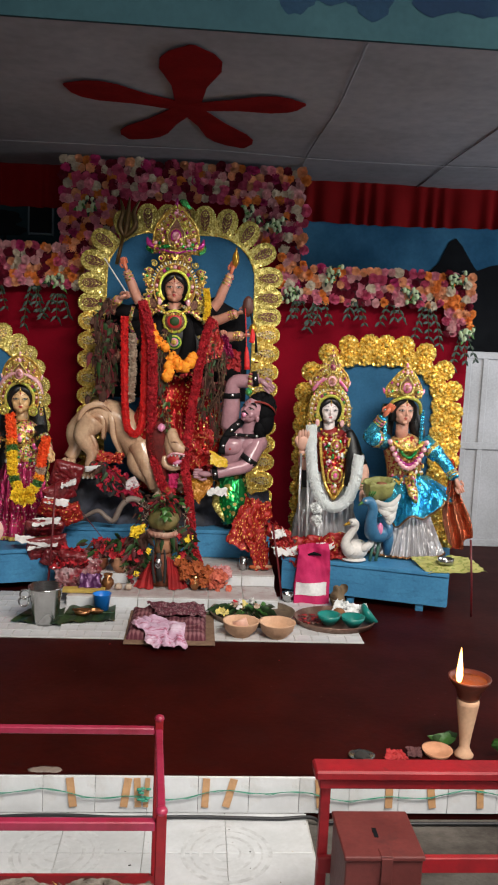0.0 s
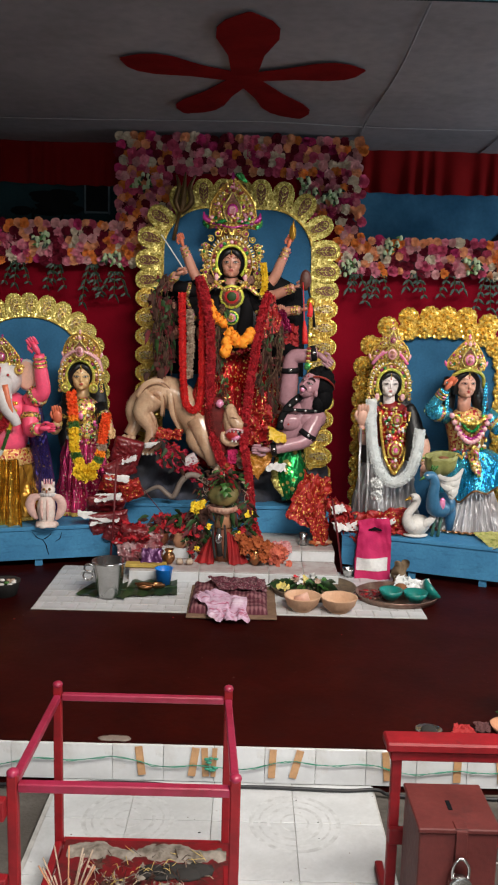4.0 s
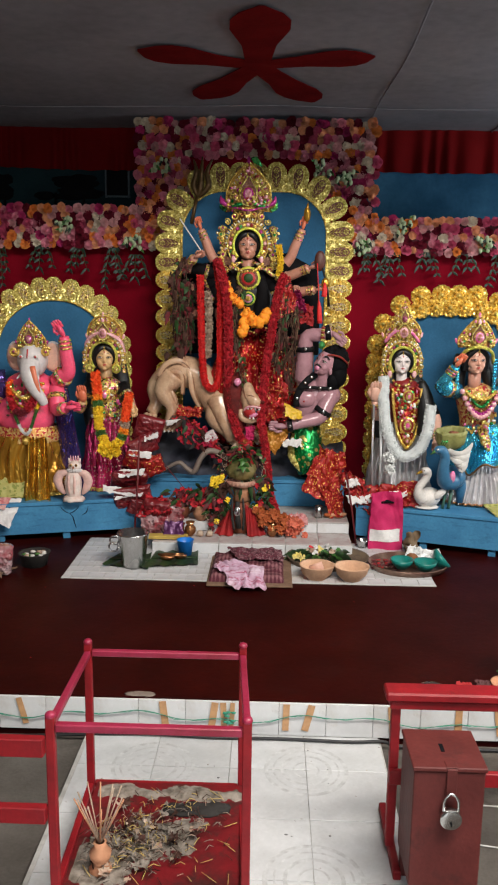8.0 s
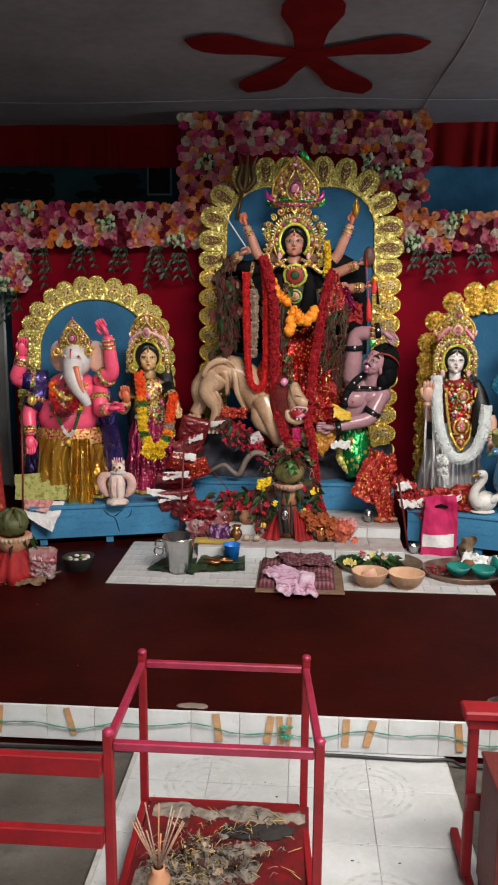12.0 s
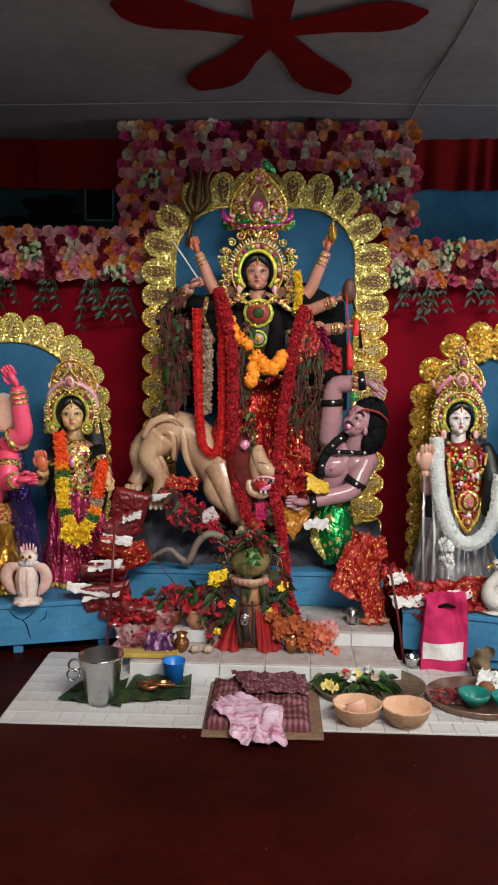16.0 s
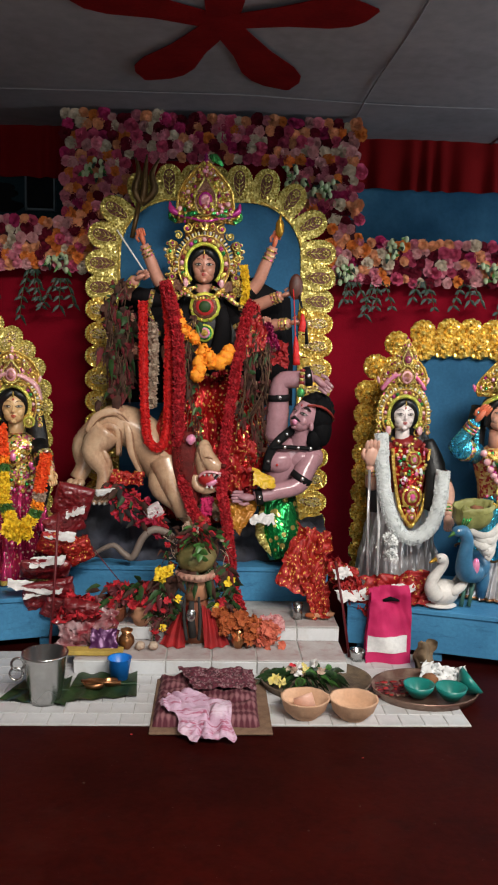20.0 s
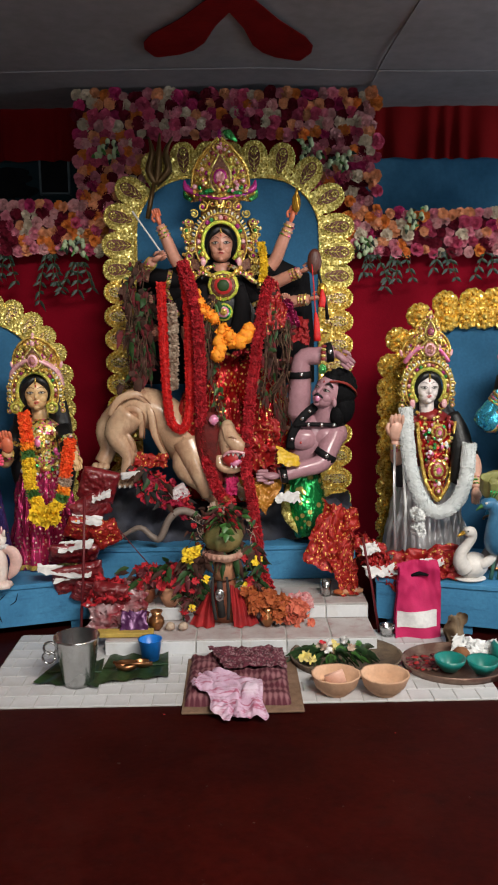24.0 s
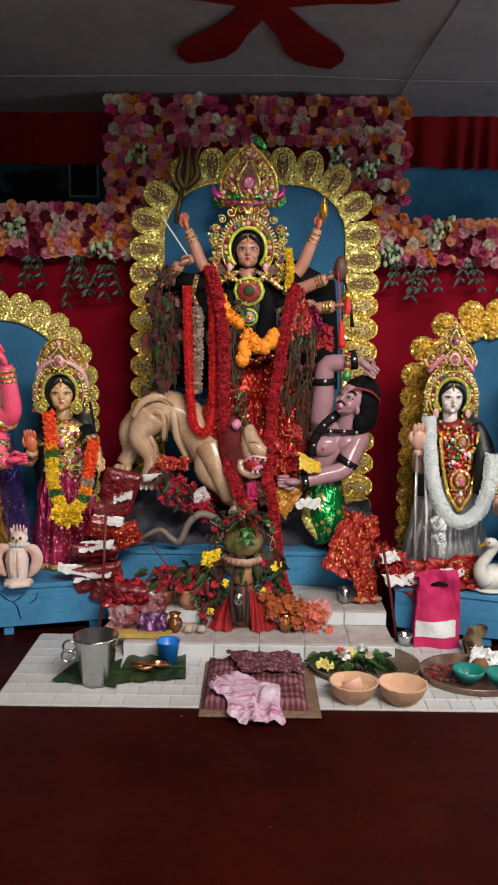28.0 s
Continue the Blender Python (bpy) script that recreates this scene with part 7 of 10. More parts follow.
# ---------- flower border ----------
FLOWERS = [mat("flower_" + n, c, 0.9, spec=0.12, vary=0.25, scale=30, bump=0.2, bscale=80, island=0.25) for n, c in (
    ("cream", (0.62, 0.52, 0.4)), ("peach", (0.72, 0.31, 0.16)), ("rose", (0.5, 0.075, 0.15)), ("pale_pink", (0.64, 0.21, 0.28)),
    ("maroon", (0.13, 0.008, 0.02)), ("orange", (0.72, 0.22, 0.05)), ("magenta", (0.45, 0.035, 0.14)), ("blush", (0.62, 0.31, 0.32)))]


rb = random.Random(19)


def blossom(m):
    """A silk flower of three whorls of rounded petals facing -y."""
    s = Shape()
    for row, (k, r, y, tilt) in enumerate(((8, 0.047, 0.0, 0.3), (7, 0.038, -0.014, 0.6), (6, 0.027, -0.026, 0.75), (5, 0.015, -0.035, 0.6))):
        for i in range(k):
            a = 2 * math.pi * (i + 0.5 * row) / k
            R = Matrix.Rotation(-a, 3, "Y")
            vs = []
            g, f = rb.uniform(0.82, 1.12), rb.uniform(-0.25, 0.25)
            for u, w in ((0.1, 0.12), (0.6, 0.5), (0.9, 0.5), (1.05, 0.26)):
                for e in (-1, 0, 1):
                    t = tilt + f
                    vs.append(R @ Vector((u * g * r * math.cos(t * u), y - u * g * r * math.sin(t * u) + rb.uniform(-0.006, 0.006) * u + 0.005 * abs(e), e * w * r * 1.2)))
            s.add(vs, [(i_ * 3 + j, i_ * 3 + j + 1, i_ * 3 + j + 4, i_ * 3 + j + 3) for i_ in range(3) for j in range(2)], m, True)
    return s


BLOOMS = [blossom(m) for m in FLOWERS]
BLOOM_MESH = [b.mesh("flower") for b in BLOOMS]
AREAS = ((-1.17, 0.74, 2.93, 3.22), (-1.17, -0.72, 2.22, 2.93), (0.3, 0.75, 2.62, 2.93), (0.56, 0.75, 2.2, 2.62), (-2.64, -1.17, 2.22, 2.55), (-2.64, -2.42, 1.86, 2.22), (0.75, 2.165, 2.19, 2.48), (1.94, 2.165, 1.96, 2.19))
board = mat("dark_board", (0.1, 0.015, 0.025), 0.9, scale=8)
border = thing("flower_border", pose(0, 0, 0), "stepped border of pink, peach, cream and maroon silk flowers", "flower border")
s = Shape()
for x0, x1, z0, z1 in AREAS:
    s.box(((x0 + x1) / 2, 6.36, (z0 + z1) / 2), (x1 - x0 - 0.03, 0.03, z1 - z0 - 0.03), board)
s.make("backing_board", border, "dark board behind the flowers")
spots, rr = [], random.Random(11)
for x0, x1, z0, z1 in AREAS:
    nx, nz = max(2, round((x1 - x0) / 0.058)), max(2, round((z1 - z0) / 0.054))
    for i in range(nx):
        for j in range(nz):
            spots.append((x0 + (i + 0.5 + 0.5 * (j % 2 - 0.5) + rr.uniform(-0.25, 0.25)) * (x1 - x0) / nx, z0 + (j + 0.5 + rr.uniform(-0.25, 0.25)) * (z1 - z0) / nz))
rest, count = Shape(), 0
for x, z in spots:
    near = -1.2 < x < 0.8 or (z < 2.5 and 0.6 < x < 1.7)
    drift = noise.noise(Vector((x * 2.2, 3.1, z * 2.2)))
    pick = rr.choices(range(8), (11, 15, 13, 16, 15, 9 + 7 * (drift > 0.15), 7, 9))[0]
    k = rr.uniform(0.68, 1.0)
    m = Matrix.LocRotScale((x, 6.33 - rr.uniform(0, 0.03), z), Euler((rr.uniform(-0.5, 0.5), rr.uniform(0, 6.28), rr.uniform(-0.5, 0.5))), (k, k, k))
    if near and count < 300:
        count += 1
        ob = new("flower", BLOOM_MESH[pick])
        ob.parent, ob.matrix_basis = border, m
    else:
        b = BLOOMS[pick]
        rest.add([m @ Vector(v) for v in b.v], b.f, FLOWERS[pick])
tagged(rest.make("flower_mass", border), kind="stuff")
pale_bud = mat("pale_green_bud", (0.45, 0.55, 0.33), 0.6, scale=30)
for x, z in ((0.33, 2.86), (0.5, 2.78), (-0.98, 2.86), (-1.2, 2.27), (-2.38, 2.5), (-1.75, 2.4), (-2.6, 1.9), (0.66, 2.24), (1.0, 2.42), (1.62, 2.28), (2.0, 2.46), (2.1, 2.0)):
    s = Shape()
    for k in range(12):
        p = Vector((x + rr.uniform(-0.07, 0.07), 6.26 + rr.uniform(-0.02, 0.02), z + rr.uniform(-0.06, 0.06)))
        s.ball(p, (0.016, 0.016, 0.022), pale_bud, 8, 6)
        add_leaf(s, p, (rr.uniform(-1, 1), -0.4, rr.uniform(-1, 0.6)), 0.05, 0.025, leaf_plastic if k % 3 else leaf_green)
    s.make("bud_spray", border, "spray of pale green buds")


def vine(x, z, drop, spread):
    s = Shape()
    for k in range(3):
        dx = (k - 1) * spread * 1.1 + rr.uniform(-spread, spread) * 0.4
        line = spline(((x + dx * 0.3, 6.3, z + 0.02), (x + dx * 0.8, 6.27, z - drop * 0.5), (x + dx, 6.26, z - drop * rr.uniform(0.5, 1.1))), 0.06)
        s.tube([p for p, d in line], 0.0025, leaf_dark, 4)
        for p, d in line:
            for e in (-1, 1):
                add_leaf(s, p, (e * 0.8, -0.3, -0.7 + rr.uniform(-0.3, 0.4)), 0.05 * rr.uniform(0.7, 1.3), 0.024, leaf_plastic, rr.uniform(-0.1, 0.5))
    s.make("hanging_vine", label="drooping plastic leaf vine with pale-edged dark leaves", category="vine", group="hanging vines")


for x, z, d in ((-2.3, 2.2, 0.26), (-1.95, 2.22, 0.2), (-1.65, 2.2, 0.24), (-1.36, 2.2, 0.3), (-2.55, 1.84, 0.24), (-1.18, 2.15, 0.2), (0.72, 2.18, 0.2), (0.9, 2.2, 0.26), (1.2, 2.2, 0.2), (1.5, 2.2, 0.18), (1.78, 2.18, 0.3), (2.1, 1.94, 0.26)):
    vine(x, z, d, 0.08)

# ---------- cloths laid about ----------
def crumple(u, v, k, amp):
    """Folds: ridges at two scales, so that the cloth looks bunched."""
    a = noise.noise(Vector((u * 3.7 + k, v * 3.9, k * 1.7)))
    b = noise.noise(Vector((u * 8.3, v * 7.7 + k, k)))
    d = noise.noise(Vector((u * 17 + k, v * 19, k)))
    return amp * (1.6 * abs(a) + 1.1 * abs(b) + 0.08 * d - 0.5)


def drape(name, a, b, c, d, m, label, amp=0.04, k=1.0, category="cloth", nu=34, nv=34):
    """A crumpled cloth between four corners: a, b above, c, d below."""
    a, b, c, d = (Vector(p) for p in (a, b, c, d))
    n = (b - a).cross(c - a).normalized()
    s = Shape()
    s.sheet(lambda u, v: (a * (1 - u) + b * u) * (1 - v) + (c * (1 - u) + d * u) * v + n * crumple(u, v, k, amp) + Vector((crumple(v, u, k + 9, amp * 0.7), 0, crumple(v, u, k + 5, amp * 0.7))), nu, nv, m)
    return s.make(name, label=label, category=category)


def packet(name, c, size, m, label, tilt=(0, 0, 0), k=1.0, category="packet"):
    """A puffed, wrinkled packet of folded cloth in clear wrapping."""
    R = Euler([radians(a) for a in tilt]).to_matrix()
    c = Vector(c)
    s = Shape()
    n = 34
    for e in (-1, 1):
        vs, fs = [], []
        for i in range(n + 1):
            for j in range(n + 1):
                u, v = 2 * i / n - 1, 2 * j / n - 1
                puff = 0.6 * (max(0.0, 1 - u ** 6) * max(0.0, 1 - v ** 6)) ** 0.5
                wr = 0.3 * noise.noise(Vector((u * 2.6 + k, v * 2.9, e + k))) - 0.4 * abs(noise.noise(Vector((u * 4 + v * 2 + k, v * 5, e * 2 + k)))) - 0.5 * abs(noise.noise(Vector((u * 7 - v * 5, v * 9 + k, k)))) - 0.3 * abs(noise.noise(Vector((u * 16 + v * 9, v * 14 - u * 7, k)))) + 0.4
                vs.append(c + R @ Vector((u * size[0] * (1 + 0.06 * noise.noise(Vector((v * 3, k, 1)))), e * size[2] * puff * (1 + wr), v * size[1] * (1 + 0.06 * noise.noise(Vector((u * 3, k, 5)))))))
        for i in range(n):
            for j in range(n):
                fs.append((i * (n + 1) + j, (i + 1) * (n + 1) + j, (i + 1) * (n + 1) + j + 1, i * (n + 1) + j + 1))
        s.add(vs, fs, m)
    return s.make(name, label=label, category=category)


mat_wine = mat("wine_petal", (0.12, 0.012, 0.018), 0.7, scale=30)
red_net = jewel("red_net_cloth", ((0.7, (0.36, 0.012, 0.012)), (0.06, (0.6, 0.34, 0.08)), (0.24, (0.26, 0.008, 0.01))), 110, 0.5, 0.15, 0.12)
red_gold = jewel("red_gold_cloth", ((0.64, (0.36, 0.016, 0.01)), (0.07, (0.75, 0.42, 0.09)), (0.29, (0.25, 0.01, 0.009))), 150, 0.5, 0.3, 0.12, (1, 1, 0.6))
bag_pink = mat("bag_pink", (0.55, 0.012, 0.11), 0.75, scale=9, vary=0.15, bump=0.3, bscale=300)
red_cloth = mat("red_cloth", (0.36, 0.012, 0.014), 0.7, scale=12, bump=0.3)
wrap_clear = mat("plastic_wrap", (0.24, 0.03, 0.04), 0.16, scale=11, second=(0.42, 0.3, 0.31), bump=0.4, bscale=30, coat=0.5)
paper_white = mat("paper_white", (0.75, 0.74, 0.72), 0.6, scale=9, second=(0.6, 0.58, 0.58))
drape("votive_cloth", (0.01, 5.53, 2.0), (0.06, 5.53, 1.99), (-0.08, 5.48, 1.66), (0.13, 5.5, 1.76), red_net, "red net cloth hanging from the idol's shoulder", 0.03, 21.3)
drape("votive_cloth", (0.08, 5.54, 1.9), (0.14, 5.55, 1.89), (0.12, 5.51, 1.73), (0.2, 5.53, 1.74), fuchsia, "fuchsia foil cloth across the idol's arms", 0.025, 22.7, "cloth", 22, 22)
drape("votive_cloth", (0.13, 5.57, 1.84), (0.24, 5.57, 1.76), (0.14, 5.54, 1.66), (0.24, 5.55, 1.64), red_cloth, "plain red cloth behind the warrior's arm", 0.03, 23.9, "cloth", 22, 22)
drape("votive_cloth", (-0.36, 5.56, 1.5), (-0.28, 5.56, 1.5), (-0.38, 5.53, 1.26), (-0.27, 5.52, 1.24), sequin_red, "red sequinned cloth beside the garland", 0.03, 24.5, "cloth", 22, 22)
drape("votive_cloth", (-0.05, 5.5, 1.25), (0.04, 5.5, 1.22), (-0.03, 5.42, 1.03), (0.1, 5.42, 1.0), sequin_red, "red sequinned cloth over the warrior's side", 0.04, 25.2, "cloth", 24, 24)
drape("votive_cloth", (-0.24, 5.37, 0.92), (-0.17, 5.37, 0.92), (-0.235, 5.34, 0.82), (-0.18, 5.34, 0.83), bag_pink, "magenta cloth under the lion's jaw", 0.02, 26.1, "cloth", 18, 18)
drape("votive_cloth", (-0.74, 5.5, 1.04), (-0.56, 5.5, 1.03), (-0.76, 5.44, 0.97), (-0.58, 5.44, 0.97), red_gold, "red and gold cloth folded between the lion's legs", 0.03, 27.4, "cloth", 22, 18)
drape("votive_cloth", (0.3, 5.26, 0.8), (0.49, 5.28, 0.74), (0.16, 5.16, 0.5), (0.43, 5.14, 0.38), red_gold, "red votive cloth with gold flecks over the plinth", 0.035, 1.3)
drape("votive_cloth", (0.3, 5.16, 0.5), (0.47, 5.18, 0.5), (0.38, 5.1, 0.32), (0.46, 5.1, 0.33), red_gold, "gold-bordered red cloth end hanging to the step", 0.025, 2.3)
drape("votive_cloth", (0.48, 5.2, 0.64), (0.58, 5.12, 0.6), (0.54, 5.06, 0.44), (0.66, 5.0, 0.36), red_net, "dark red cloth corner hanging between the plinths", 0.03, 2.9)
drape("votive_cloth", (-0.18, 5.38, 0.92), (0.1, 5.4, 0.9), (-0.1, 5.34, 0.78), (-0.02, 5.32, 0.72), mat("mustard_cloth", (0.46, 0.2, 0.015), 0.3, 0.2, scale=9, second=(0.3, 0.11, 0.01)), "mustard satin cloth triangle at the lion's paws", 0.016, 3.1)
drape("votive_cloth", (0.04, 5.34, 1.1), (0.17, 5.34, 1.04), (0.05, 5.3, 1.0), (0.16, 5.3, 0.98), mat("yellow_satin", (0.75, 0.5, 0.03), 0.4, scale=9, second=(0.55, 0.33, 0.02)), "small yellow cloth on the warrior's arm", 0.018, 3.7, "cloth", 14, 12)
drape("votive_cloth", (-0.12, 5.42, 1.22), (0.04, 5.44, 1.2), (-0.1, 5.36, 0.96), (0.08, 5.36, 0.98), red_net, "red and gold cloth bundled by the lion's head", 0.06, 4.4)
wrap_dark = mat("maroon_wrap", (0.15, 0.006, 0.01), 0.34, scale=18, second=(0.25, 0.045, 0.05), bump=0.5, bscale=45, coat=0.25, spread=(0.5, 0.72))
scuffs(wrap_dark, (0.5, 0.28, 0.08), 60, 0.64, 0.7, 0.7, (1, 1, 1), 3)
packet("wrapped_cloth", (-0.93, 5.3, 0.9), (0.1, 0.1, 0.05), wrap_dark, "plastic-wrapped dark red cloth beside the lion's paw", (20, 15, 10), 1.1)
packet("wrapped_cloth", (-0.97, 5.26, 0.78), (0.1, 0.08, 0.05), wrap_dark, "plastic-wrapped maroon cloth on the heap", (25, -25, 14), 2.2)
packet("wrapped_cloth", (-1.0, 5.22, 0.68), (0.1, 0.07, 0.05), red_net, "red cloth packet with gold thread on the heap", (35, 14, 22), 3.3)
packet("wrapped_cloth", (-0.89, 5.24, 0.64), (0.075, 0.075, 0.05), red_gold, "small gold-threaded red cloth packet", (20, -20, 16), 4.7)
packet("wrapped_cloth", (-1.05, 5.16, 0.56), (0.13, 0.07, 0.045), wrap_dark, "plastic-wrapped red cloth on the blue plinth", (45, 4, 15), 5.4)
packet("wrapped_cloth", (-1.02, 5.1, 0.44), (0.13, 0.09, 0.045), wrap_dark, "plastic-wrapped red cloth slipping off the plinth", (22, -6, 16), 6.6)
packet("wrapped_cloth", (-0.97, 5.08, 0.37), (0.08, 0.06, 0.035), wrap_dark, "small wrapped maroon cloth at the plinth's corner", (15, 20, 10), 7.3)
for k, (x, y, z, w, tilt) in enumerate(((-1.03, 5.13, 0.615, 0.09, 4), (-1.1, 5.07, 0.5, 0.12, -8), (-1.04, 5.08, 0.475, 0.1, 6), (-0.98, 5.2, 0.735, 0.08, -10), (-0.9, 5.24, 0.86, 0.05, 12))):
    dz = math.tan(radians(tilt)) * w
    drape("paper_sheet", (x - w, y, z + 0.014 - dz), (x + w, y + 0.04, z + 0.014 + dz), (x - w * 0.9, y - 0.07, z - 0.016 - dz), (x + w * 0.95, y - 0.05, z - 0.014 + dz), paper_white, "folded white paper between the cloth packets", 0.014, 7 + k, "paper", 14, 10)
packet("paper_packet", (-0.77, 5.42, 0.93), (0.055, 0.02, 0.02), paper_white, "smooth white paper packet under the lion's paw", (10, -6, 4), 9.1, "paper")
packet("paper_packet", (-0.5, 5.4, 0.83), (0.05, 0.04, 0.035), scuffs(mat("net_paper", (0.66, 0.6, 0.6), 0.6, scale=20, second=(0.5, 0.4, 0.42)), (0.4, 0.05, 0.08), 40, 0.55, 0.62, 0.7), "white net bundle with red print below the lion", (15, -30, 8), 9.7, "bundle")
drape("votive_cloth", (0.44, 5.2, 0.64), (0.62, 5.12, 0.52), (0.48, 5.1, 0.5), (0.64, 5.0, 0.42), red_net, "red cloth bridging the two blue plinths", 0.05, 9.2)
drape("votive_cloth", (0.62, 5.14, 0.54), (0.98, 5.06, 0.6), (0.66, 4.98, 0.42), (1.0, 4.96, 0.45), red_net, "red votive cloth heaped below the white garland", 0.05, 9.9)
for k, (x, y, z, w) in enumerate(((0.58, 5.06, 0.47, 0.1), (0.83, 5.03, 0.52, 0.06), (0.52, 5.12, 0.57, 0.05), (0.1, 5.36, 0.8, 0.07))):
    drape("paper_packet", (x - w, y, z + 0.02), (x + w, y + 0.02, z + 0.03), (x - w * 0.8, y - 0.06, z - 0.02), (x + w, y - 0.05, z - 0.01), paper_white, "crumpled white paper packet among the cloths", 0.02, 11 + k, "paper", 12, 10)
yellow_print = jewel("printed_yellow", ((0.74, (0.42, 0.4, 0.13)), (0.26, (0.24, 0.27, 0.06))), 60, 0.6, 0.0, 0.1)
drape("printed_cloth", (-2.14, 5.06, 0.61), (-1.76, 5.08, 0.62), (-2.1, 4.94, 0.462), (-1.76, 4.96, 0.455), yellow_print, "yellow-green printed cloth folded on the plinth", 0.008, 13.1)
drape("paper_sheet", (-2.04, 4.92, 0.462), (-1.76, 4.94, 0.456), (-1.98, 4.8, 0.38), (-1.8, 4.77, 0.29), paper_white, "white paper sheet hanging over the plinth edge", 0.008, 14.2, "paper")
drape("invitation_card", (-2.02, 4.895, 0.475), (-1.82, 4.91, 0.47), (-1.99, 4.835, 0.425), (-1.85, 4.835, 0.405), mat("pink_card", (0.5, 0.12, 0.13), 0.6, scale=30, second=(0.65, 0.42, 0.38)), "pink patterned paper lying on the sheet", 0.005, 14.9, "paper")
drape("printed_cloth", (1.4, 5.0, 0.47), (1.78, 4.92, 0.5), (1.46, 4.74, 0.43), (1.84, 4.72, 0.45), yellow_print, "yellow-green dotted cloth on the plinth edge", 0.012, 15.3)
s = Shape()
s.lathe([(0.0, 0), (0.05, 0.0), (0.055, 0.03), (0.05, 0.032), (0.046, 0.006)], (1.6, 4.84, 0.475), steel, 18)
s.make("steel_dish", label="small steel dish on the yellow cloth", category="dish")
s = Shape()
cotton_grey = mat("cotton_grey", (0.62, 0.6, 0.56), 0.8, scale=14, second=(0.48, 0.45, 0.42), bump=0.3)
bw = mat("lime_basket", (0.3, 0.3, 0.1), 0.55, scale=14, second=(0.2, 0.2, 0.06), bump=0.3)
s.lathe([(0.0, 0.0), (0.05, 0.0), (0.085, 0.03), (0.1, 0.075), (0.095, 0.12), (0.1, 0.135), (0.088, 0.125), (0.08, 0.08), (0.06, 0.04), (0.0, 0.025)], (1.16, 4.95, 0.865), bw, 48, 5, 0.07, 0.7, Matrix.Rotation(radians(14), 3, "X") @ Matrix.Rotation(radians(-8), 3, "Y"), wob=0.16)
s.tube([(1.08, 4.89, 0.985), (1.12, 4.87, 0.96), (1.2, 4.87, 0.965), (1.245, 4.9, 0.985)], [(0.012, 0.006), (0.02, 0.008), (0.018, 0.008), (0.01, 0.006)], bw, 10, steps=4)
s.ball((1.165, 4.93, 0.965), (0.035, 0.03, 0.02), mat("dried_fruit", (0.3, 0.12, 0.06), 0.7, scale=20), 10, 6, lump=0.3)
s.make("cloth_basket", label="crumpled lime cloth bag in the idol's arm", category="bag")
s = Shape()
for k in range(5):
    z, d = 0.862 - 0.027 * k, 0.012 * math.sin(k * 2.3)
    s.tube([(1.11 + 0.018 * k, 4.93, z + 0.02), (1.15 + 0.014 * k + d, 4.885 - 0.004 * k, z - 0.012), (1.21 + d, 4.87 - 0.004 * k, z - 0.02), (1.265 - 0.004 * k, 4.9, z + 0.01), (1.295 - 0.012 * k, 4.94, z + 0.04)], [(0.01, 0.01), (0.017, 0.008), (0.02, 0.009), (0.017, 0.008), (0.006, 0.006)], cotton_grey, 12, steps=5)
s.make("white_cloth", label="white cotton cloth folded under the lime bag", category="cloth")

# ---------- offerings in front of the central plinth ----------
marigold_dull_ = mat("marigold_withered", (0.34, 0.09, 0.02), 0.8, scale=50, second=(0.22, 0.05, 0.015), bump=0.5)
s = Shape()
GX, GY = -0.25, 5.02
deep_red = mat("deep_red_cloth", (0.36, 0.008, 0.01), 0.75, scale=12, second=(0.25, 0.006, 0.008), bump=0.4)
s.lathe([(0.0, 0), (0.09, 0.0), (0.085, 0.1), (0.06, 0.2), (0.05, 0.24)], (GX, GY + 0.02, 0.307 - 0.07), clay_dark, 24)
for e in (-1, 1):
    s.sheet(lambda u, v: (GX + e * (0.03 + 0.05 * u + (0.02 + 0.08 * u) * v), GY - 0.09 - 0.05 * v + 0.05 * u * u - 0.01 * math.sin(u * 15 + v * 4), 0.455 - 0.215 * v - 0.05 * u * (1 - v)), 26, 16, deep_red, 0.02)
s.make("cloth_skirted_stand", label="red cloth wrapped round the pot stand", category="stand")
s = Shape()
ritual_pot = thing("offering_pot", pose(0, 0, 0), "terracotta ritual pot holding a green coconut on its stand", "pot")
s.lathe([(0.0, 0), (0.06, 0.0), (0.05, 0.05), (0.068, 0.1), (0.065, 0.11), (0.04, 0.1)], (GX, GY, 0.46), clay, 22)
s.make("neck", ritual_pot)
s = Shape()
s.lathe([(0.04, 0), (0.1, 0.015), (0.105, 0.045), (0.09, 0.05), (0.06, 0.03)], (GX, GY, 0.555), (pale_rim := mat("rim_clay", (0.5, 0.33, 0.24), 0.8, scale=12, second=(0.4, 0.18, 0.13))), 24, 9, 0.03)
for k in range(13):
    a = math.pi * (1 + k / 12)
    s.ball((GX + 0.102 * math.cos(a), GY + 0.102 * math.sin(a), 0.59), (0.01, 0.006, 0.013), pale_rim, 8, 5)
s.make("rim", ritual_pot, "pale toothed clay rim")
s = Shape()
s.lathe([(0.04, 0), (0.085, 0.03), (0.1, 0.075), (0.085, 0.12), (0.04, 0.145), (0.0, 0.15)], (GX, GY, 0.6), mat("olive_clay", (0.2, 0.15, 0.05), 0.6, scale=12, second=(0.1, 0.1, 0.03), bump=0.4), 30, 6, 0.06, wob=0.1)
s.make("coconut", ritual_pot, "lumpy olive-green coconut")
s = Shape()
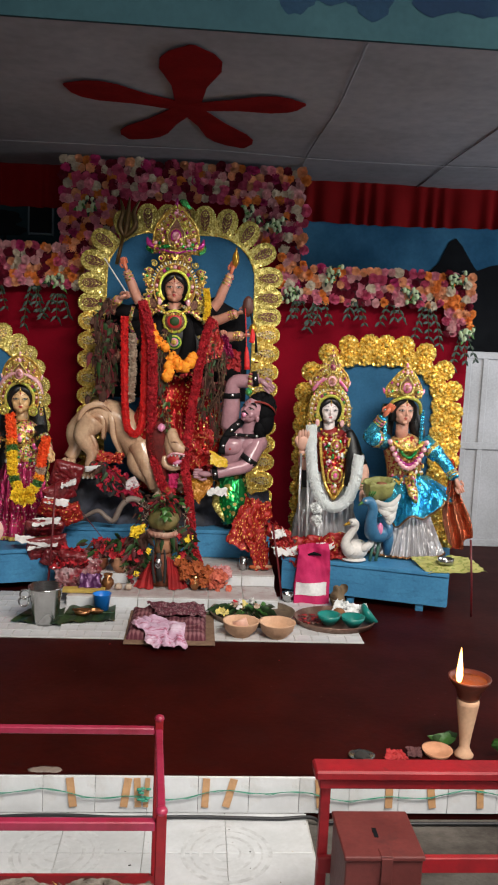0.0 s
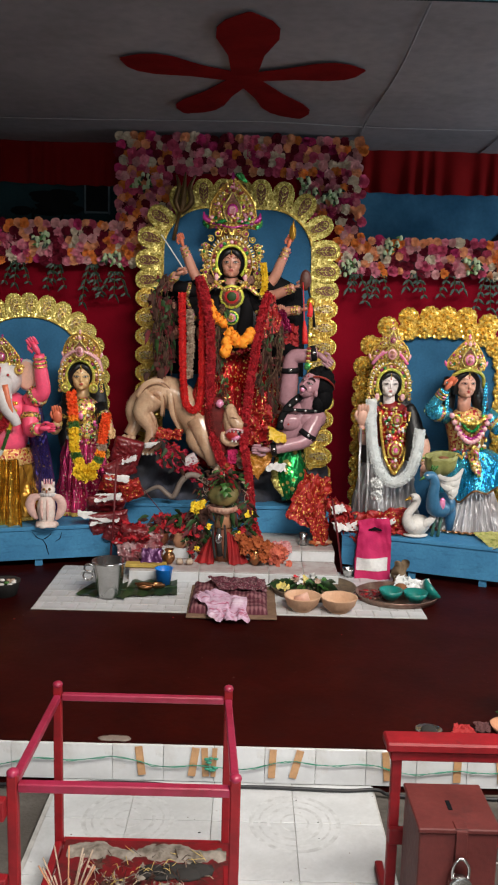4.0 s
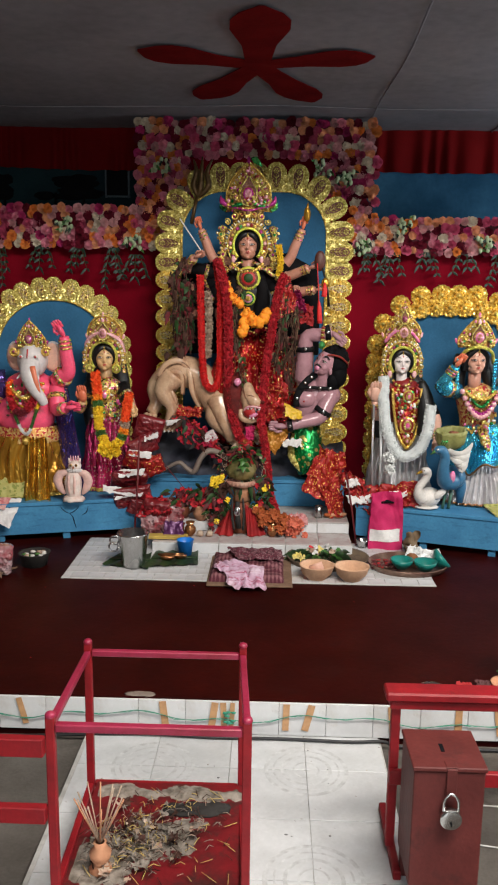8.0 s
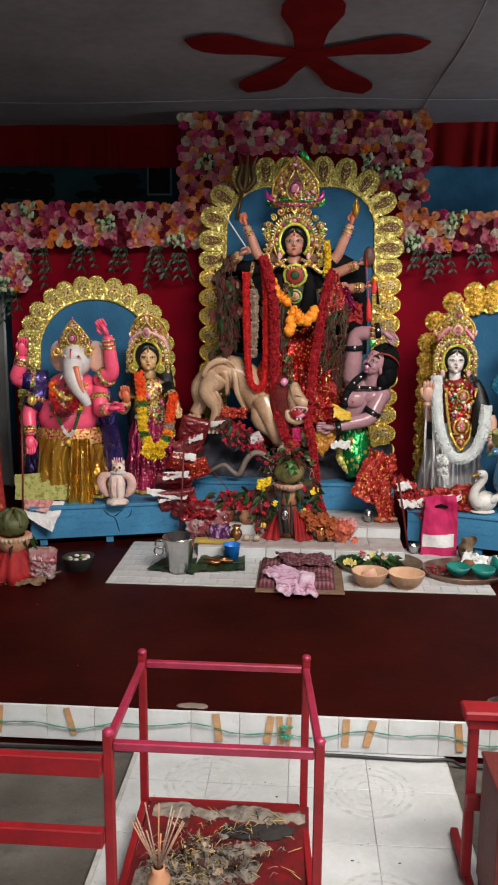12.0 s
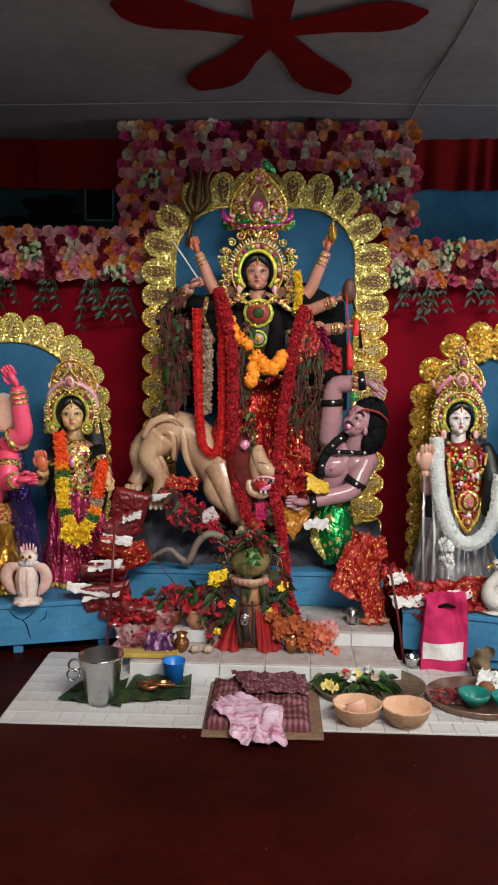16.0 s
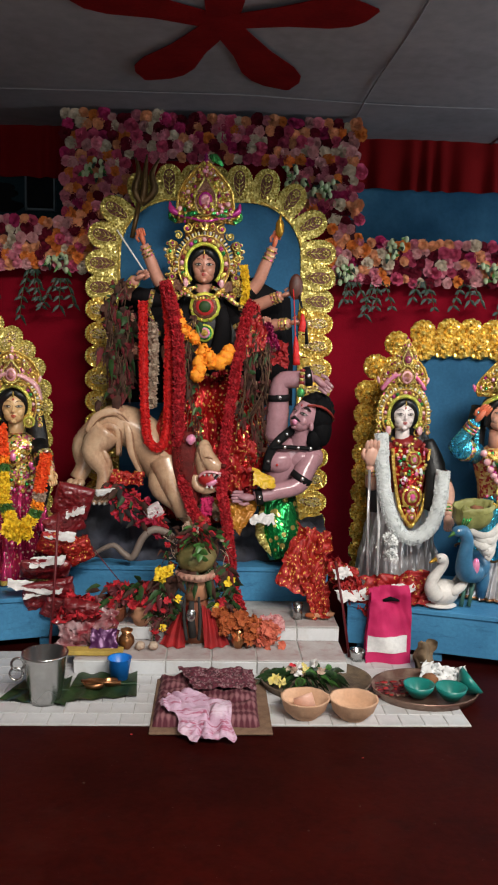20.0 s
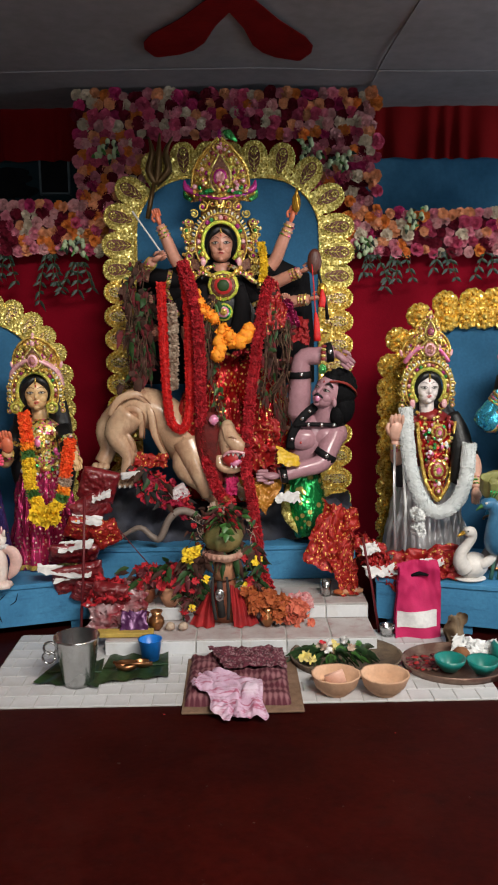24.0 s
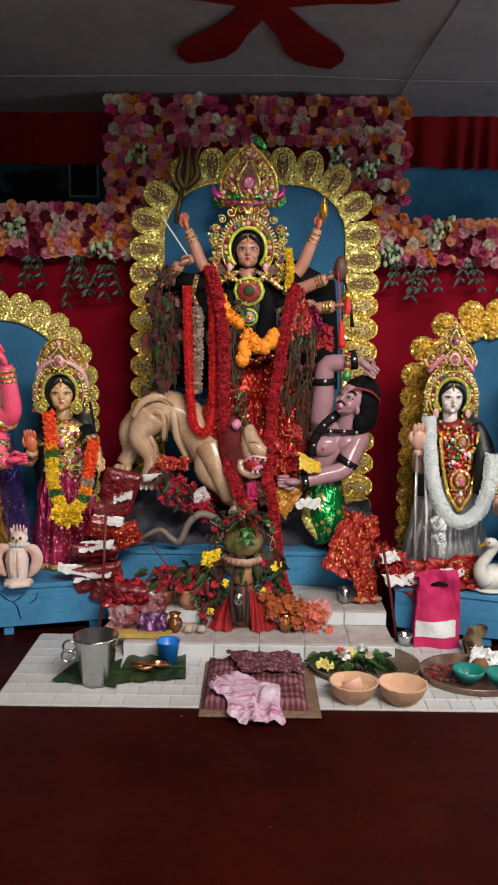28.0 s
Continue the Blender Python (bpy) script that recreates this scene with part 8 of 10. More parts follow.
for k in range(110):
    a, b = rnd.uniform(0, 6.28), rnd.uniform(0, 1)
    add_leaf(s, (GX + 0.1 * math.cos(a) * b, GY - 0.01 + 0.07 * math.sin(a) * b, 0.765 + rnd.uniform(-0.03, 0.06)), (math.cos(a), math.sin(a) - 0.3, rnd.uniform(-0.3, 0.9)), rnd.uniform(0.035, 0.065), 0.03, rnd.choice((leaf_dry, leaf_dark, leaf_dark, red_petal, mat_wine, leaf_dry, leaf_green)), 0.4)
for k in range(16):
    a = rnd.uniform(3.4, 6.0)
    add_leaf(s, (GX + 0.12 * math.cos(a), GY + 0.05 * math.sin(a), 0.6 + rnd.uniform(-0.02, 0.05)), (math.cos(a), -0.3, -1), 0.09, 0.04, rnd.choice((leaf_dark, leaf_dry)), 0.5)
for k in range(8):
    add_leaf(s, (GX + 0.02, GY - 0.12, 0.7 + 0.01 * k), (math.cos(k * 1.5), -0.8, math.sin(k * 1.5)), 0.05, 0.035, leaf_green, 0.1)
tagged(s.make("leaf_topping", label="heap of green leaves and red petals on the pot", category="leaves"), kind="stuff")
s = Shape()
rw = random.Random(31)
for k in range(330):
    a, b = rw.uniform(0, 6.28), rw.random() ** 0.6
    if k < 170:
        p = Vector((GX + 0.18 * b * math.cos(a), GY + 0.05 + 0.04 * math.sin(a), 0.7 + 0.15 * b * math.sin(a)))
    else:
        p = Vector((GX + rw.choice((-1, 1)) * rw.uniform(0.1, 0.24), GY - 0.02 + rw.uniform(-0.06, 0.05), 0.3 + abs(rw.gauss(0, 0.07))))
    if k % 3 == 0:
        add_ruff(s, p, Vector((rw.uniform(-1, 1), -1, rw.uniform(-1, 1))).normalized(), rw.uniform(0.009, 0.02), rw.choice((red_petal, mat_wine, tube_rose, marigold_dull_, leaf_dry, yellow_petal if k % 30 == 0 else red_petal)), 7, 0.4)
    elif k % 3 == 1:
        add_leaf(s, p, (rw.uniform(-1, 1), -0.5, rw.uniform(-1, 0.7)), rw.uniform(0.025, 0.055), 0.022, rw.choice((leaf_dry, leaf_dry, leaf_dark, mat_wine, leaf_green if k % 4 == 0 else leaf_dry)), 0.5)
    else:
        s.tube([p, p + Vector((rw.uniform(-0.03, 0.03), -0.02, rw.uniform(-0.05, 0.02))), p + Vector((rw.uniform(-0.06, 0.06), -0.02, rw.uniform(-0.1, 0.02)))], 0.0016, rw.choice((leaf_dry, mat_wine, tube_rose)), 4, steps=2)
tagged(s.make("withered_offerings", label="tangle of withered petals, stems and leaves round the pot", category="offerings"), kind="stuff")
s = Shape()
s.tube([(GX - 0.02, GY - 0.13, 0.48), (GX - 0.02, GY - 0.15, 0.4), (GX - 0.01, GY - 0.14, 0.3)], [0.014, 0.018, 0.02], soot, 10)
for e in (-1, 1):
    s.tube([(GX - 0.02 + e * 0.035, GY - 0.12, 0.5), (GX - 0.015 + e * 0.04, GY - 0.15, 0.4), (GX - 0.01 + e * 0.03, GY - 0.16, 0.29)], [0.006, 0.009, 0.008], soot, 8, steps=3)
s.ball((GX - 0.02, GY - 0.165, 0.42), (0.025, 0.014, 0.035), steel, 10, 8)
s.make("small_figurine", label="small dark figurine leaning on the stand", category="figurine")
for nm, x, y, z, m, q in (("offering_pot", -0.53, 5.04, 0.307, clay, 1.0), ("offering_pot", -0.66, 5.08, 0.307, clay_dark, 0.8)):
    s = Shape()
    s.lathe([(0.0, 0), (0.035 * q, 0.0), (0.06 * q, 0.05 * q), (0.055 * q, 0.09 * q), (0.065 * q, 0.11 * q), (0.05 * q, 0.1 * q)], (x, y, z), m, 20)
    s.make(nm, label="small terracotta pot filled with red flowers", category="pot")
    s = Shape()
    for k in range(60):
        a = rnd.uniform(0, 6.28)
        b = rnd.uniform(0, 0.09)
        p = Vector((x + b * math.cos(a), y + b * math.sin(a) - 0.02, z + 0.13 * q + rnd.uniform(-0.02, 0.1)))
        if k % 2:
            add_ruff(s, p, Vector((rnd.uniform(-1, 1), -1, rnd.uniform(-0.3, 1))).normalized(), 0.03, rnd.choice((red_petal, mat_wine, red_petal)), 7)
        else:
            add_leaf(s, p, (math.cos(a), -0.3, rnd.uniform(-0.5, 0.6)), 0.08, 0.035, rnd.choice((leaf_dark, leaf_dry, leaf_dark)), 0.3)
    tagged(s.make("flower_bunch", label="bunch of red flowers and dark leaves in a pot", category="bunch"), kind="stuff")
for x, y, z, q in ((-0.4, 5.0, 0.33, 1), (-0.12, 5.06, 0.42, 1), (-0.4, 4.98, 0.52, 0.8), (-0.1, 5.02, 0.56, 0.8), (-0.44, 5.06, 0.44, 1)):
    s = Shape()
    for k in range(34):
        a = rnd.uniform(0, 6.28)
        p = Vector((x + rnd.uniform(-0.07, 0.07) * q, y + rnd.uniform(-0.04, 0.04), z + rnd.uniform(-0.09, 0.09) * q))
        add_leaf(s, p, (math.cos(a), -0.4, rnd.uniform(-0.8, 0.4)), 0.07, 0.035, rnd.choice((leaf_dark, leaf_dark, leaf_dry, leaf_dry, mat_wine)), 0.4)
    for k in range(3):
        add_ruff(s, Vector((x + rnd.uniform(-0.06, 0.06), y - 0.05, z + rnd.uniform(-0.06, 0.06))), Vector((0, -1, 0.3)).normalized(), 0.022, rnd.choice((yellow_petal, red_petal, red_petal)), 7)
    s.make("leaf_sprig", label="sprig of dark leaves with small blossoms", category="leaves", group="offering leaves")
drape("yellow_packet", (-0.455, 4.925, 0.64), (-0.365, 4.925, 0.655), (-0.46, 4.9, 0.585), (-0.36, 4.89, 0.61), yellow_petal, "small yellow paper packet on the leaves", 0.028, 16.2, "paper", 16, 14)
packet("wrapped_cloth", (-0.83, 4.95, 0.4), (0.09, 0.07, 0.05), wrap_dark, "plastic-wrapped red cloth behind the plank", (25, 10, 0), 8.8)
drape("wrapped_cloth", (-0.92, 5.0, 0.42), (-0.66, 5.02, 0.43), (-0.94, 4.86, 0.245), (-0.63, 4.86, 0.25), wrap_clear, "plastic bag of folded offering cloths on the step", 0.06, 17.1)
drape("wrapped_cloth", (-0.9, 4.98, 0.5), (-0.76, 5.0, 0.46), (-0.96, 4.9, 0.36), (-0.72, 4.9, 0.38), red_petal, "red flower bundle behind the plastic bag", 0.06, 17.9)
drape("purple_packet", (-0.76, 4.86, 0.34), (-0.64, 4.87, 0.34), (-0.77, 4.8, 0.25), (-0.63, 4.81, 0.25), mat("purple_foil", (0.09, 0.02, 0.09), 0.3, 0.3, scale=20), "purple shiny packet leaning on the bag", 0.02, 18.4, "packet", 10, 8)
block("wooden_plank", (-0.88, 4.77, 0.24), (-0.6, 4.84, 0.262), mat("yellow_wood", (0.55, 0.38, 0.08), 0.6, scale=20), bevel=0.003, label="yellow painted wooden plank on the step", category="plank")


def lota(x, y, z, q, m, label):
    s = Shape()
    s.lathe([(0.0, 0), (0.022 * q, 0), (0.024 * q, 0.006), (0.04 * q, 0.03), (0.038 * q, 0.055), (0.022 * q, 0.075), (0.032 * q, 0.095), (0.028 * q, 0.094), (0.016 * q, 0.075)], (x, y, z), m, 20)
    s.make("water_pot", label=label, category="pot", group="small ritual pots")


lota(-0.59, 4.88, 0.24, 1.0, brass, "small dark copper water pot on the step")
lota(-0.03, 4.9, 0.24, 0.9, brass, "small brass oil pot on the step")
lota(-0.66, 4.9, 0.24, 0.7, brass, "tiny copper pot beside the packets")
for x in (-0.52, -0.455):
    s = Shape()
    s.ball((x, 4.86, 0.26), (0.024, 0.022, 0.022), tube_rose, 14, 10, lump=0.2)
    s.make("painted_nut", label="pale dried betel nut on the step", category="nut")
marigold_dull = mat("marigold_dull", (0.42, 0.1, 0.02), 0.8, scale=50, second=(0.3, 0.06, 0.015), bump=0.5)
marigold_pink = mat("marigold_pink", (0.62, 0.16, 0.09), 0.8, scale=50, second=(0.5, 0.1, 0.06), bump=0.5)
s = Shape()
for k in range(170):
    u = rnd.random()
    p = Vector((-0.12 + 0.28 * u + rnd.uniform(-0.03, 0.03), 4.92 + rnd.uniform(-0.05, 0.05), 0.38 - 0.09 * u + rnd.uniform(-0.05, 0.05)))
    add_ruff(s, p, Vector((rnd.uniform(-1, 1), -1, rnd.uniform(-1, 1))).normalized(), 0.028, marigold_dull if u < 0.65 else marigold_pink, 7)
tagged(s.make("marigold_heap", label="heap of withered orange marigold strings on the step", category="heap"), kind="stuff")
drape("checked_towel", (0.08, 5.02, 0.37), (0.2, 5.06, 0.36), (0.1, 4.92, 0.28), (0.22, 4.96, 0.31), mat("pink_towel", (0.5, 0.14, 0.16), 0.8, scale=60, second=(0.6, 0.35, 0.33)), "pink cotton towel end on the step", 0.02, 19.3)
s = Shape()
s.lathe([(0.0, 0), (0.028, 0.0), (0.026, 0.04), (0.03, 0.085), (0.027, 0.085), (0.024, 0.01)], (0.295, 5.14, 0.311), steel, 20)
s.make("steel_tumbler", label="small steel tumbler on the tiled step", category="tumbler")
for x in (0.38, 0.46):
    s = Shape()
    for k in range(5):
        s.ball((x + rnd.uniform(-0.03, 0.03), 5.13 + rnd.uniform(-0.02, 0.02), 0.325 + rnd.uniform(0, 0.015)), (0.03, 0.02, 0.014), (clay, tube_rose, marigold_dull)[k % 3], 10, 6, lump=0.3)
    s.make("offering_fruit", label="small heap of dried fruit on the step", category="fruit")

pale_clay = mat("pale_clay", (0.62, 0.38, 0.24), 0.8, scale=9, second=(0.52, 0.3, 0.18), bump=0.1)

s = Shape()
s.tube([(-0.88, 5.3, 0.72), (-0.76, 5.26, 0.58), (-0.64, 5.22, 0.45)], 0.003, mat_wine, 5)
s.make("thread", label="thin wine-red thread stretched before the plinth", category="thread")

# front row on the white apron
def bucket(x, y, z, h, r0, r1):
    t = thing("steel_bucket", pose(x, y, z), "shiny stainless steel bucket with a side ring", "bucket")
    s = Shape()
    s.lathe([(0.0, 0.0), (r0 * 0.92, 0.0), (r0 * 0.95, 0.02), (r0, 0.025), (r1, h - 0.012), (r1 * 1.04, h - 0.008), (r1 * 1.04, h), (r1 * 0.98, h), (r0 * 0.95, 0.03), (0, 0.03)], (0, 0, 0), steel, 32)
    s.make("body", t)
    for k, (dx, dz) in enumerate(((-1.05, 0.78), (-1.12, 0.58))):
        s = Shape()
        s.ring((r1 * dx - 0.012, -0.02, h * dz), 0.028, 0.006, steel, 14, Matrix.Rotation(radians(90), 3, "X"))
        s.make("ring", t)


bucket(-0.9, 4.43, STAGE + 0.01, 0.222, 0.072, 0.098)


leaf_banana = scuffs(mat("leaf_banana", (0.018, 0.05, 0.014), 0.45, scale=9, second=(0.01, 0.028, 0.01), bump=0.3, bscale=40), (0.07, 0.05, 0.02), 10, 0.55, 0.7, 0.7, (1, 3, 1), 2)


def banana_leaf(pts, label):
    s = Shape()
    a, b, c, d = (Vector(p) for p in pts)
    s.sheet(lambda u, v: (a * (1 - u) + b * u) * (1 - v) + (c * (1 - u) + d * u) * v + Vector((0, 0, 0.008 + 0.006 * math.sin(u * 20 + v * 3) + 0.01 * abs(v - 0.5))), 30, 12, leaf_banana, 0.002)
    mid = [((a + c) / 2) * (1 - u) + ((b + d) / 2) * u + Vector((0, 0, 0.014)) for u in (0, 0.3, 0.6, 1)]
    s.tube(mid, 0.005, leaf_banana, 6)
    s.make("banana_leaf", label=label, category="leaf")


Z0 = STAGE + 0.008
banana_leaf(((-1.04, 4.62, Z0), (-0.82, 4.66, Z0), (-1.1, 4.42, Z0), (-0.8, 4.36, Z0)), "dark green banana leaf under the bucket")
banana_leaf(((-0.8, 4.7, Z0), (-0.52, 4.72, Z0), (-0.82, 4.4, Z0), (-0.5, 4.46, Z0)), "dark green banana leaf with brass spoons")
for k, (x, y, r) in enumerate(((-0.7, 4.54, 0.055), (-0.63, 4.56, 0.035))):
    s = Shape()
    s.lathe([(0.0, 0), (r * 0.8, 0.004), (r, 0.03), (r * 0.9, 0.028), (r * 0.6, 0.01)], (x, y, STAGE + 0.022), brass, 20, squash=0.7)
    s.make("ritual_cup", label="tarnished brass ritual cup on a leaf", category="cup", group="ritual cups")
s = Shape()
s.tube([(-0.76, 4.55, STAGE + 0.05), (-0.66, 4.52, STAGE + 0.055), (-0.58, 4.54, STAGE + 0.045)], [0.008, 0.006, 0.012], brass, 8)
s.make("ritual_spoon", label="long brass ritual spoon laid over the cups", category="spoon")
s = Shape()
blue_plastic = mat("blue_plastic", (0.012, 0.2, 0.68), 0.35, scale=10, vary=0.15, bump=0.0)
s.lathe([(0.0, 0), (0.04, 0.0), (0.055, 0.1), (0.058, 0.102), (0.052, 0.1), (0.036, 0.01)], (-0.6, 4.66, STAGE + 0.016), blue_plastic, 24)
s.make("plastic_mug", label="bright blue plastic mug on the banana leaf", category="mug")

check = bpy.data.materials.new("checked_cotton")
check.use_nodes = True
n_, l_ = check.node_tree.nodes, check.node_tree.links
tc = n_.new("ShaderNodeTexCoord")
w1, w2 = n_.new("ShaderNodeTexWave"), n_.new("ShaderNodeTexWave")
w1.bands_direction, w2.bands_direction = "X", "Y"
ad = n_.new("ShaderNodeMath")
rp = n_.new("ShaderNodeValToRGB")
for w, q in ((w1, 13), (w2, 5)):
    w.inputs["Scale"].default_value, w.inputs["Distortion"].default_value, w.inputs["Detail"].default_value = q, 2.5, 3
    l_.new(tc.outputs["Object"], w.inputs["Vector"])
l_.new(w1.outputs["Fac"], ad.inputs[0]), l_.new(w2.outputs["Fac"], ad.inputs[1])
rp.color_ramp.elements[0].position, rp.color_ramp.elements[0].color = 0.4, (0.075, 0.008, 0.018, 1)
rp.color_ramp.elements[1].position, rp.color_ramp.elements[1].color = 1.0, (0.24, 0.1, 0.11, 1)
hf = n_.new("ShaderNodeMath")
hf.operation = "MULTIPLY"
hf.inputs[1].default_value = 0.6
l_.new(ad.outputs[0], hf.inputs[0]), l_.new(hf.outputs[0], rp.inputs[0])
l_.new(rp.outputs[0], n_["Principled BSDF"].inputs["Base Color"])
n_["Principled BSDF"].inputs["Roughness"].default_value = 0.85
jute = mat("jute_mat", (0.22, 0.13, 0.08), 0.9, scale=30, bump=0.6, bscale=200)
block("floor_mat", (-0.42, 4.12, STAGE + 0.004), (0.09, 4.66, STAGE + 0.016), jute, bevel=0.004, label="brown woven seat mat on the apron", category="mat")
s = Shape()
s.sheet(lambda u, v: (-0.41 + 0.45 * u + 0.02 * noise.noise(Vector((v * 4, 2, 1))), 4.17 + 0.49 * v + 0.02 * noise.noise(Vector((u * 4, 5, 1))), STAGE + 0.015 + 0.036 * min(1, 16 * u, 16 * (1 - u), 16 * v, 16 * (1 - v)) ** 0.5 + crumple(u, v, 21, 0.02) * min(1, 4 * v)), 44, 44, check, 0.006)
s.make("folded_cloth", label="folded maroon checked cotton cloth on the mat", category="cloth")
towel = scuffs(mat("pink_printed_towel", (0.6, 0.42, 0.54), 0.85, scale=14, second=(0.52, 0.33, 0.44), bump=0.3, bscale=220), (0.34, 0.05, 0.11), 30, 0.5, 0.58, 0.85, (0.22, 1.8, 1), 2)
scuffs(towel, (0.7, 0.58, 0.66), 5, 0.52, 0.64, 0.7, (1, 1, 1), 4)
s = Shape()


def towel_point(u, v):
    """A long towel thrown across the folded cloth, spread in the middle, its end over the front edge."""
    a = Vector((-0.39, 4.29)).lerp(Vector((-0.3, 4.1)), min(1, v * 2)).lerp(Vector((-0.22, 4.03)), max(0, v * 2 - 1))
    b = Vector((-0.29, 4.42)).lerp(Vector((-0.1, 4.31)), min(1, v * 2)).lerp(Vector((-0.06, 4.05)), max(0, v * 2 - 1))
    p = a.lerp(b, u) + Vector((noise.noise(Vector((v * 4, u * 3, 4))), noise.noise(Vector((u * 3, v * 4, 9))))) * 0.03
    return p.x, p.y, STAGE + 0.074 - 0.3 * max(0.0, 4.19 - p.y) + 0.012 * math.sin(u * 19 + 3 * noise.noise(Vector((v * 2, u, 3)))) * (0.3 + abs(v - 0.5)) + crumple(u * 0.8, v, 23, 0.016)


s.sheet(towel_point, 60, 60, towel, 0.004)
s.make("printed_towel", label="crumpled pink and white printed cotton towel", category="towel")

shawl_print = jewel("printed_shawl", ((0.5, (0.1, 0.014, 0.028)), (0.3, (0.2, 0.1, 0.11)), (0.2, (0.05, 0.012, 0.018))), 120, 0.8, 0.0, 0.2)
drape("folded_shawl", (-0.33, 4.66, STAGE + 0.075), (0.03, 4.66, STAGE + 0.07), (-0.24, 4.42, STAGE + 0.075), (0.04, 4.44, STAGE + 0.066), shawl_print, "crumpled maroon printed shawl on the checked cloth", 0.018, 33.3)


def tray(x, y, r, m, label):
    s = Shape()
    s.lathe([(0.0, 0.0), (r * 0.94, 0.0), (r, 0.03), (r * 1.01, 0.038), (r * 0.97, 0.036), (r * 0.92, 0.012), (0.0, 0.01)], (x, y, STAGE + 0.006), m, 40, squash=0.82)
    s.make("round_tray", label=label, category="tray", group="round trays")


yellow_pale = mat("yellow_pale", (0.75, 0.6, 0.14), 0.7, scale=40, second=(0.6, 0.5, 0.2))
woven = mat("woven_bamboo", (0.17, 0.12, 0.075), 0.8, scale=20, second=(0.1, 0.07, 0.05), bump=0.6, bscale=140)
tray_metal = mat("tray_metal", (0.3, 0.2, 0.15), 0.4, 0.6, scale=14, second=(0.16, 0.08, 0.06), bump=0.1)
tray(0.33, 4.62, 0.265, woven, "round woven tray heaped with leaves and flowers")
tray(0.83, 4.53, 0.25, tray_metal, "round copper tray with bowls and offerings")
s = Shape()
for k in range(120):
    a, b = rnd.uniform(0, 6.28), rnd.uniform(0, 0.17) 
    p = Vector((0.27 + b * math.cos(a), 4.64 + b * 0.7 * math.sin(a), STAGE + 0.03 + rnd.uniform(0, 0.03)))
    if k % 11 == 0:
        add_ruff(s, p + Vector((0, 0, 0.02)), Vector((rnd.uniform(-1, 1), -0.6, 1)).normalized(), 0.024, rnd.choice((yellow_pale, tube_rose, red_petal, paper_white)), 7)
    else:
        add_leaf(s, p, (math.cos(a), math.sin(a), rnd.uniform(-0.1, 0.5)), 0.07, 0.035, rnd.choice((leaf_dark, leaf_banana, leaf_green, leaf_dark, leaf_banana)), 0.5)
for x, y in ((0.12, 4.54), (0.16, 4.52), (0.14, 4.57)):
    add_ruff(s, Vector((x, y, STAGE + 0.06)), Vector((rnd.uniform(-0.6, 0.6), -0.5, 0.7)).normalized(), 0.026, yellow_pale, 6, 0.35)
s.make("offering_leaves", label="green leaves and yellow and white blossoms on a tray", category="leaves")
for x, y in ((0.24, 4.29), (0.45, 4.28)):
    s = Shape()
    s.lathe([(0.0, 0), (0.05, 0.0), (0.09, 0.04), (0.105, 0.085), (0.108, 0.092), (0.098, 0.09), (0.08, 0.045), (0.0, 0.015)], (x, y, STAGE + 0.006), pale_clay, 36, squash=0.94, wob=0.07)
    s.make("clay_bowl", label="pale terracotta bowl standing on the apron", category="bowl", group="clay bowls")
s = Shape()
s.tube([(0.2, 4.31, STAGE + 0.05), (0.28, 4.3, STAGE + 0.075)], [(0.03, 0.01), (0.04, 0.012)], skin_fair, 8)
s.make("flower_petals", label="few faded petals lying in the clay bowl", category="petals")
teal = mat("teal_plastic", (0.01, 0.2, 0.17), 0.35, vary=0.2, bump=0.0)
for x, y, t in ((0.78, 4.45, 0), (0.92, 4.42, 0), (1.0, 4.5, 50)):
    s = Shape()
    R = Matrix.Rotation(radians(t), 3, "Y")
    s.lathe([(0.0, 0), (0.035, 0.0), (0.065, 0.035), (0.072, 0.06), (0.066, 0.058), (0.03, 0.01)], (x, y, STAGE + 0.03 + 0.02 * (t > 0)), teal, 24, rot=R)
    s.make("plastic_bowl", label="teal green plastic bowl lying on the copper tray", category="bowl", group="teal bowls")
drape("white_cloth", (0.85, 4.66, STAGE + 0.1), (1.04, 4.62, STAGE + 0.09), (0.82, 4.56, STAGE + 0.05), (1.02, 4.5, STAGE + 0.06), white_puff, "crumpled white cotton on the copper tray", 0.04, 31.0)
s = Shape()
for k in range(70):
    q = rnd.uniform(0.006, 0.016)
    s.ball((0.69 + rnd.uniform(-0.09, 0.08), 4.55 + rnd.uniform(-0.09, 0.09), STAGE + 0.02 + rnd.uniform(0, 0.008)), (q * 1.3, q, 0.004), (red_cloth, mat_wine, mat_wine, tray_metal)[k % 4], 7, 4, lump=0.5)
tagged(s.make("vermilion_heap", label="red powder and petals spread on the copper tray", category="powder"), kind="stuff")
s = Shape()
s.ball((0.86, 4.55, STAGE + 0.06), (0.04, 0.04, 0.035), mat("coconut_husk", (0.25, 0.1, 0.04), 0.9, scale=30, bump=0.6), 14, 10, lump=0.15)
s.make("coconut", label="small brown coconut among the bowls", category="coconut")
s = Shape()
kraft = mat("kraft_paper", (0.22, 0.15, 0.085), 0.8, scale=12, second=(0.13, 0.085, 0.05), bump=0.3)
s.sheet(lambda u, v: (0.85 + 0.088 * u + 0.008 * math.sin(v * 9), 4.74 + 0.025 * math.sin(u * 6 + v * 4) + 0.012 * noise.noise(Vector((u * 5, v * 6, 3))), STAGE + 0.01 + (0.165 + 0.012 * math.sin(u * 9)) * v), 12, 14, kraft, 0.05)
s.make("paper_bag", label="crumpled brown paper bag behind the tray", category="bag")
bag = thing("carry_bag", pose(0, 0, 0), "bright pink non-woven carry bag with a white band", "bag")
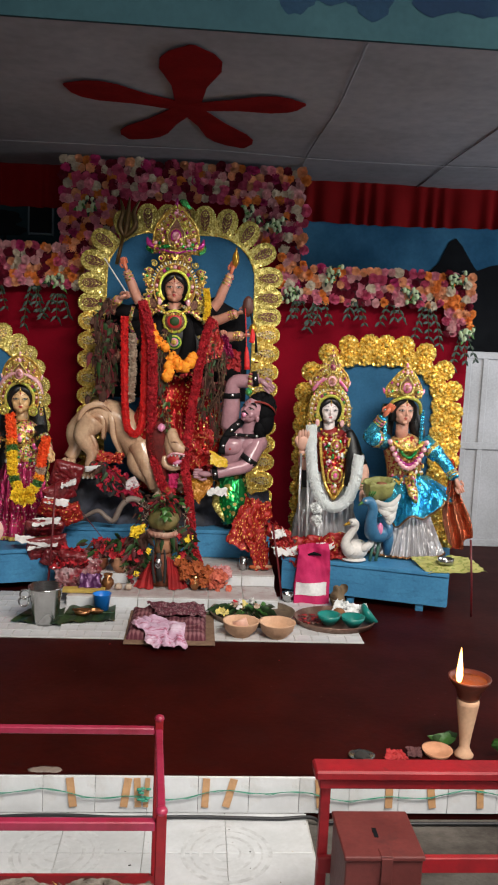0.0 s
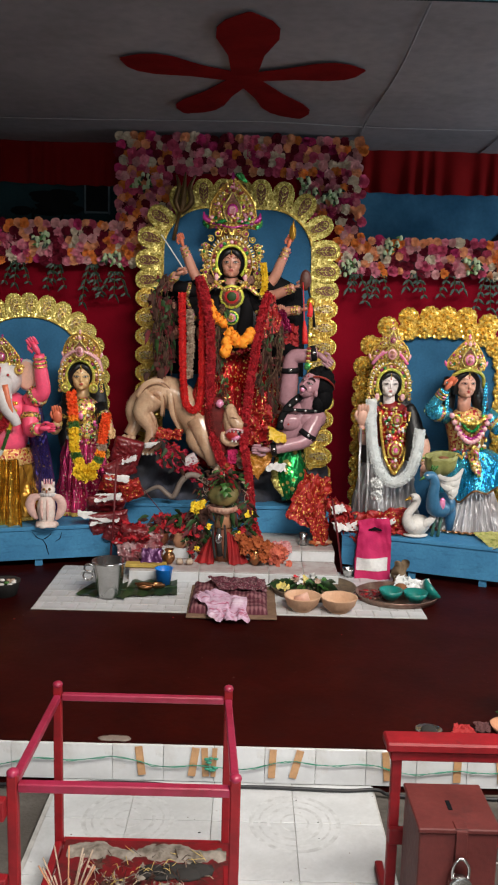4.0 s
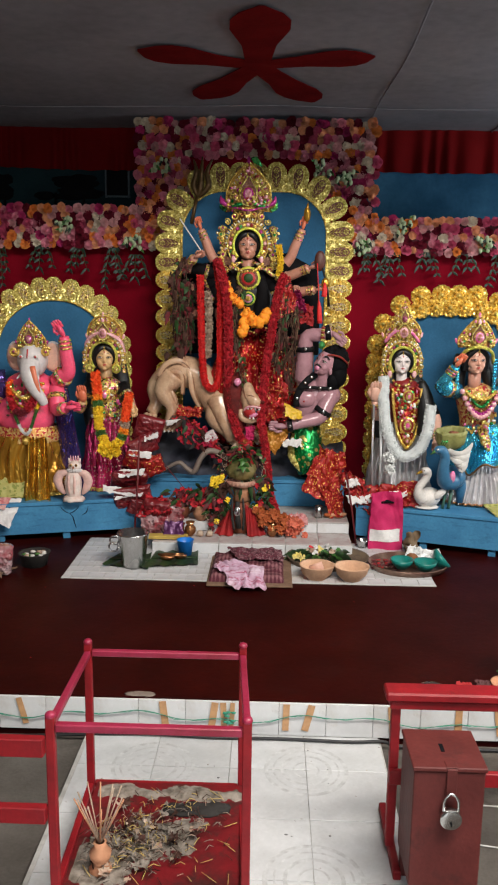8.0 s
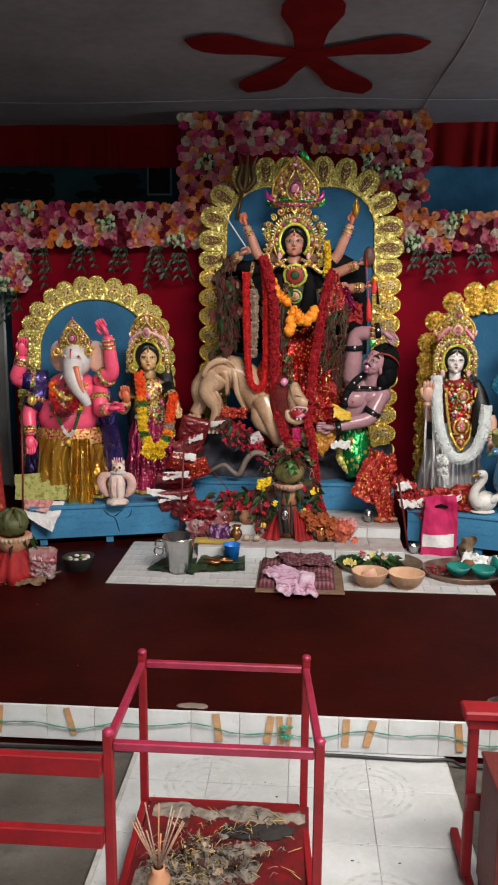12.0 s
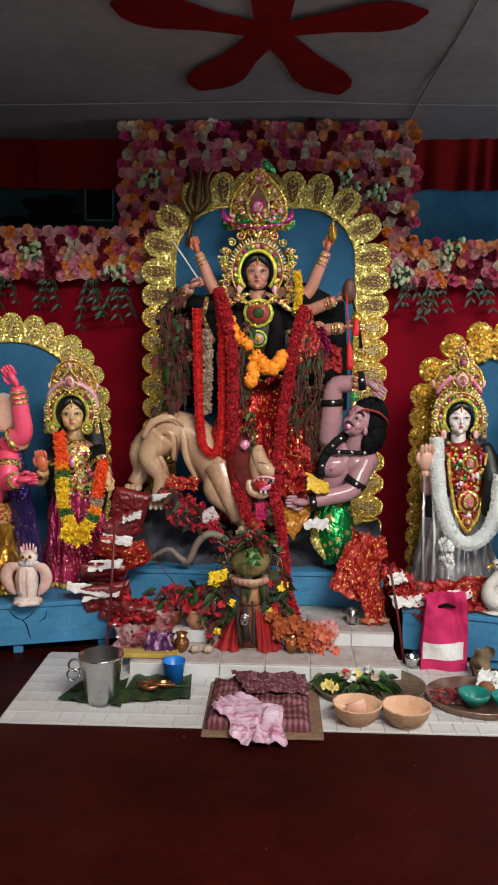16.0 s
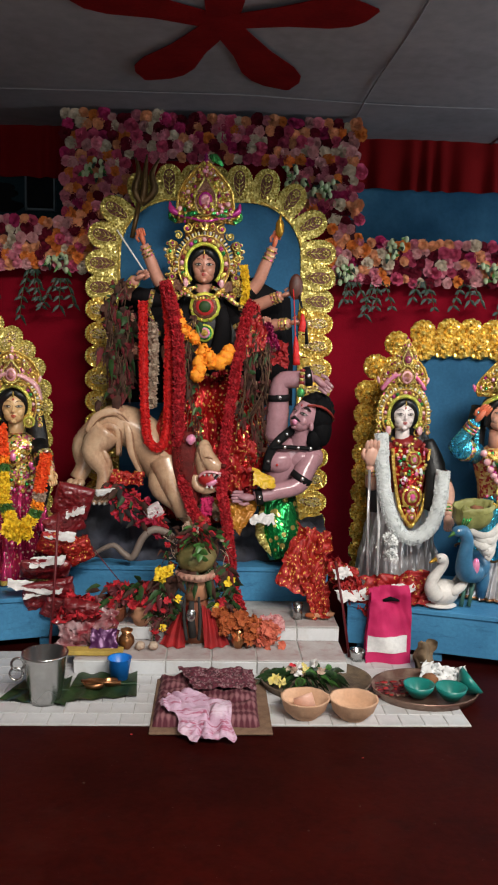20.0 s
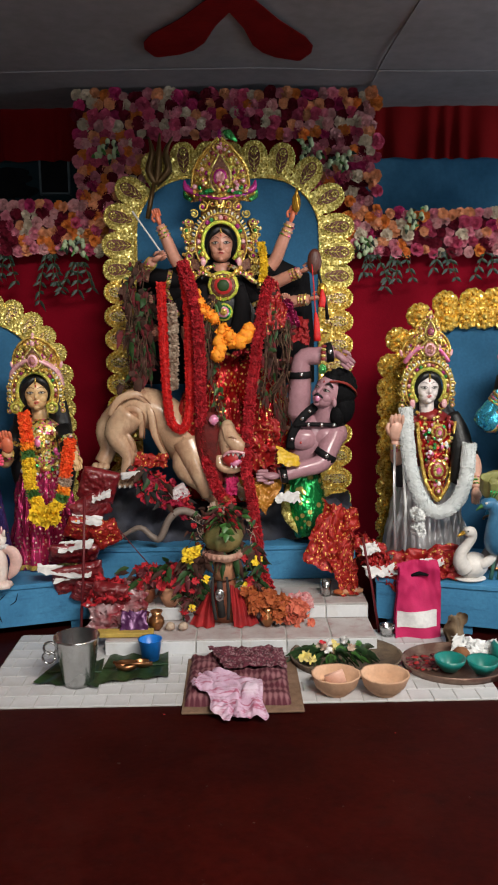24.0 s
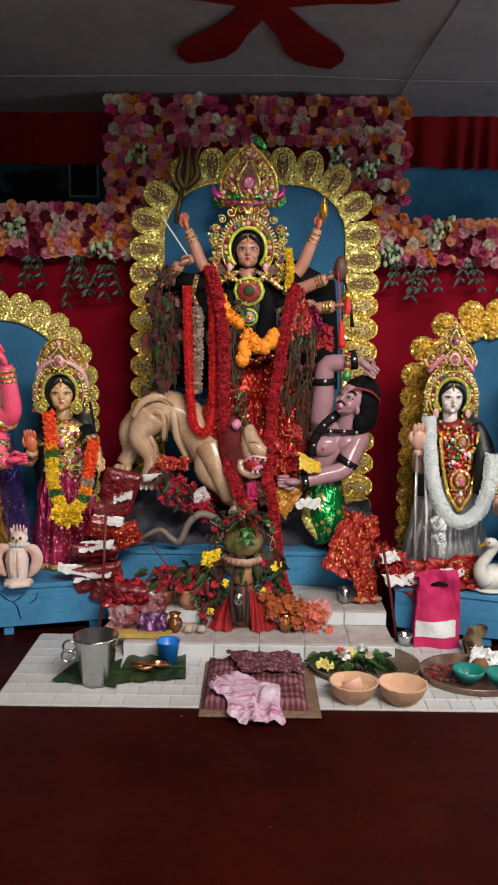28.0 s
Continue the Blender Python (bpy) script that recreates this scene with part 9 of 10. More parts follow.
def BAGF(u, v):
    pinch = 1.03 - 0.1 * v ** 2 - 0.12 * max(0.0, v - 0.8)
    x = 0.7375 + (0.215 * (u - 0.5) + 0.012 * (1 - v) * (u - 0.5)) * pinch + 0.012 * v * math.sin(v * 3)
    y = 4.88 + 0.06 * v + 0.014 * math.sin(u * 7 + v * 5) + 0.03 * v * noise.noise(Vector((u * 3, v * 5, 2))) - 0.02 * v * abs(noise.noise(Vector((u * 6 + v * 3, v * 4, 7))))
    return x, y, STAGE + 0.006 + 0.385 * v + 0.012 * v * u + 0.014 * v * noise.noise(Vector((u * 4, v * 2, 1)))


s = Shape()
s.sheet(BAGF, 30, 44, bag_pink, 0.05)
s.make("body", bag)
s = Shape()
s.sheet(lambda u, v: (lambda p: (p[0], p[1] - 0.004, p[2]))(BAGF(0.03 + 0.88 * u, 0.145 + 0.21 * v)), 16, 8, paper_white, 0.002)
s.make("band", bag, "white printed band")
s = Shape()
s.tube([(0.705, 4.93, STAGE + 0.322), (0.745, 4.924, STAGE + 0.334), (0.79, 4.928, STAGE + 0.324)], [(0.006, 0.01), (0.012, 0.012), (0.006, 0.01)], night, 10)
s.make("handle_slot", bag, "cut-out handle opening")
s = Shape()
s.lathe([(0.0, 0), (0.03, 0.0), (0.04, 0.05), (0.042, 0.06), (0.036, 0.055), (0.02, 0.01)], (0.585, 4.92, STAGE + 0.006), steel, 20)
s.make("steel_cup", label="steel cup beside the pink bag", category="cup")
stick_red = mat("stick_red", (0.13, 0.006, 0.01), 0.5, scale=12)
for a, b, lb in (((-0.95, 5.0, 0.9), (-0.98, 4.9, 0.17), "thin dark red wooden stick by the plinth"), ((0.47, 5.02, 0.66), (0.55, 4.96, 0.17), "thin dark red stick between the plinths"), ((-2.0, 4.86, 1.08), (-2.01, 4.8, 0.17), "thin dark red upright stick at the plinth"), ((1.72, 4.74, 0.66), (1.74, 4.68, 0.17), "thin dark red stick at the plinth's end")):
    s = Shape()
    s.tube([a, ((a[0] + b[0]) / 2 + 0.004, (a[1] + b[1]) / 2, (a[2] + b[2]) / 2), b], 0.007, stick_red, 8)
    s.make("wooden_stick", label=lb, category="stick", group="red sticks")

# sari-draped banana plant and pot at the other side
sari = jewel("orange_sari", ((0.56, (0.33, 0.016, 0.01)), (0.1, (0.42, 0.14, 0.03)), (0.34, (0.22, 0.01, 0.008))), 40, 0.6, 0.1, 0.2)
s = Shape()
s.lathe([(0.0, 0.0), (0.24, 0.0), (0.235, 0.25), (0.21, 0.6), (0.21, 0.9), (0.19, 1.12), (0.12, 1.26), (0.03, 1.3)], (-2.22, 4.45, STAGE), sari, 60, 11, 0.06, 0.8)
s.sheet(lambda u, v: (-2.14 + 0.17 * u, 4.27 - 0.03 * math.sin(u * 9 + 1), STAGE + 1.02 - 0.98 * v + 0.05 * u), 18, 20, sari)
s.make("draped_banana_plant", label="banana plant draped in a red-orange gold-printed sari", category="plant")
s = Shape()
side_pot = thing("offering_pot", pose(0, 0, 0), "terracotta pot in red cloth topped with green coconut", "pot")
s.lathe([(0.0, 0), (0.125, 0.0), (0.122, 0.06), (0.1, 0.13), (0.065, 0.18), (0.05, 0.19)], (-1.86, 4.24, STAGE), deep_red, 60, 9, 0.07, wob=0.1)
s.make("cloth_skirt", side_pot, "gathered red cloth")
s = Shape()
s.lathe([(0.05, 0), (0.085, 0.03), (0.1, 0.06), (0.108, 0.085), (0.11, 0.1), (0.1, 0.105), (0.07, 0.1)], (-1.86, 4.24, STAGE + 0.17), clay, 28)
for k in range(15):
    a = math.pi * (1 + k / 14)
    s.ball((-1.86 + 0.108 * math.cos(a), 4.24 + 0.108 * math.sin(a), STAGE + 0.262), (0.012, 0.008, 0.015), tube_rose, 8, 5)
s.make("jar", side_pot)
s = Shape()
husk = mat("green_coconut", (0.085, 0.085, 0.025), 0.55, scale=14, second=(0.035, 0.045, 0.012), bump=0.4)
s.ball((-1.86, 4.24, STAGE + 0.335), (0.095, 0.09, 0.075), husk, 22, 16, lump=0.12)
for k in range(6):
    a = k * 1.05 + 0.4
    s.tube([(-1.86 + 0.09 * math.cos(a), 4.24 + 0.085 * math.sin(a), STAGE + 0.33), (-1.86 + 0.06 * math.cos(a), 4.24 + 0.06 * math.sin(a), STAGE + 0.4), (-1.86 + 0.02 * math.cos(a + 0.5), 4.24 + 0.02 * math.sin(a + 0.5), STAGE + 0.425)], [(0.012, 0.012), (0.022, 0.016), (0.008, 0.008)], husk, 10, steps=3)
s.make("coconut_top", side_pot, "lobed green coconut")
s = Shape()
for k in range(9):
    a = k * 0.7
    add_leaf(s, (-1.86 + 0.08 * math.cos(a), 4.24 + 0.07 * math.sin(a), STAGE + 0.26), (math.cos(a), math.sin(a), rnd.uniform(-0.9, 0.3)), 0.085, 0.04, rnd.choice((leaf_dark, leaf_dry)), 0.4)
tagged(s.make("leaf_collar", label="dark mango leaves round the pot's mouth", category="leaves"), kind="stuff")
drape("jute_sack", (-2.0, 4.3, STAGE + 0.03), (-1.6, 4.32, STAGE + 0.04), (-2.02, 4.12, STAGE + 0.015), (-1.66, 4.1, STAGE + 0.02), jute, "ragged jute sacking under the pot", 0.02, 41.0, "sack")
packet("plastic_bag", (-1.7, 4.27, STAGE + 0.095), (0.085, 0.085, 0.12), wrap_clear, "round clear plastic bag with red offerings", (8, 6, 20), 42.0, "bag")
s = Shape()
s.lathe([(0.0, 0), (0.075, 0.0), (0.095, 0.08), (0.1, 0.085), (0.09, 0.08), (0.0, 0.06)], (-1.53, 4.44, STAGE), soot, 26)
s.make("black_bowl", label="black iron bowl with scraps by the plinth", category="bowl")
s = Shape()
for k in range(14):
    s.ball((-1.53 + rnd.uniform(-0.06, 0.06), 4.44 + rnd.uniform(-0.05, 0.05), STAGE + 0.075), (0.018, 0.014, 0.008), rnd.choice((white_paint, leaf_green, tube_rose)), 7, 5)
s.make("bowl_scraps", label="pale scraps floating in the black bowl", category="scraps")

# ---------- lamp at the stage edge ----------
s = Shape()
LX, LY = 1.115, 2.97
lamp_clay = mat("lamp_clay", (0.13, 0.028, 0.014), 0.35, scale=12, second=(0.07, 0.016, 0.01), bump=0.2)
s.lathe([(0.0, 0), (0.038, 0.0), (0.04, 0.01), (0.03, 0.022), (0.021, 0.045), (0.024, 0.08), (0.036, 0.16), (0.046, 0.23), (0.047, 0.246), (0.04, 0.252), (0.0, 0.252)], (LX, LY, STAGE), pale_clay, 28)
s.make("lamp_stand", label="pale turned terracotta lamp stand at the stage edge", category="lamp stand")
lamp = thing("oil_lamp", pose(0, 0, 0), "burning dark terracotta oil lamp on a stand", "oil lamp")
s = Shape()
s.lathe([(0.0, 0), (0.04, 0.0), (0.05, 0.018), (0.05, 0.034), (0.086, 0.084), (0.089, 0.096), (0.081, 0.094), (0.055, 0.06), (0.0, 0.05)], (LX, LY, STAGE + 0.252), lamp_clay, 30)
s.make("bowl", lamp)
s = Shape()
s.lathe([(0.074, 0), (0.0, 0.001)], (LX, LY, STAGE + 0.252 + 0.082), mat("lamp_oil", (0.2, 0.05, 0.015), 0.08), 26)
s.make("oil", lamp)
s = Shape()
s.lathe([(0.0, 0), (0.01, 0.012), (0.014, 0.035), (0.0105, 0.08), (0.005, 0.125), (0.0, 0.155)], (LX - 0.056, LY - 0.03, STAGE + 0.252 + 0.08), plain("flame", (1.0, 0.5, 0.12), 9.0), 14)
s.make("flame", lamp)
fl = bpy.data.lights.new("flame_light", "POINT")
fl.energy, fl.color, fl.shadow_soft_size = 0.9, (1.0, 0.55, 0.2), 0.02
new("flame_light", fl).location = (LX - 0.055, LY - 0.065, STAGE + 0.41)
s = Shape()
s.lathe([(0.0, 0), (0.05, 0.005), (0.065, 0.03), (0.06, 0.028), (0.0, 0.01)], (1.0, 2.97, STAGE), clay, 22)
s.make("clay_dish", label="small clay dish with offerings at the edge", category="dish")
s = Shape()
for k in range(9):
    add_leaf(s, (1.05 + rnd.uniform(-0.02, 0.03), 3.04 + rnd.uniform(-0.02, 0.02), STAGE + 0.01), (rnd.uniform(-0.6, 0.6), 0.1, rnd.uniform(0.6, 1.2)), 0.1, 0.05, leaf_green if k % 3 else leaf_dark, 0.5)
for k in range(5):
    add_leaf(s, (1.26 + rnd.uniform(-0.02, 0.05), 2.97, STAGE + 0.02), (rnd.uniform(-0.5, 1), -0.2, rnd.uniform(0.1, 0.6)), 0.14, 0.08, leaf_green, 0.4)
s.make("betel_leaves", label="green betel leaves lying by the lamp", category="leaves")
drape("red_flower_scrap", (0.79, 2.98, STAGE + 0.022), (0.85, 2.98, STAGE + 0.018), (0.76, 2.92, STAGE + 0.008), (0.87, 2.92, STAGE + 0.008), red_cloth, "crumpled red cloth scrap at the stage edge", 0.01, 51.0)
drape("red_flower_scrap", (0.87, 2.99, STAGE + 0.03), (0.93, 2.99, STAGE + 0.026), (0.87, 2.94, STAGE + 0.008), (0.93, 2.94, STAGE + 0.008), mat("rose_grey", (0.1, 0.035, 0.036), 0.8), "faded rose cloth scrap near the lamp", 0.01, 52.0)
s = Shape()
s.lathe([(0.0, 0), (0.045, 0.0), (0.056, 0.012), (0.052, 0.011), (0.0, 0.005)], (0.675, 2.95, STAGE), steel, 26, squash=0.8)
s.ball((0.675, 2.95, STAGE + 0.011), (0.034, 0.028, 0.012), soot, 12, 6, lump=0.3)
s.make("steel_plate", label="small steel plate with dark ash at the edge", category="plate")

# ---------- stage face: tape, wires ----------
rot = lambda d: Matrix.Rotation(radians(d), 4, "Y")
for x, d, w in ((-1.4, 6, 0.028), (-1.1, -14, 0.025), (-0.49, -7, 0.03), (-0.28, 8, 0.03), (-0.235, -3, 0.026), (-0.2, 3, 0.02), (0.03, 2, 0.028), (0.125, 14, 0.03), (0.48, -6, 0.028), (0.76, 0, 0.03), (0.93, -8, 0.03), (1.13, -4, 0.028), (1.4, 3, 0.028)):
    s = Shape()
    s.box((x, 2.797, 0.09), (w, 0.003, 0.12), tape_tan, rot(d))
    s.make("tape_strip", label="brown adhesive tape strip on the tiled edge", category="tape", group="tape strips")
s = Shape()
pts = [(x, 2.792, 0.085 + 0.016 * math.sin(x * 7) + 0.01 * math.sin(x * 19)) for x in np.linspace(-1.9, 1.7, 90)]
s.tube(pts, 0.0018, wire_green, 5)
s.tube([(x, y - 0.003, z + 0.004 * math.sin(x * 60)) for x, y, z in pts], 0.0014, wire_green, 5)
for k in range(14):
    s.ball((-0.21 + rnd.uniform(-0.02, 0.02), 2.785, 0.09 + rnd.uniform(-0.03, 0.03)), (0.012, 0.006, 0.005), wire_green, 6, 4)
s.make("fairy_light_wire", label="twisted green fairy-light wire taped to the edge", category="wire")
s = Shape()
s.tube([(-1.9, 2.77, -0.02), (-1.2, 2.775, -0.018), (-0.6, 2.77, 0.012), (-0.3, 2.76, 0.01), (0.0, 2.765, 0.01), (0.3, 2.755, 0.01), (0.44, 2.765, 0.01), (0.56, 2.77, -0.018), (1.2, 2.77, -0.018), (2.4, 2.775, -0.018)], 0.007, cable_black, 8, steps=6)
s.make("power_cable", label="black power cable along the stage foot", category="cable")
s = Shape()
for k in range(9):
    s.ball((-0.6 + rnd.uniform(-0.05, 0.05), 2.83 + 0.01 * k / 9, STAGE + 0.001), (0.03, 0.02, 0.004), grey_clay, 10, 5, lump=0.3)
s.make("stain", label="grey ash smear at the stage edge", category="stain")

# ---------- incense, ash and collection box ----------
s = Shape()
IX, IY, IZ = -0.555, 1.83, 0.113
s.lathe([(0.0, 0), (0.034, 0.0), (0.036, 0.01), (0.02, 0.03), (0.032, 0.05), (0.034, 0.065), (0.018, 0.085), (0.02, 0.1), (0.014, 0.1)], (IX, IY, IZ), clay, 22)
s.make("incense_holder", label="small terracotta incense holder on the tray", category="incense holder")
for k in range(12):
    s = Shape()
    a = k * 0.55
    tip = Vector((IX - 0.03 + 0.075 * math.cos(a) + 0.03, IY + 0.05 * math.sin(a), IZ + 0.275 + rnd.uniform(-0.035, 0.035)))
    s.tube([(IX, IY, IZ + 0.09), tip], [0.002, 0.0026], tube_rose if k % 3 else clay, 5)
    s.make("incense_stick", label="thin burnt incense stick in its holder", category="incense stick", group="incense sticks")
s = Shape()


def ash_point(u, v):
    x, y = -0.645 + 0.51 * u, 1.738 + 0.53 * v
    q = noise.noise(Vector((x * 7, y * 7, 1.4))) + 0.6 * noise.noise(Vector((x * 21, y * 21, 5))) + 0.3 * noise.noise(Vector((x * 60, y * 60, 8)))
    left = max(0.0, 1 - math.hypot((x + 0.56) / 0.16, (y - 1.87) / 0.17)) + max(0.0, 1 - math.hypot((x + 0.38) / 0.17, (y - 2.0) / 0.15)) + 0.8 * max(0.0, 1 - abs(y - 2.22) / 0.06)
    return x, y, 0.108 + 0.02 * max(-0.2, left - 0.17 + 0.6 * q - 3 * max(0.0, 1.79 - y + 0.8 * max(0.0, x + 0.5)))


s.sheet(ash_point, 90, 100, ash, 0.001)
tagged(s.make("ash_heap", label="grey incense ash spilled over the red tray", category="ash"), kind="stuff")
s = Shape()
for k in range(5):
    s.ball((-0.36 + 0.035 * k, 2.13 + rnd.uniform(-0.02, 0.02), 0.115), (0.05, 0.032, 0.009), soot, 10, 5, lump=0.5)
for k in range(60):
    x, y, a = rnd.uniform(-0.6, -0.16), rnd.uniform(1.77, 2.24), rnd.uniform(0, 3.14)
    d = Vector((math.cos(a), math.sin(a), 0)) * rnd.uniform(0.01, 0.03)
    s.tube([Vector((x, y, 0.122)) - d, Vector((x, y, 0.126)) + d], 0.0013, straw if k % 3 else leaf_dry, 4)
for k in range(70):
    x, y = -0.48 + 0.09 * rnd.gauss(0, 1), 1.95 + 0.08 * rnd.gauss(0, 1)
    if -0.62 < x < -0.16 and 1.73 < y < 2.25:
        add_ruff(s, Vector((x, y, 0.135 + rnd.uniform(0, 0.012))), Vector((rnd.uniform(-1, 1), rnd.uniform(-1, 1), 1)).normalized(), rnd.uniform(0.01, 0.02), rnd.choice((tube_rose, ash, leaf_dry, ash, tube_rose)), 7, 0.5)
for k in range(420):
    u = rnd.gauss(0, 1)
    x, y = -0.45 + 0.1 * u, 1.97 + 0.09 * rnd.gauss(0, 1) + 0.03 * u
    if not (-0.63 < x < -0.14 and 1.72 < y < 2.26):
        continue
    a = rnd.uniform(0, 6.28)
    d = Vector((math.cos(a), math.sin(a), 0)) * rnd.uniform(0.008, 0.022)
    z = 0.125 + rnd.uniform(0, 0.022)
    s.tube([Vector((x, y, z)) - d, Vector((x, y, z + rnd.uniform(0, 0.012))), Vector((x, y, z - 0.004)) + d + Vector((-d.y, d.x, 0)) * 0.5], 0.0014, rnd.choice((ash, tube_rose, straw, ash, ash, leaf_dry)), 4)
tagged(s.make("incense_litter", label="burnt incense stubs and soot on the tray", category="litter"), kind="stuff")

box = thing("collection_box", pose(0.381, 1.82, 0, 0, 0, 0), "dark red painted metal collection box with steel padlock", "collection box")
block("body", (0, 0, 0.1), (0.21, 0.2, 0.487), box_red, box, 0.004)
block("lid", (-0.005, -0.006, 0.488), (0.215, 0.206, 0.502), box_red, box, 0.003)
for x in (0.006, 0.18):
    for y in (0.006, 0.17):
        block("leg", (x, y, -0.03), (x + 0.024, y + 0.024, 0.1), box_red, box, 0.002)
s = Shape()
s.box((0.1, 0.1, 0.5025), (0.012, 0.042, 0.002), night)
s.make("coin_slot", box, "dark coin slot")
s = Shape()
s.box((0.11, -0.008, 0.449), (0.03, 0.005, 0.1), box_red, None, 0.001)
s.box((0.11, 0.012, 0.503), (0.034, 0.036, 0.003), box_red, None, 0.001)
s.make("hasp", box)
s = Shape()
s.lathe([(0.0, -0.011), (0.028, -0.011), (0.0282, -0.0109), (0.0315, -0.0085), (0.032, -0.008), (0.032, 0.008), (0.0315, 0.0085), (0.0282, 0.0109), (0.028, 0.011), (0.0, 0.011)], (0.108, -0.027, 0.352), steel, 28, rot=Matrix.Rotation(radians(90), 3, "X"))
lock = s.make("padlock", box, "round steel padlock")
s = Shape()
s.tube([(0.087, -0.025, 0.37), (0.087, -0.025, 0.405), (0.098, -0.023, 0.424), (0.108, -0.021, 0.428), (0.118, -0.023, 0.424), (0.129, -0.025, 0.405), (0.129, -0.025, 0.37)], 0.0045, steel, 8, steps=3)
s.make("shackle", lock)
s = Shape()
s.box((0.108, -0.0405, 0.343), (0.004, 0.004, 0.012), night)
s.make("keyhole", lock, "dark keyhole")

s = Shape()
s.tube([(0.6, 2.42, -0.027), (1.0, 2.4, -0.027), (1.6, 2.44, -0.027), (2.6, 2.4, -0.027)], 0.003, white_paint, 6, steps=5)
s.tube([(0.62, 2.2, -0.027), (1.0, 2.14, -0.027), (1.6, 2.1, -0.027), (2.6, 2.12, -0.027)], 0.003, white_paint, 6, steps=5)
s.make("white_cable", label="thin white cable lying on the cement floor", category="cable")
s = Shape()
rc = random.Random(21)
for k in range(22):
    x, y = rc.uniform(-2.2, 2.0), rc.uniform(2.95, 4.15)
    q = rc.uniform(0.002, 0.0045)
    s.ball((x, y, STAGE + q * 0.3), (q * rc.uniform(0.7, 1.8), q, q * 0.4), rc.choice((leaf_dry, red_cloth, leaf_dry)), 6, 4, lump=0.4)
tagged(s.make("floor_crumbs", label="scattered petals and crumbs on the red floor", category="crumbs"), kind="stuff")
s = Shape()
for k in range(50):
    x, y = rc.uniform(-0.76, 0.44), rc.uniform(1.2, 2.75)
    q = rc.uniform(0.0015, 0.0035)
    s.ball((x, y, q * 0.3), (q * rc.uniform(0.7, 2.2), q, q * 0.4), rc.choice((straw, soot, leaf_dry, ash, soot)), 6, 4, lump=0.4)
tagged(s.make("walkway_crumbs", label="dust and petal crumbs on the white walkway", category="crumbs"), kind="stuff")

# ---------- tiles ----------
def tile_mesh(name, w, h, t, m, gap=0.0025, bevel=0.002):
    s = Shape()
    s.box((0, 0, 0), (w - gap * 2, h - gap * 2, t), m, None, bevel)
    return s.mesh(name)


rt = random.Random(5)
floor_tile = tile_mesh("tile", TW, TW, 0.012, tile_grey, 0.0012, 0.001)
WX = -0.807
edge_tile = tile_mesh("tile", TW + 0.014, TW, 0.012, tile_grey, 0.0012, 0.001)
for i in range(4):
    for j in range(20):
        y = 2.56 + TW / 2 - TW * j
        if y > 2.8:
            continue
        ob = new("tile", floor_tile if i < 3 else edge_tile)
        ob.parent = walkway
        ob.matrix_basis = pose(WX + TW * (i + 0.5) + (0.007 if i == 3 else 0), y, -0.006 + rt.uniform(-0.0006, 0.0006), 0, 0, 0)
for i in range(4):
    ob = new("tile", tile_mesh("tile", TW + (0.014 if i == 3 else 0), 0.085, 0.012, tile_grey))
    ob.parent, ob.matrix_basis = walkway, pose(WX + TW * (i + 0.5) + (0.007 if i == 3 else 0), 2.77, -0.006)
faint = mat("faint_print", (0.4, 0.405, 0.41), 0.4, scale=26, second=(0.53, 0.54, 0.545), spread=(0.35, 0.6))
for cx_, cy_ in ((0.108, 2.56), (0.108, 1.955), (-0.502, 2.56), (-0.502, 1.955)):
    s = Shape()
    for r, w in ((0.05, 0.004), (0.095, 0.007), (0.13, 0.004), (0.16, 0.008)):
        vs, fs, q = [], [], 48
        for k in range(q):
            a = 2 * math.pi * k / q
            for rad in (r - w, r + w):
                vs.append((cx_ + rad * math.cos(a), cy_ + rad * math.sin(a), 0.0007))
        for k in range(q):
            m_ = (k + 1) % q
            fs.append((2 * k, 2 * k + 1, 2 * m_ + 1, 2 * m_))
        s.add(vs, fs, faint)
    s.make("ring_print", walkway, "faint grey ring print on the tiles")
rose_print = mat("rose_print", (0.55, 0.42, 0.46), 0.4, scale=30, second=(0.6, 0.56, 0.58), spread=(0.4, 0.7))
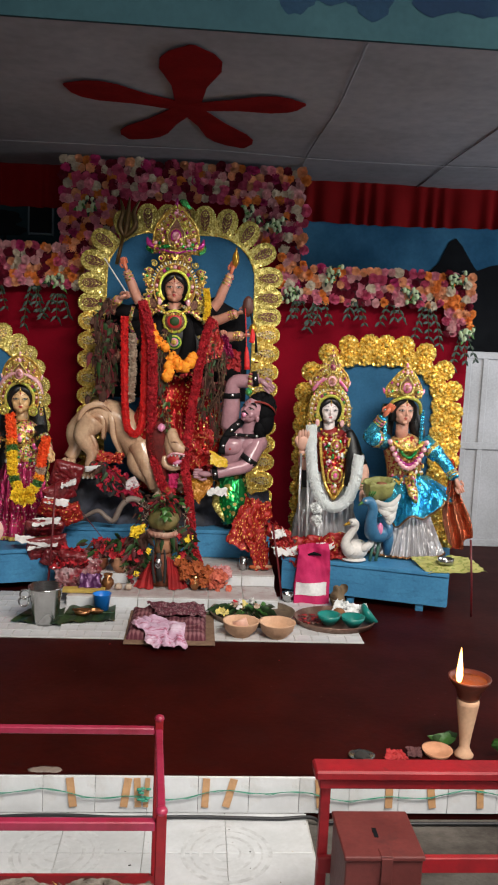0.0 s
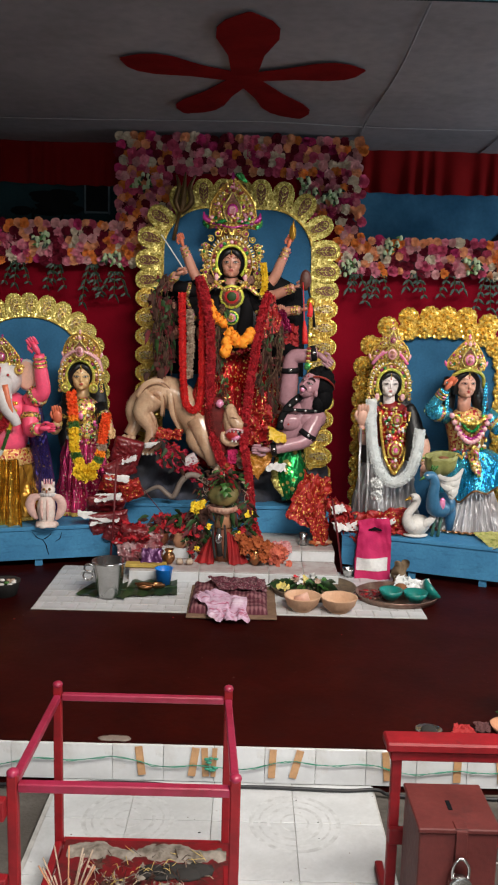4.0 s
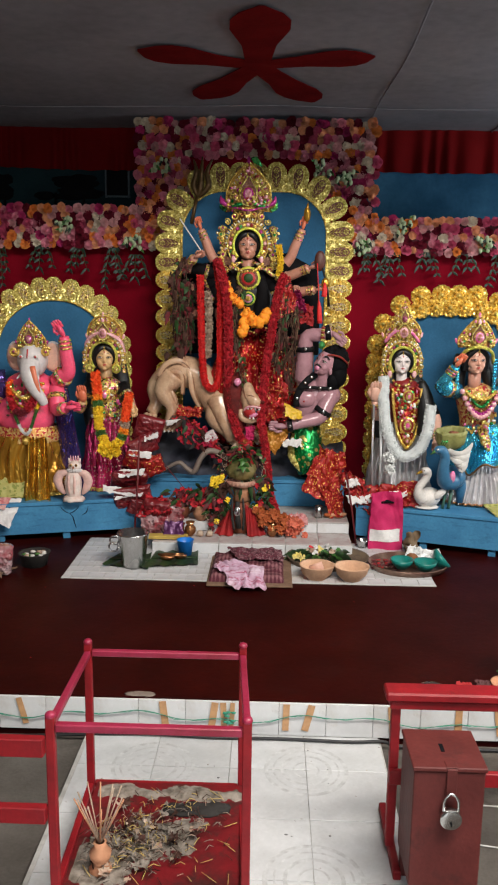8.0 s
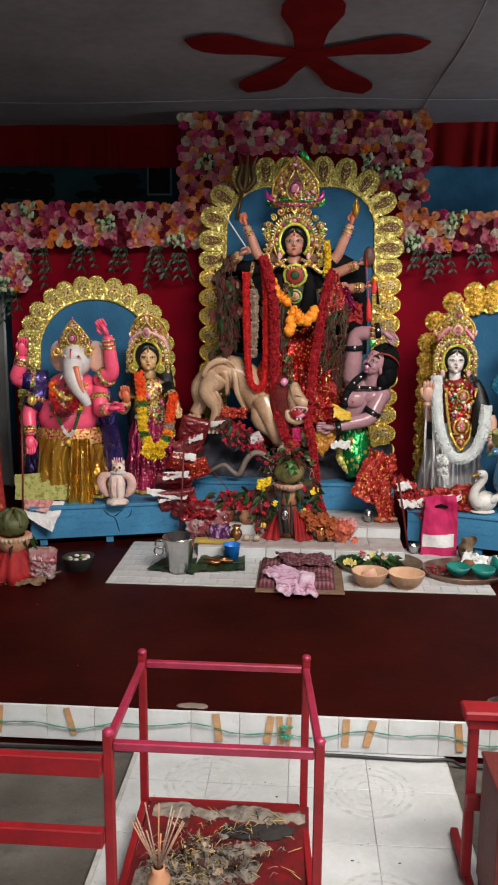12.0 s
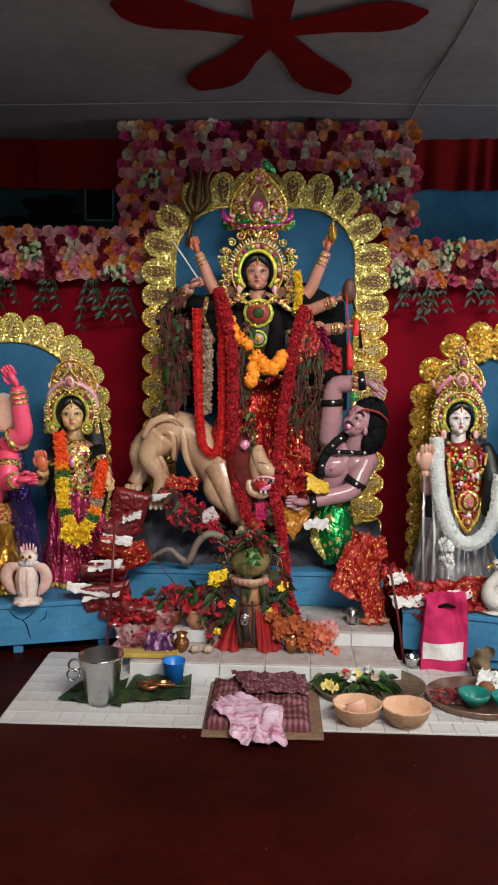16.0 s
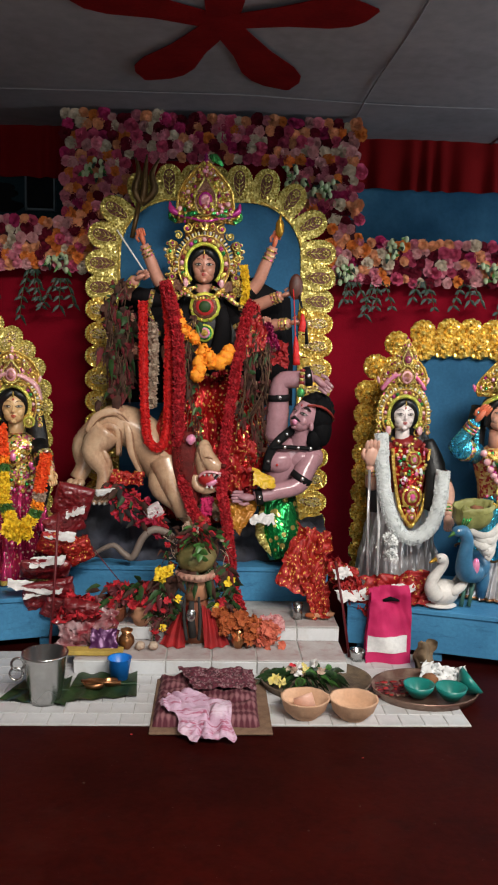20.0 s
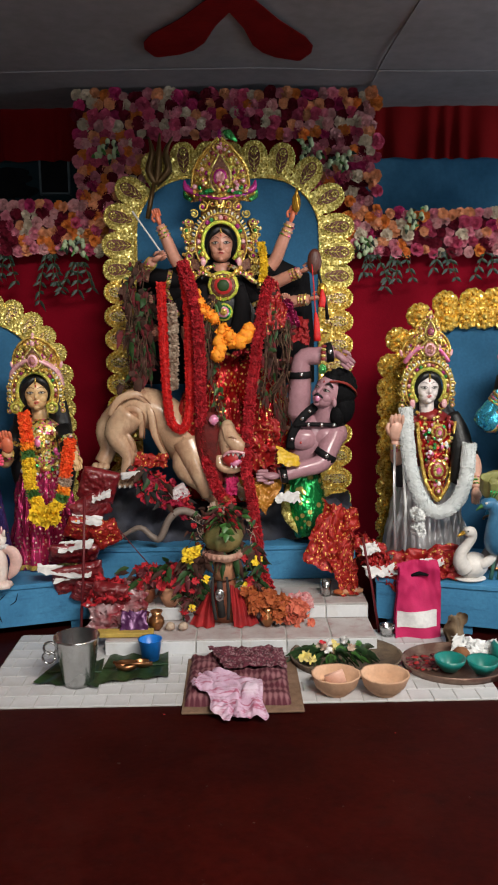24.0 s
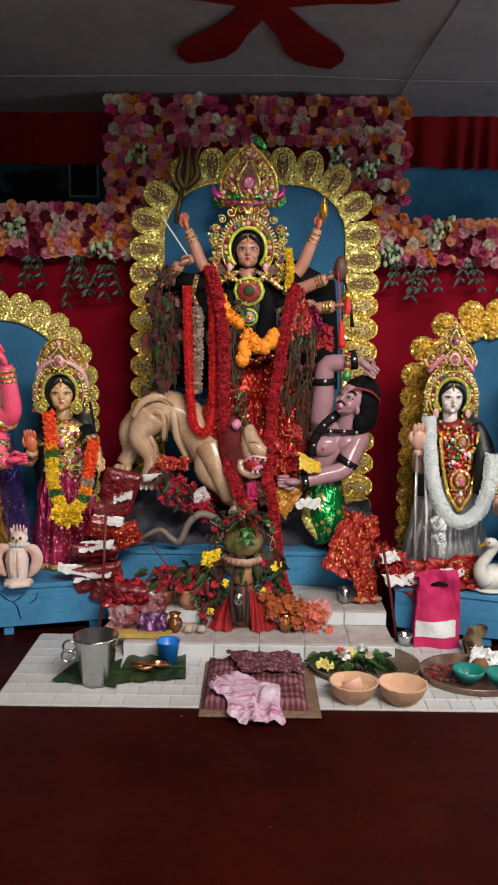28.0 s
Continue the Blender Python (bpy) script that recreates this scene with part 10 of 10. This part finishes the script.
for cx_, cy_ in ((-0.16, 1.62), (-0.72, 1.64)):
    s = Shape()
    for k in range(8):
        a, w = math.pi * k / 4 + 0.2, 0.016
        u, v = (math.cos(a), math.sin(a)), (-math.sin(a), math.cos(a))
        pts = [(0.012, 0.0), (0.05, w), (0.1, 0.0), (0.05, -w)]
        s.add([(cx_ + d * u[0] + e * v[0], cy_ + d * u[1] + e * v[1], 0.0007) for d, e in pts], [(0, 1, 2, 3)], rose_print, False)
    s.make("flower_print", walkway, "faint rose flower print on the tiles")
face_tile = tile_mesh("tile", 0.2, 0.15, 0.012, tile_white, 0.0008, 0.001)
for k in range(46):
    ob = new("tile", face_tile)
    ob.parent = stage
    ob.matrix_basis = Matrix.Translation((-4.5 + 0.2 * k, 2.808 + rt.uniform(-0.0008, 0.0008), 0.078)) @ Matrix.Rotation(radians(90), 4, "X")
small_tile = tile_mesh("tile", 0.1, 0.1, 0.008, tile_apron, 0.0015)
half_tile = tile_mesh("tile", 0.05, 0.1, 0.008, tile_apron, 0.0015)
for j in range(8):
    row = [(-1.275, half_tile)] + [(-1.2 + 0.1 * i, small_tile) for i in range(22)] if j % 2 == 0 else [(-1.25, small_tile)] + [(-1.15 + 0.1 * i, small_tile) for i in range(21)] + [(0.925, half_tile)]
    for x, mesh in row:
        ob = new("tile", mesh)
        ob.parent = apron
        ob.matrix_basis = pose(x, 4.26 + 0.1 * j, STAGE + 0.004 + rt.uniform(-0.0006, 0.0006), 0, 0, rt.uniform(-0.3, 0.3))
step_tile = tile_mesh("tile", 0.22, 0.07, 0.01, tile_white)
for par, y, z, x0, n in ((step_low, 4.737, 0.196, -0.72, 6), (step_high, 5.007, 0.27, -0.72, 6)):
    for k in range(n):
        ob = new("tile", step_tile)
        ob.parent = par
        ob.matrix_basis = Matrix.Translation((x0 + 0.222 * k, y, z)) @ Matrix.Rotation(radians(90), 4, "X")
tile_dusty = scuffs(mat("tile_dusty", (0.5, 0.47, 0.46), 0.55, scale=6, second=(0.4, 0.33, 0.32), bump=0.08, fine=0.05), (0.3, 0.13, 0.12), 14, 0.52, 0.7, 0.7, (1, 1, 1), 2)
top_tile = tile_mesh("tile", 0.22, 0.27, 0.006, tile_dusty)
for k in range(6):
    ob = new("tile", top_tile)
    ob.parent, ob.matrix_basis = step_low, pose(-0.72 + 0.222 * k, 4.876, 0.2325)
    ob = new("tile", top_tile)
    ob.parent, ob.matrix_basis = step_high, pose(-0.72 + 0.222 * k, 5.15, 0.3085)
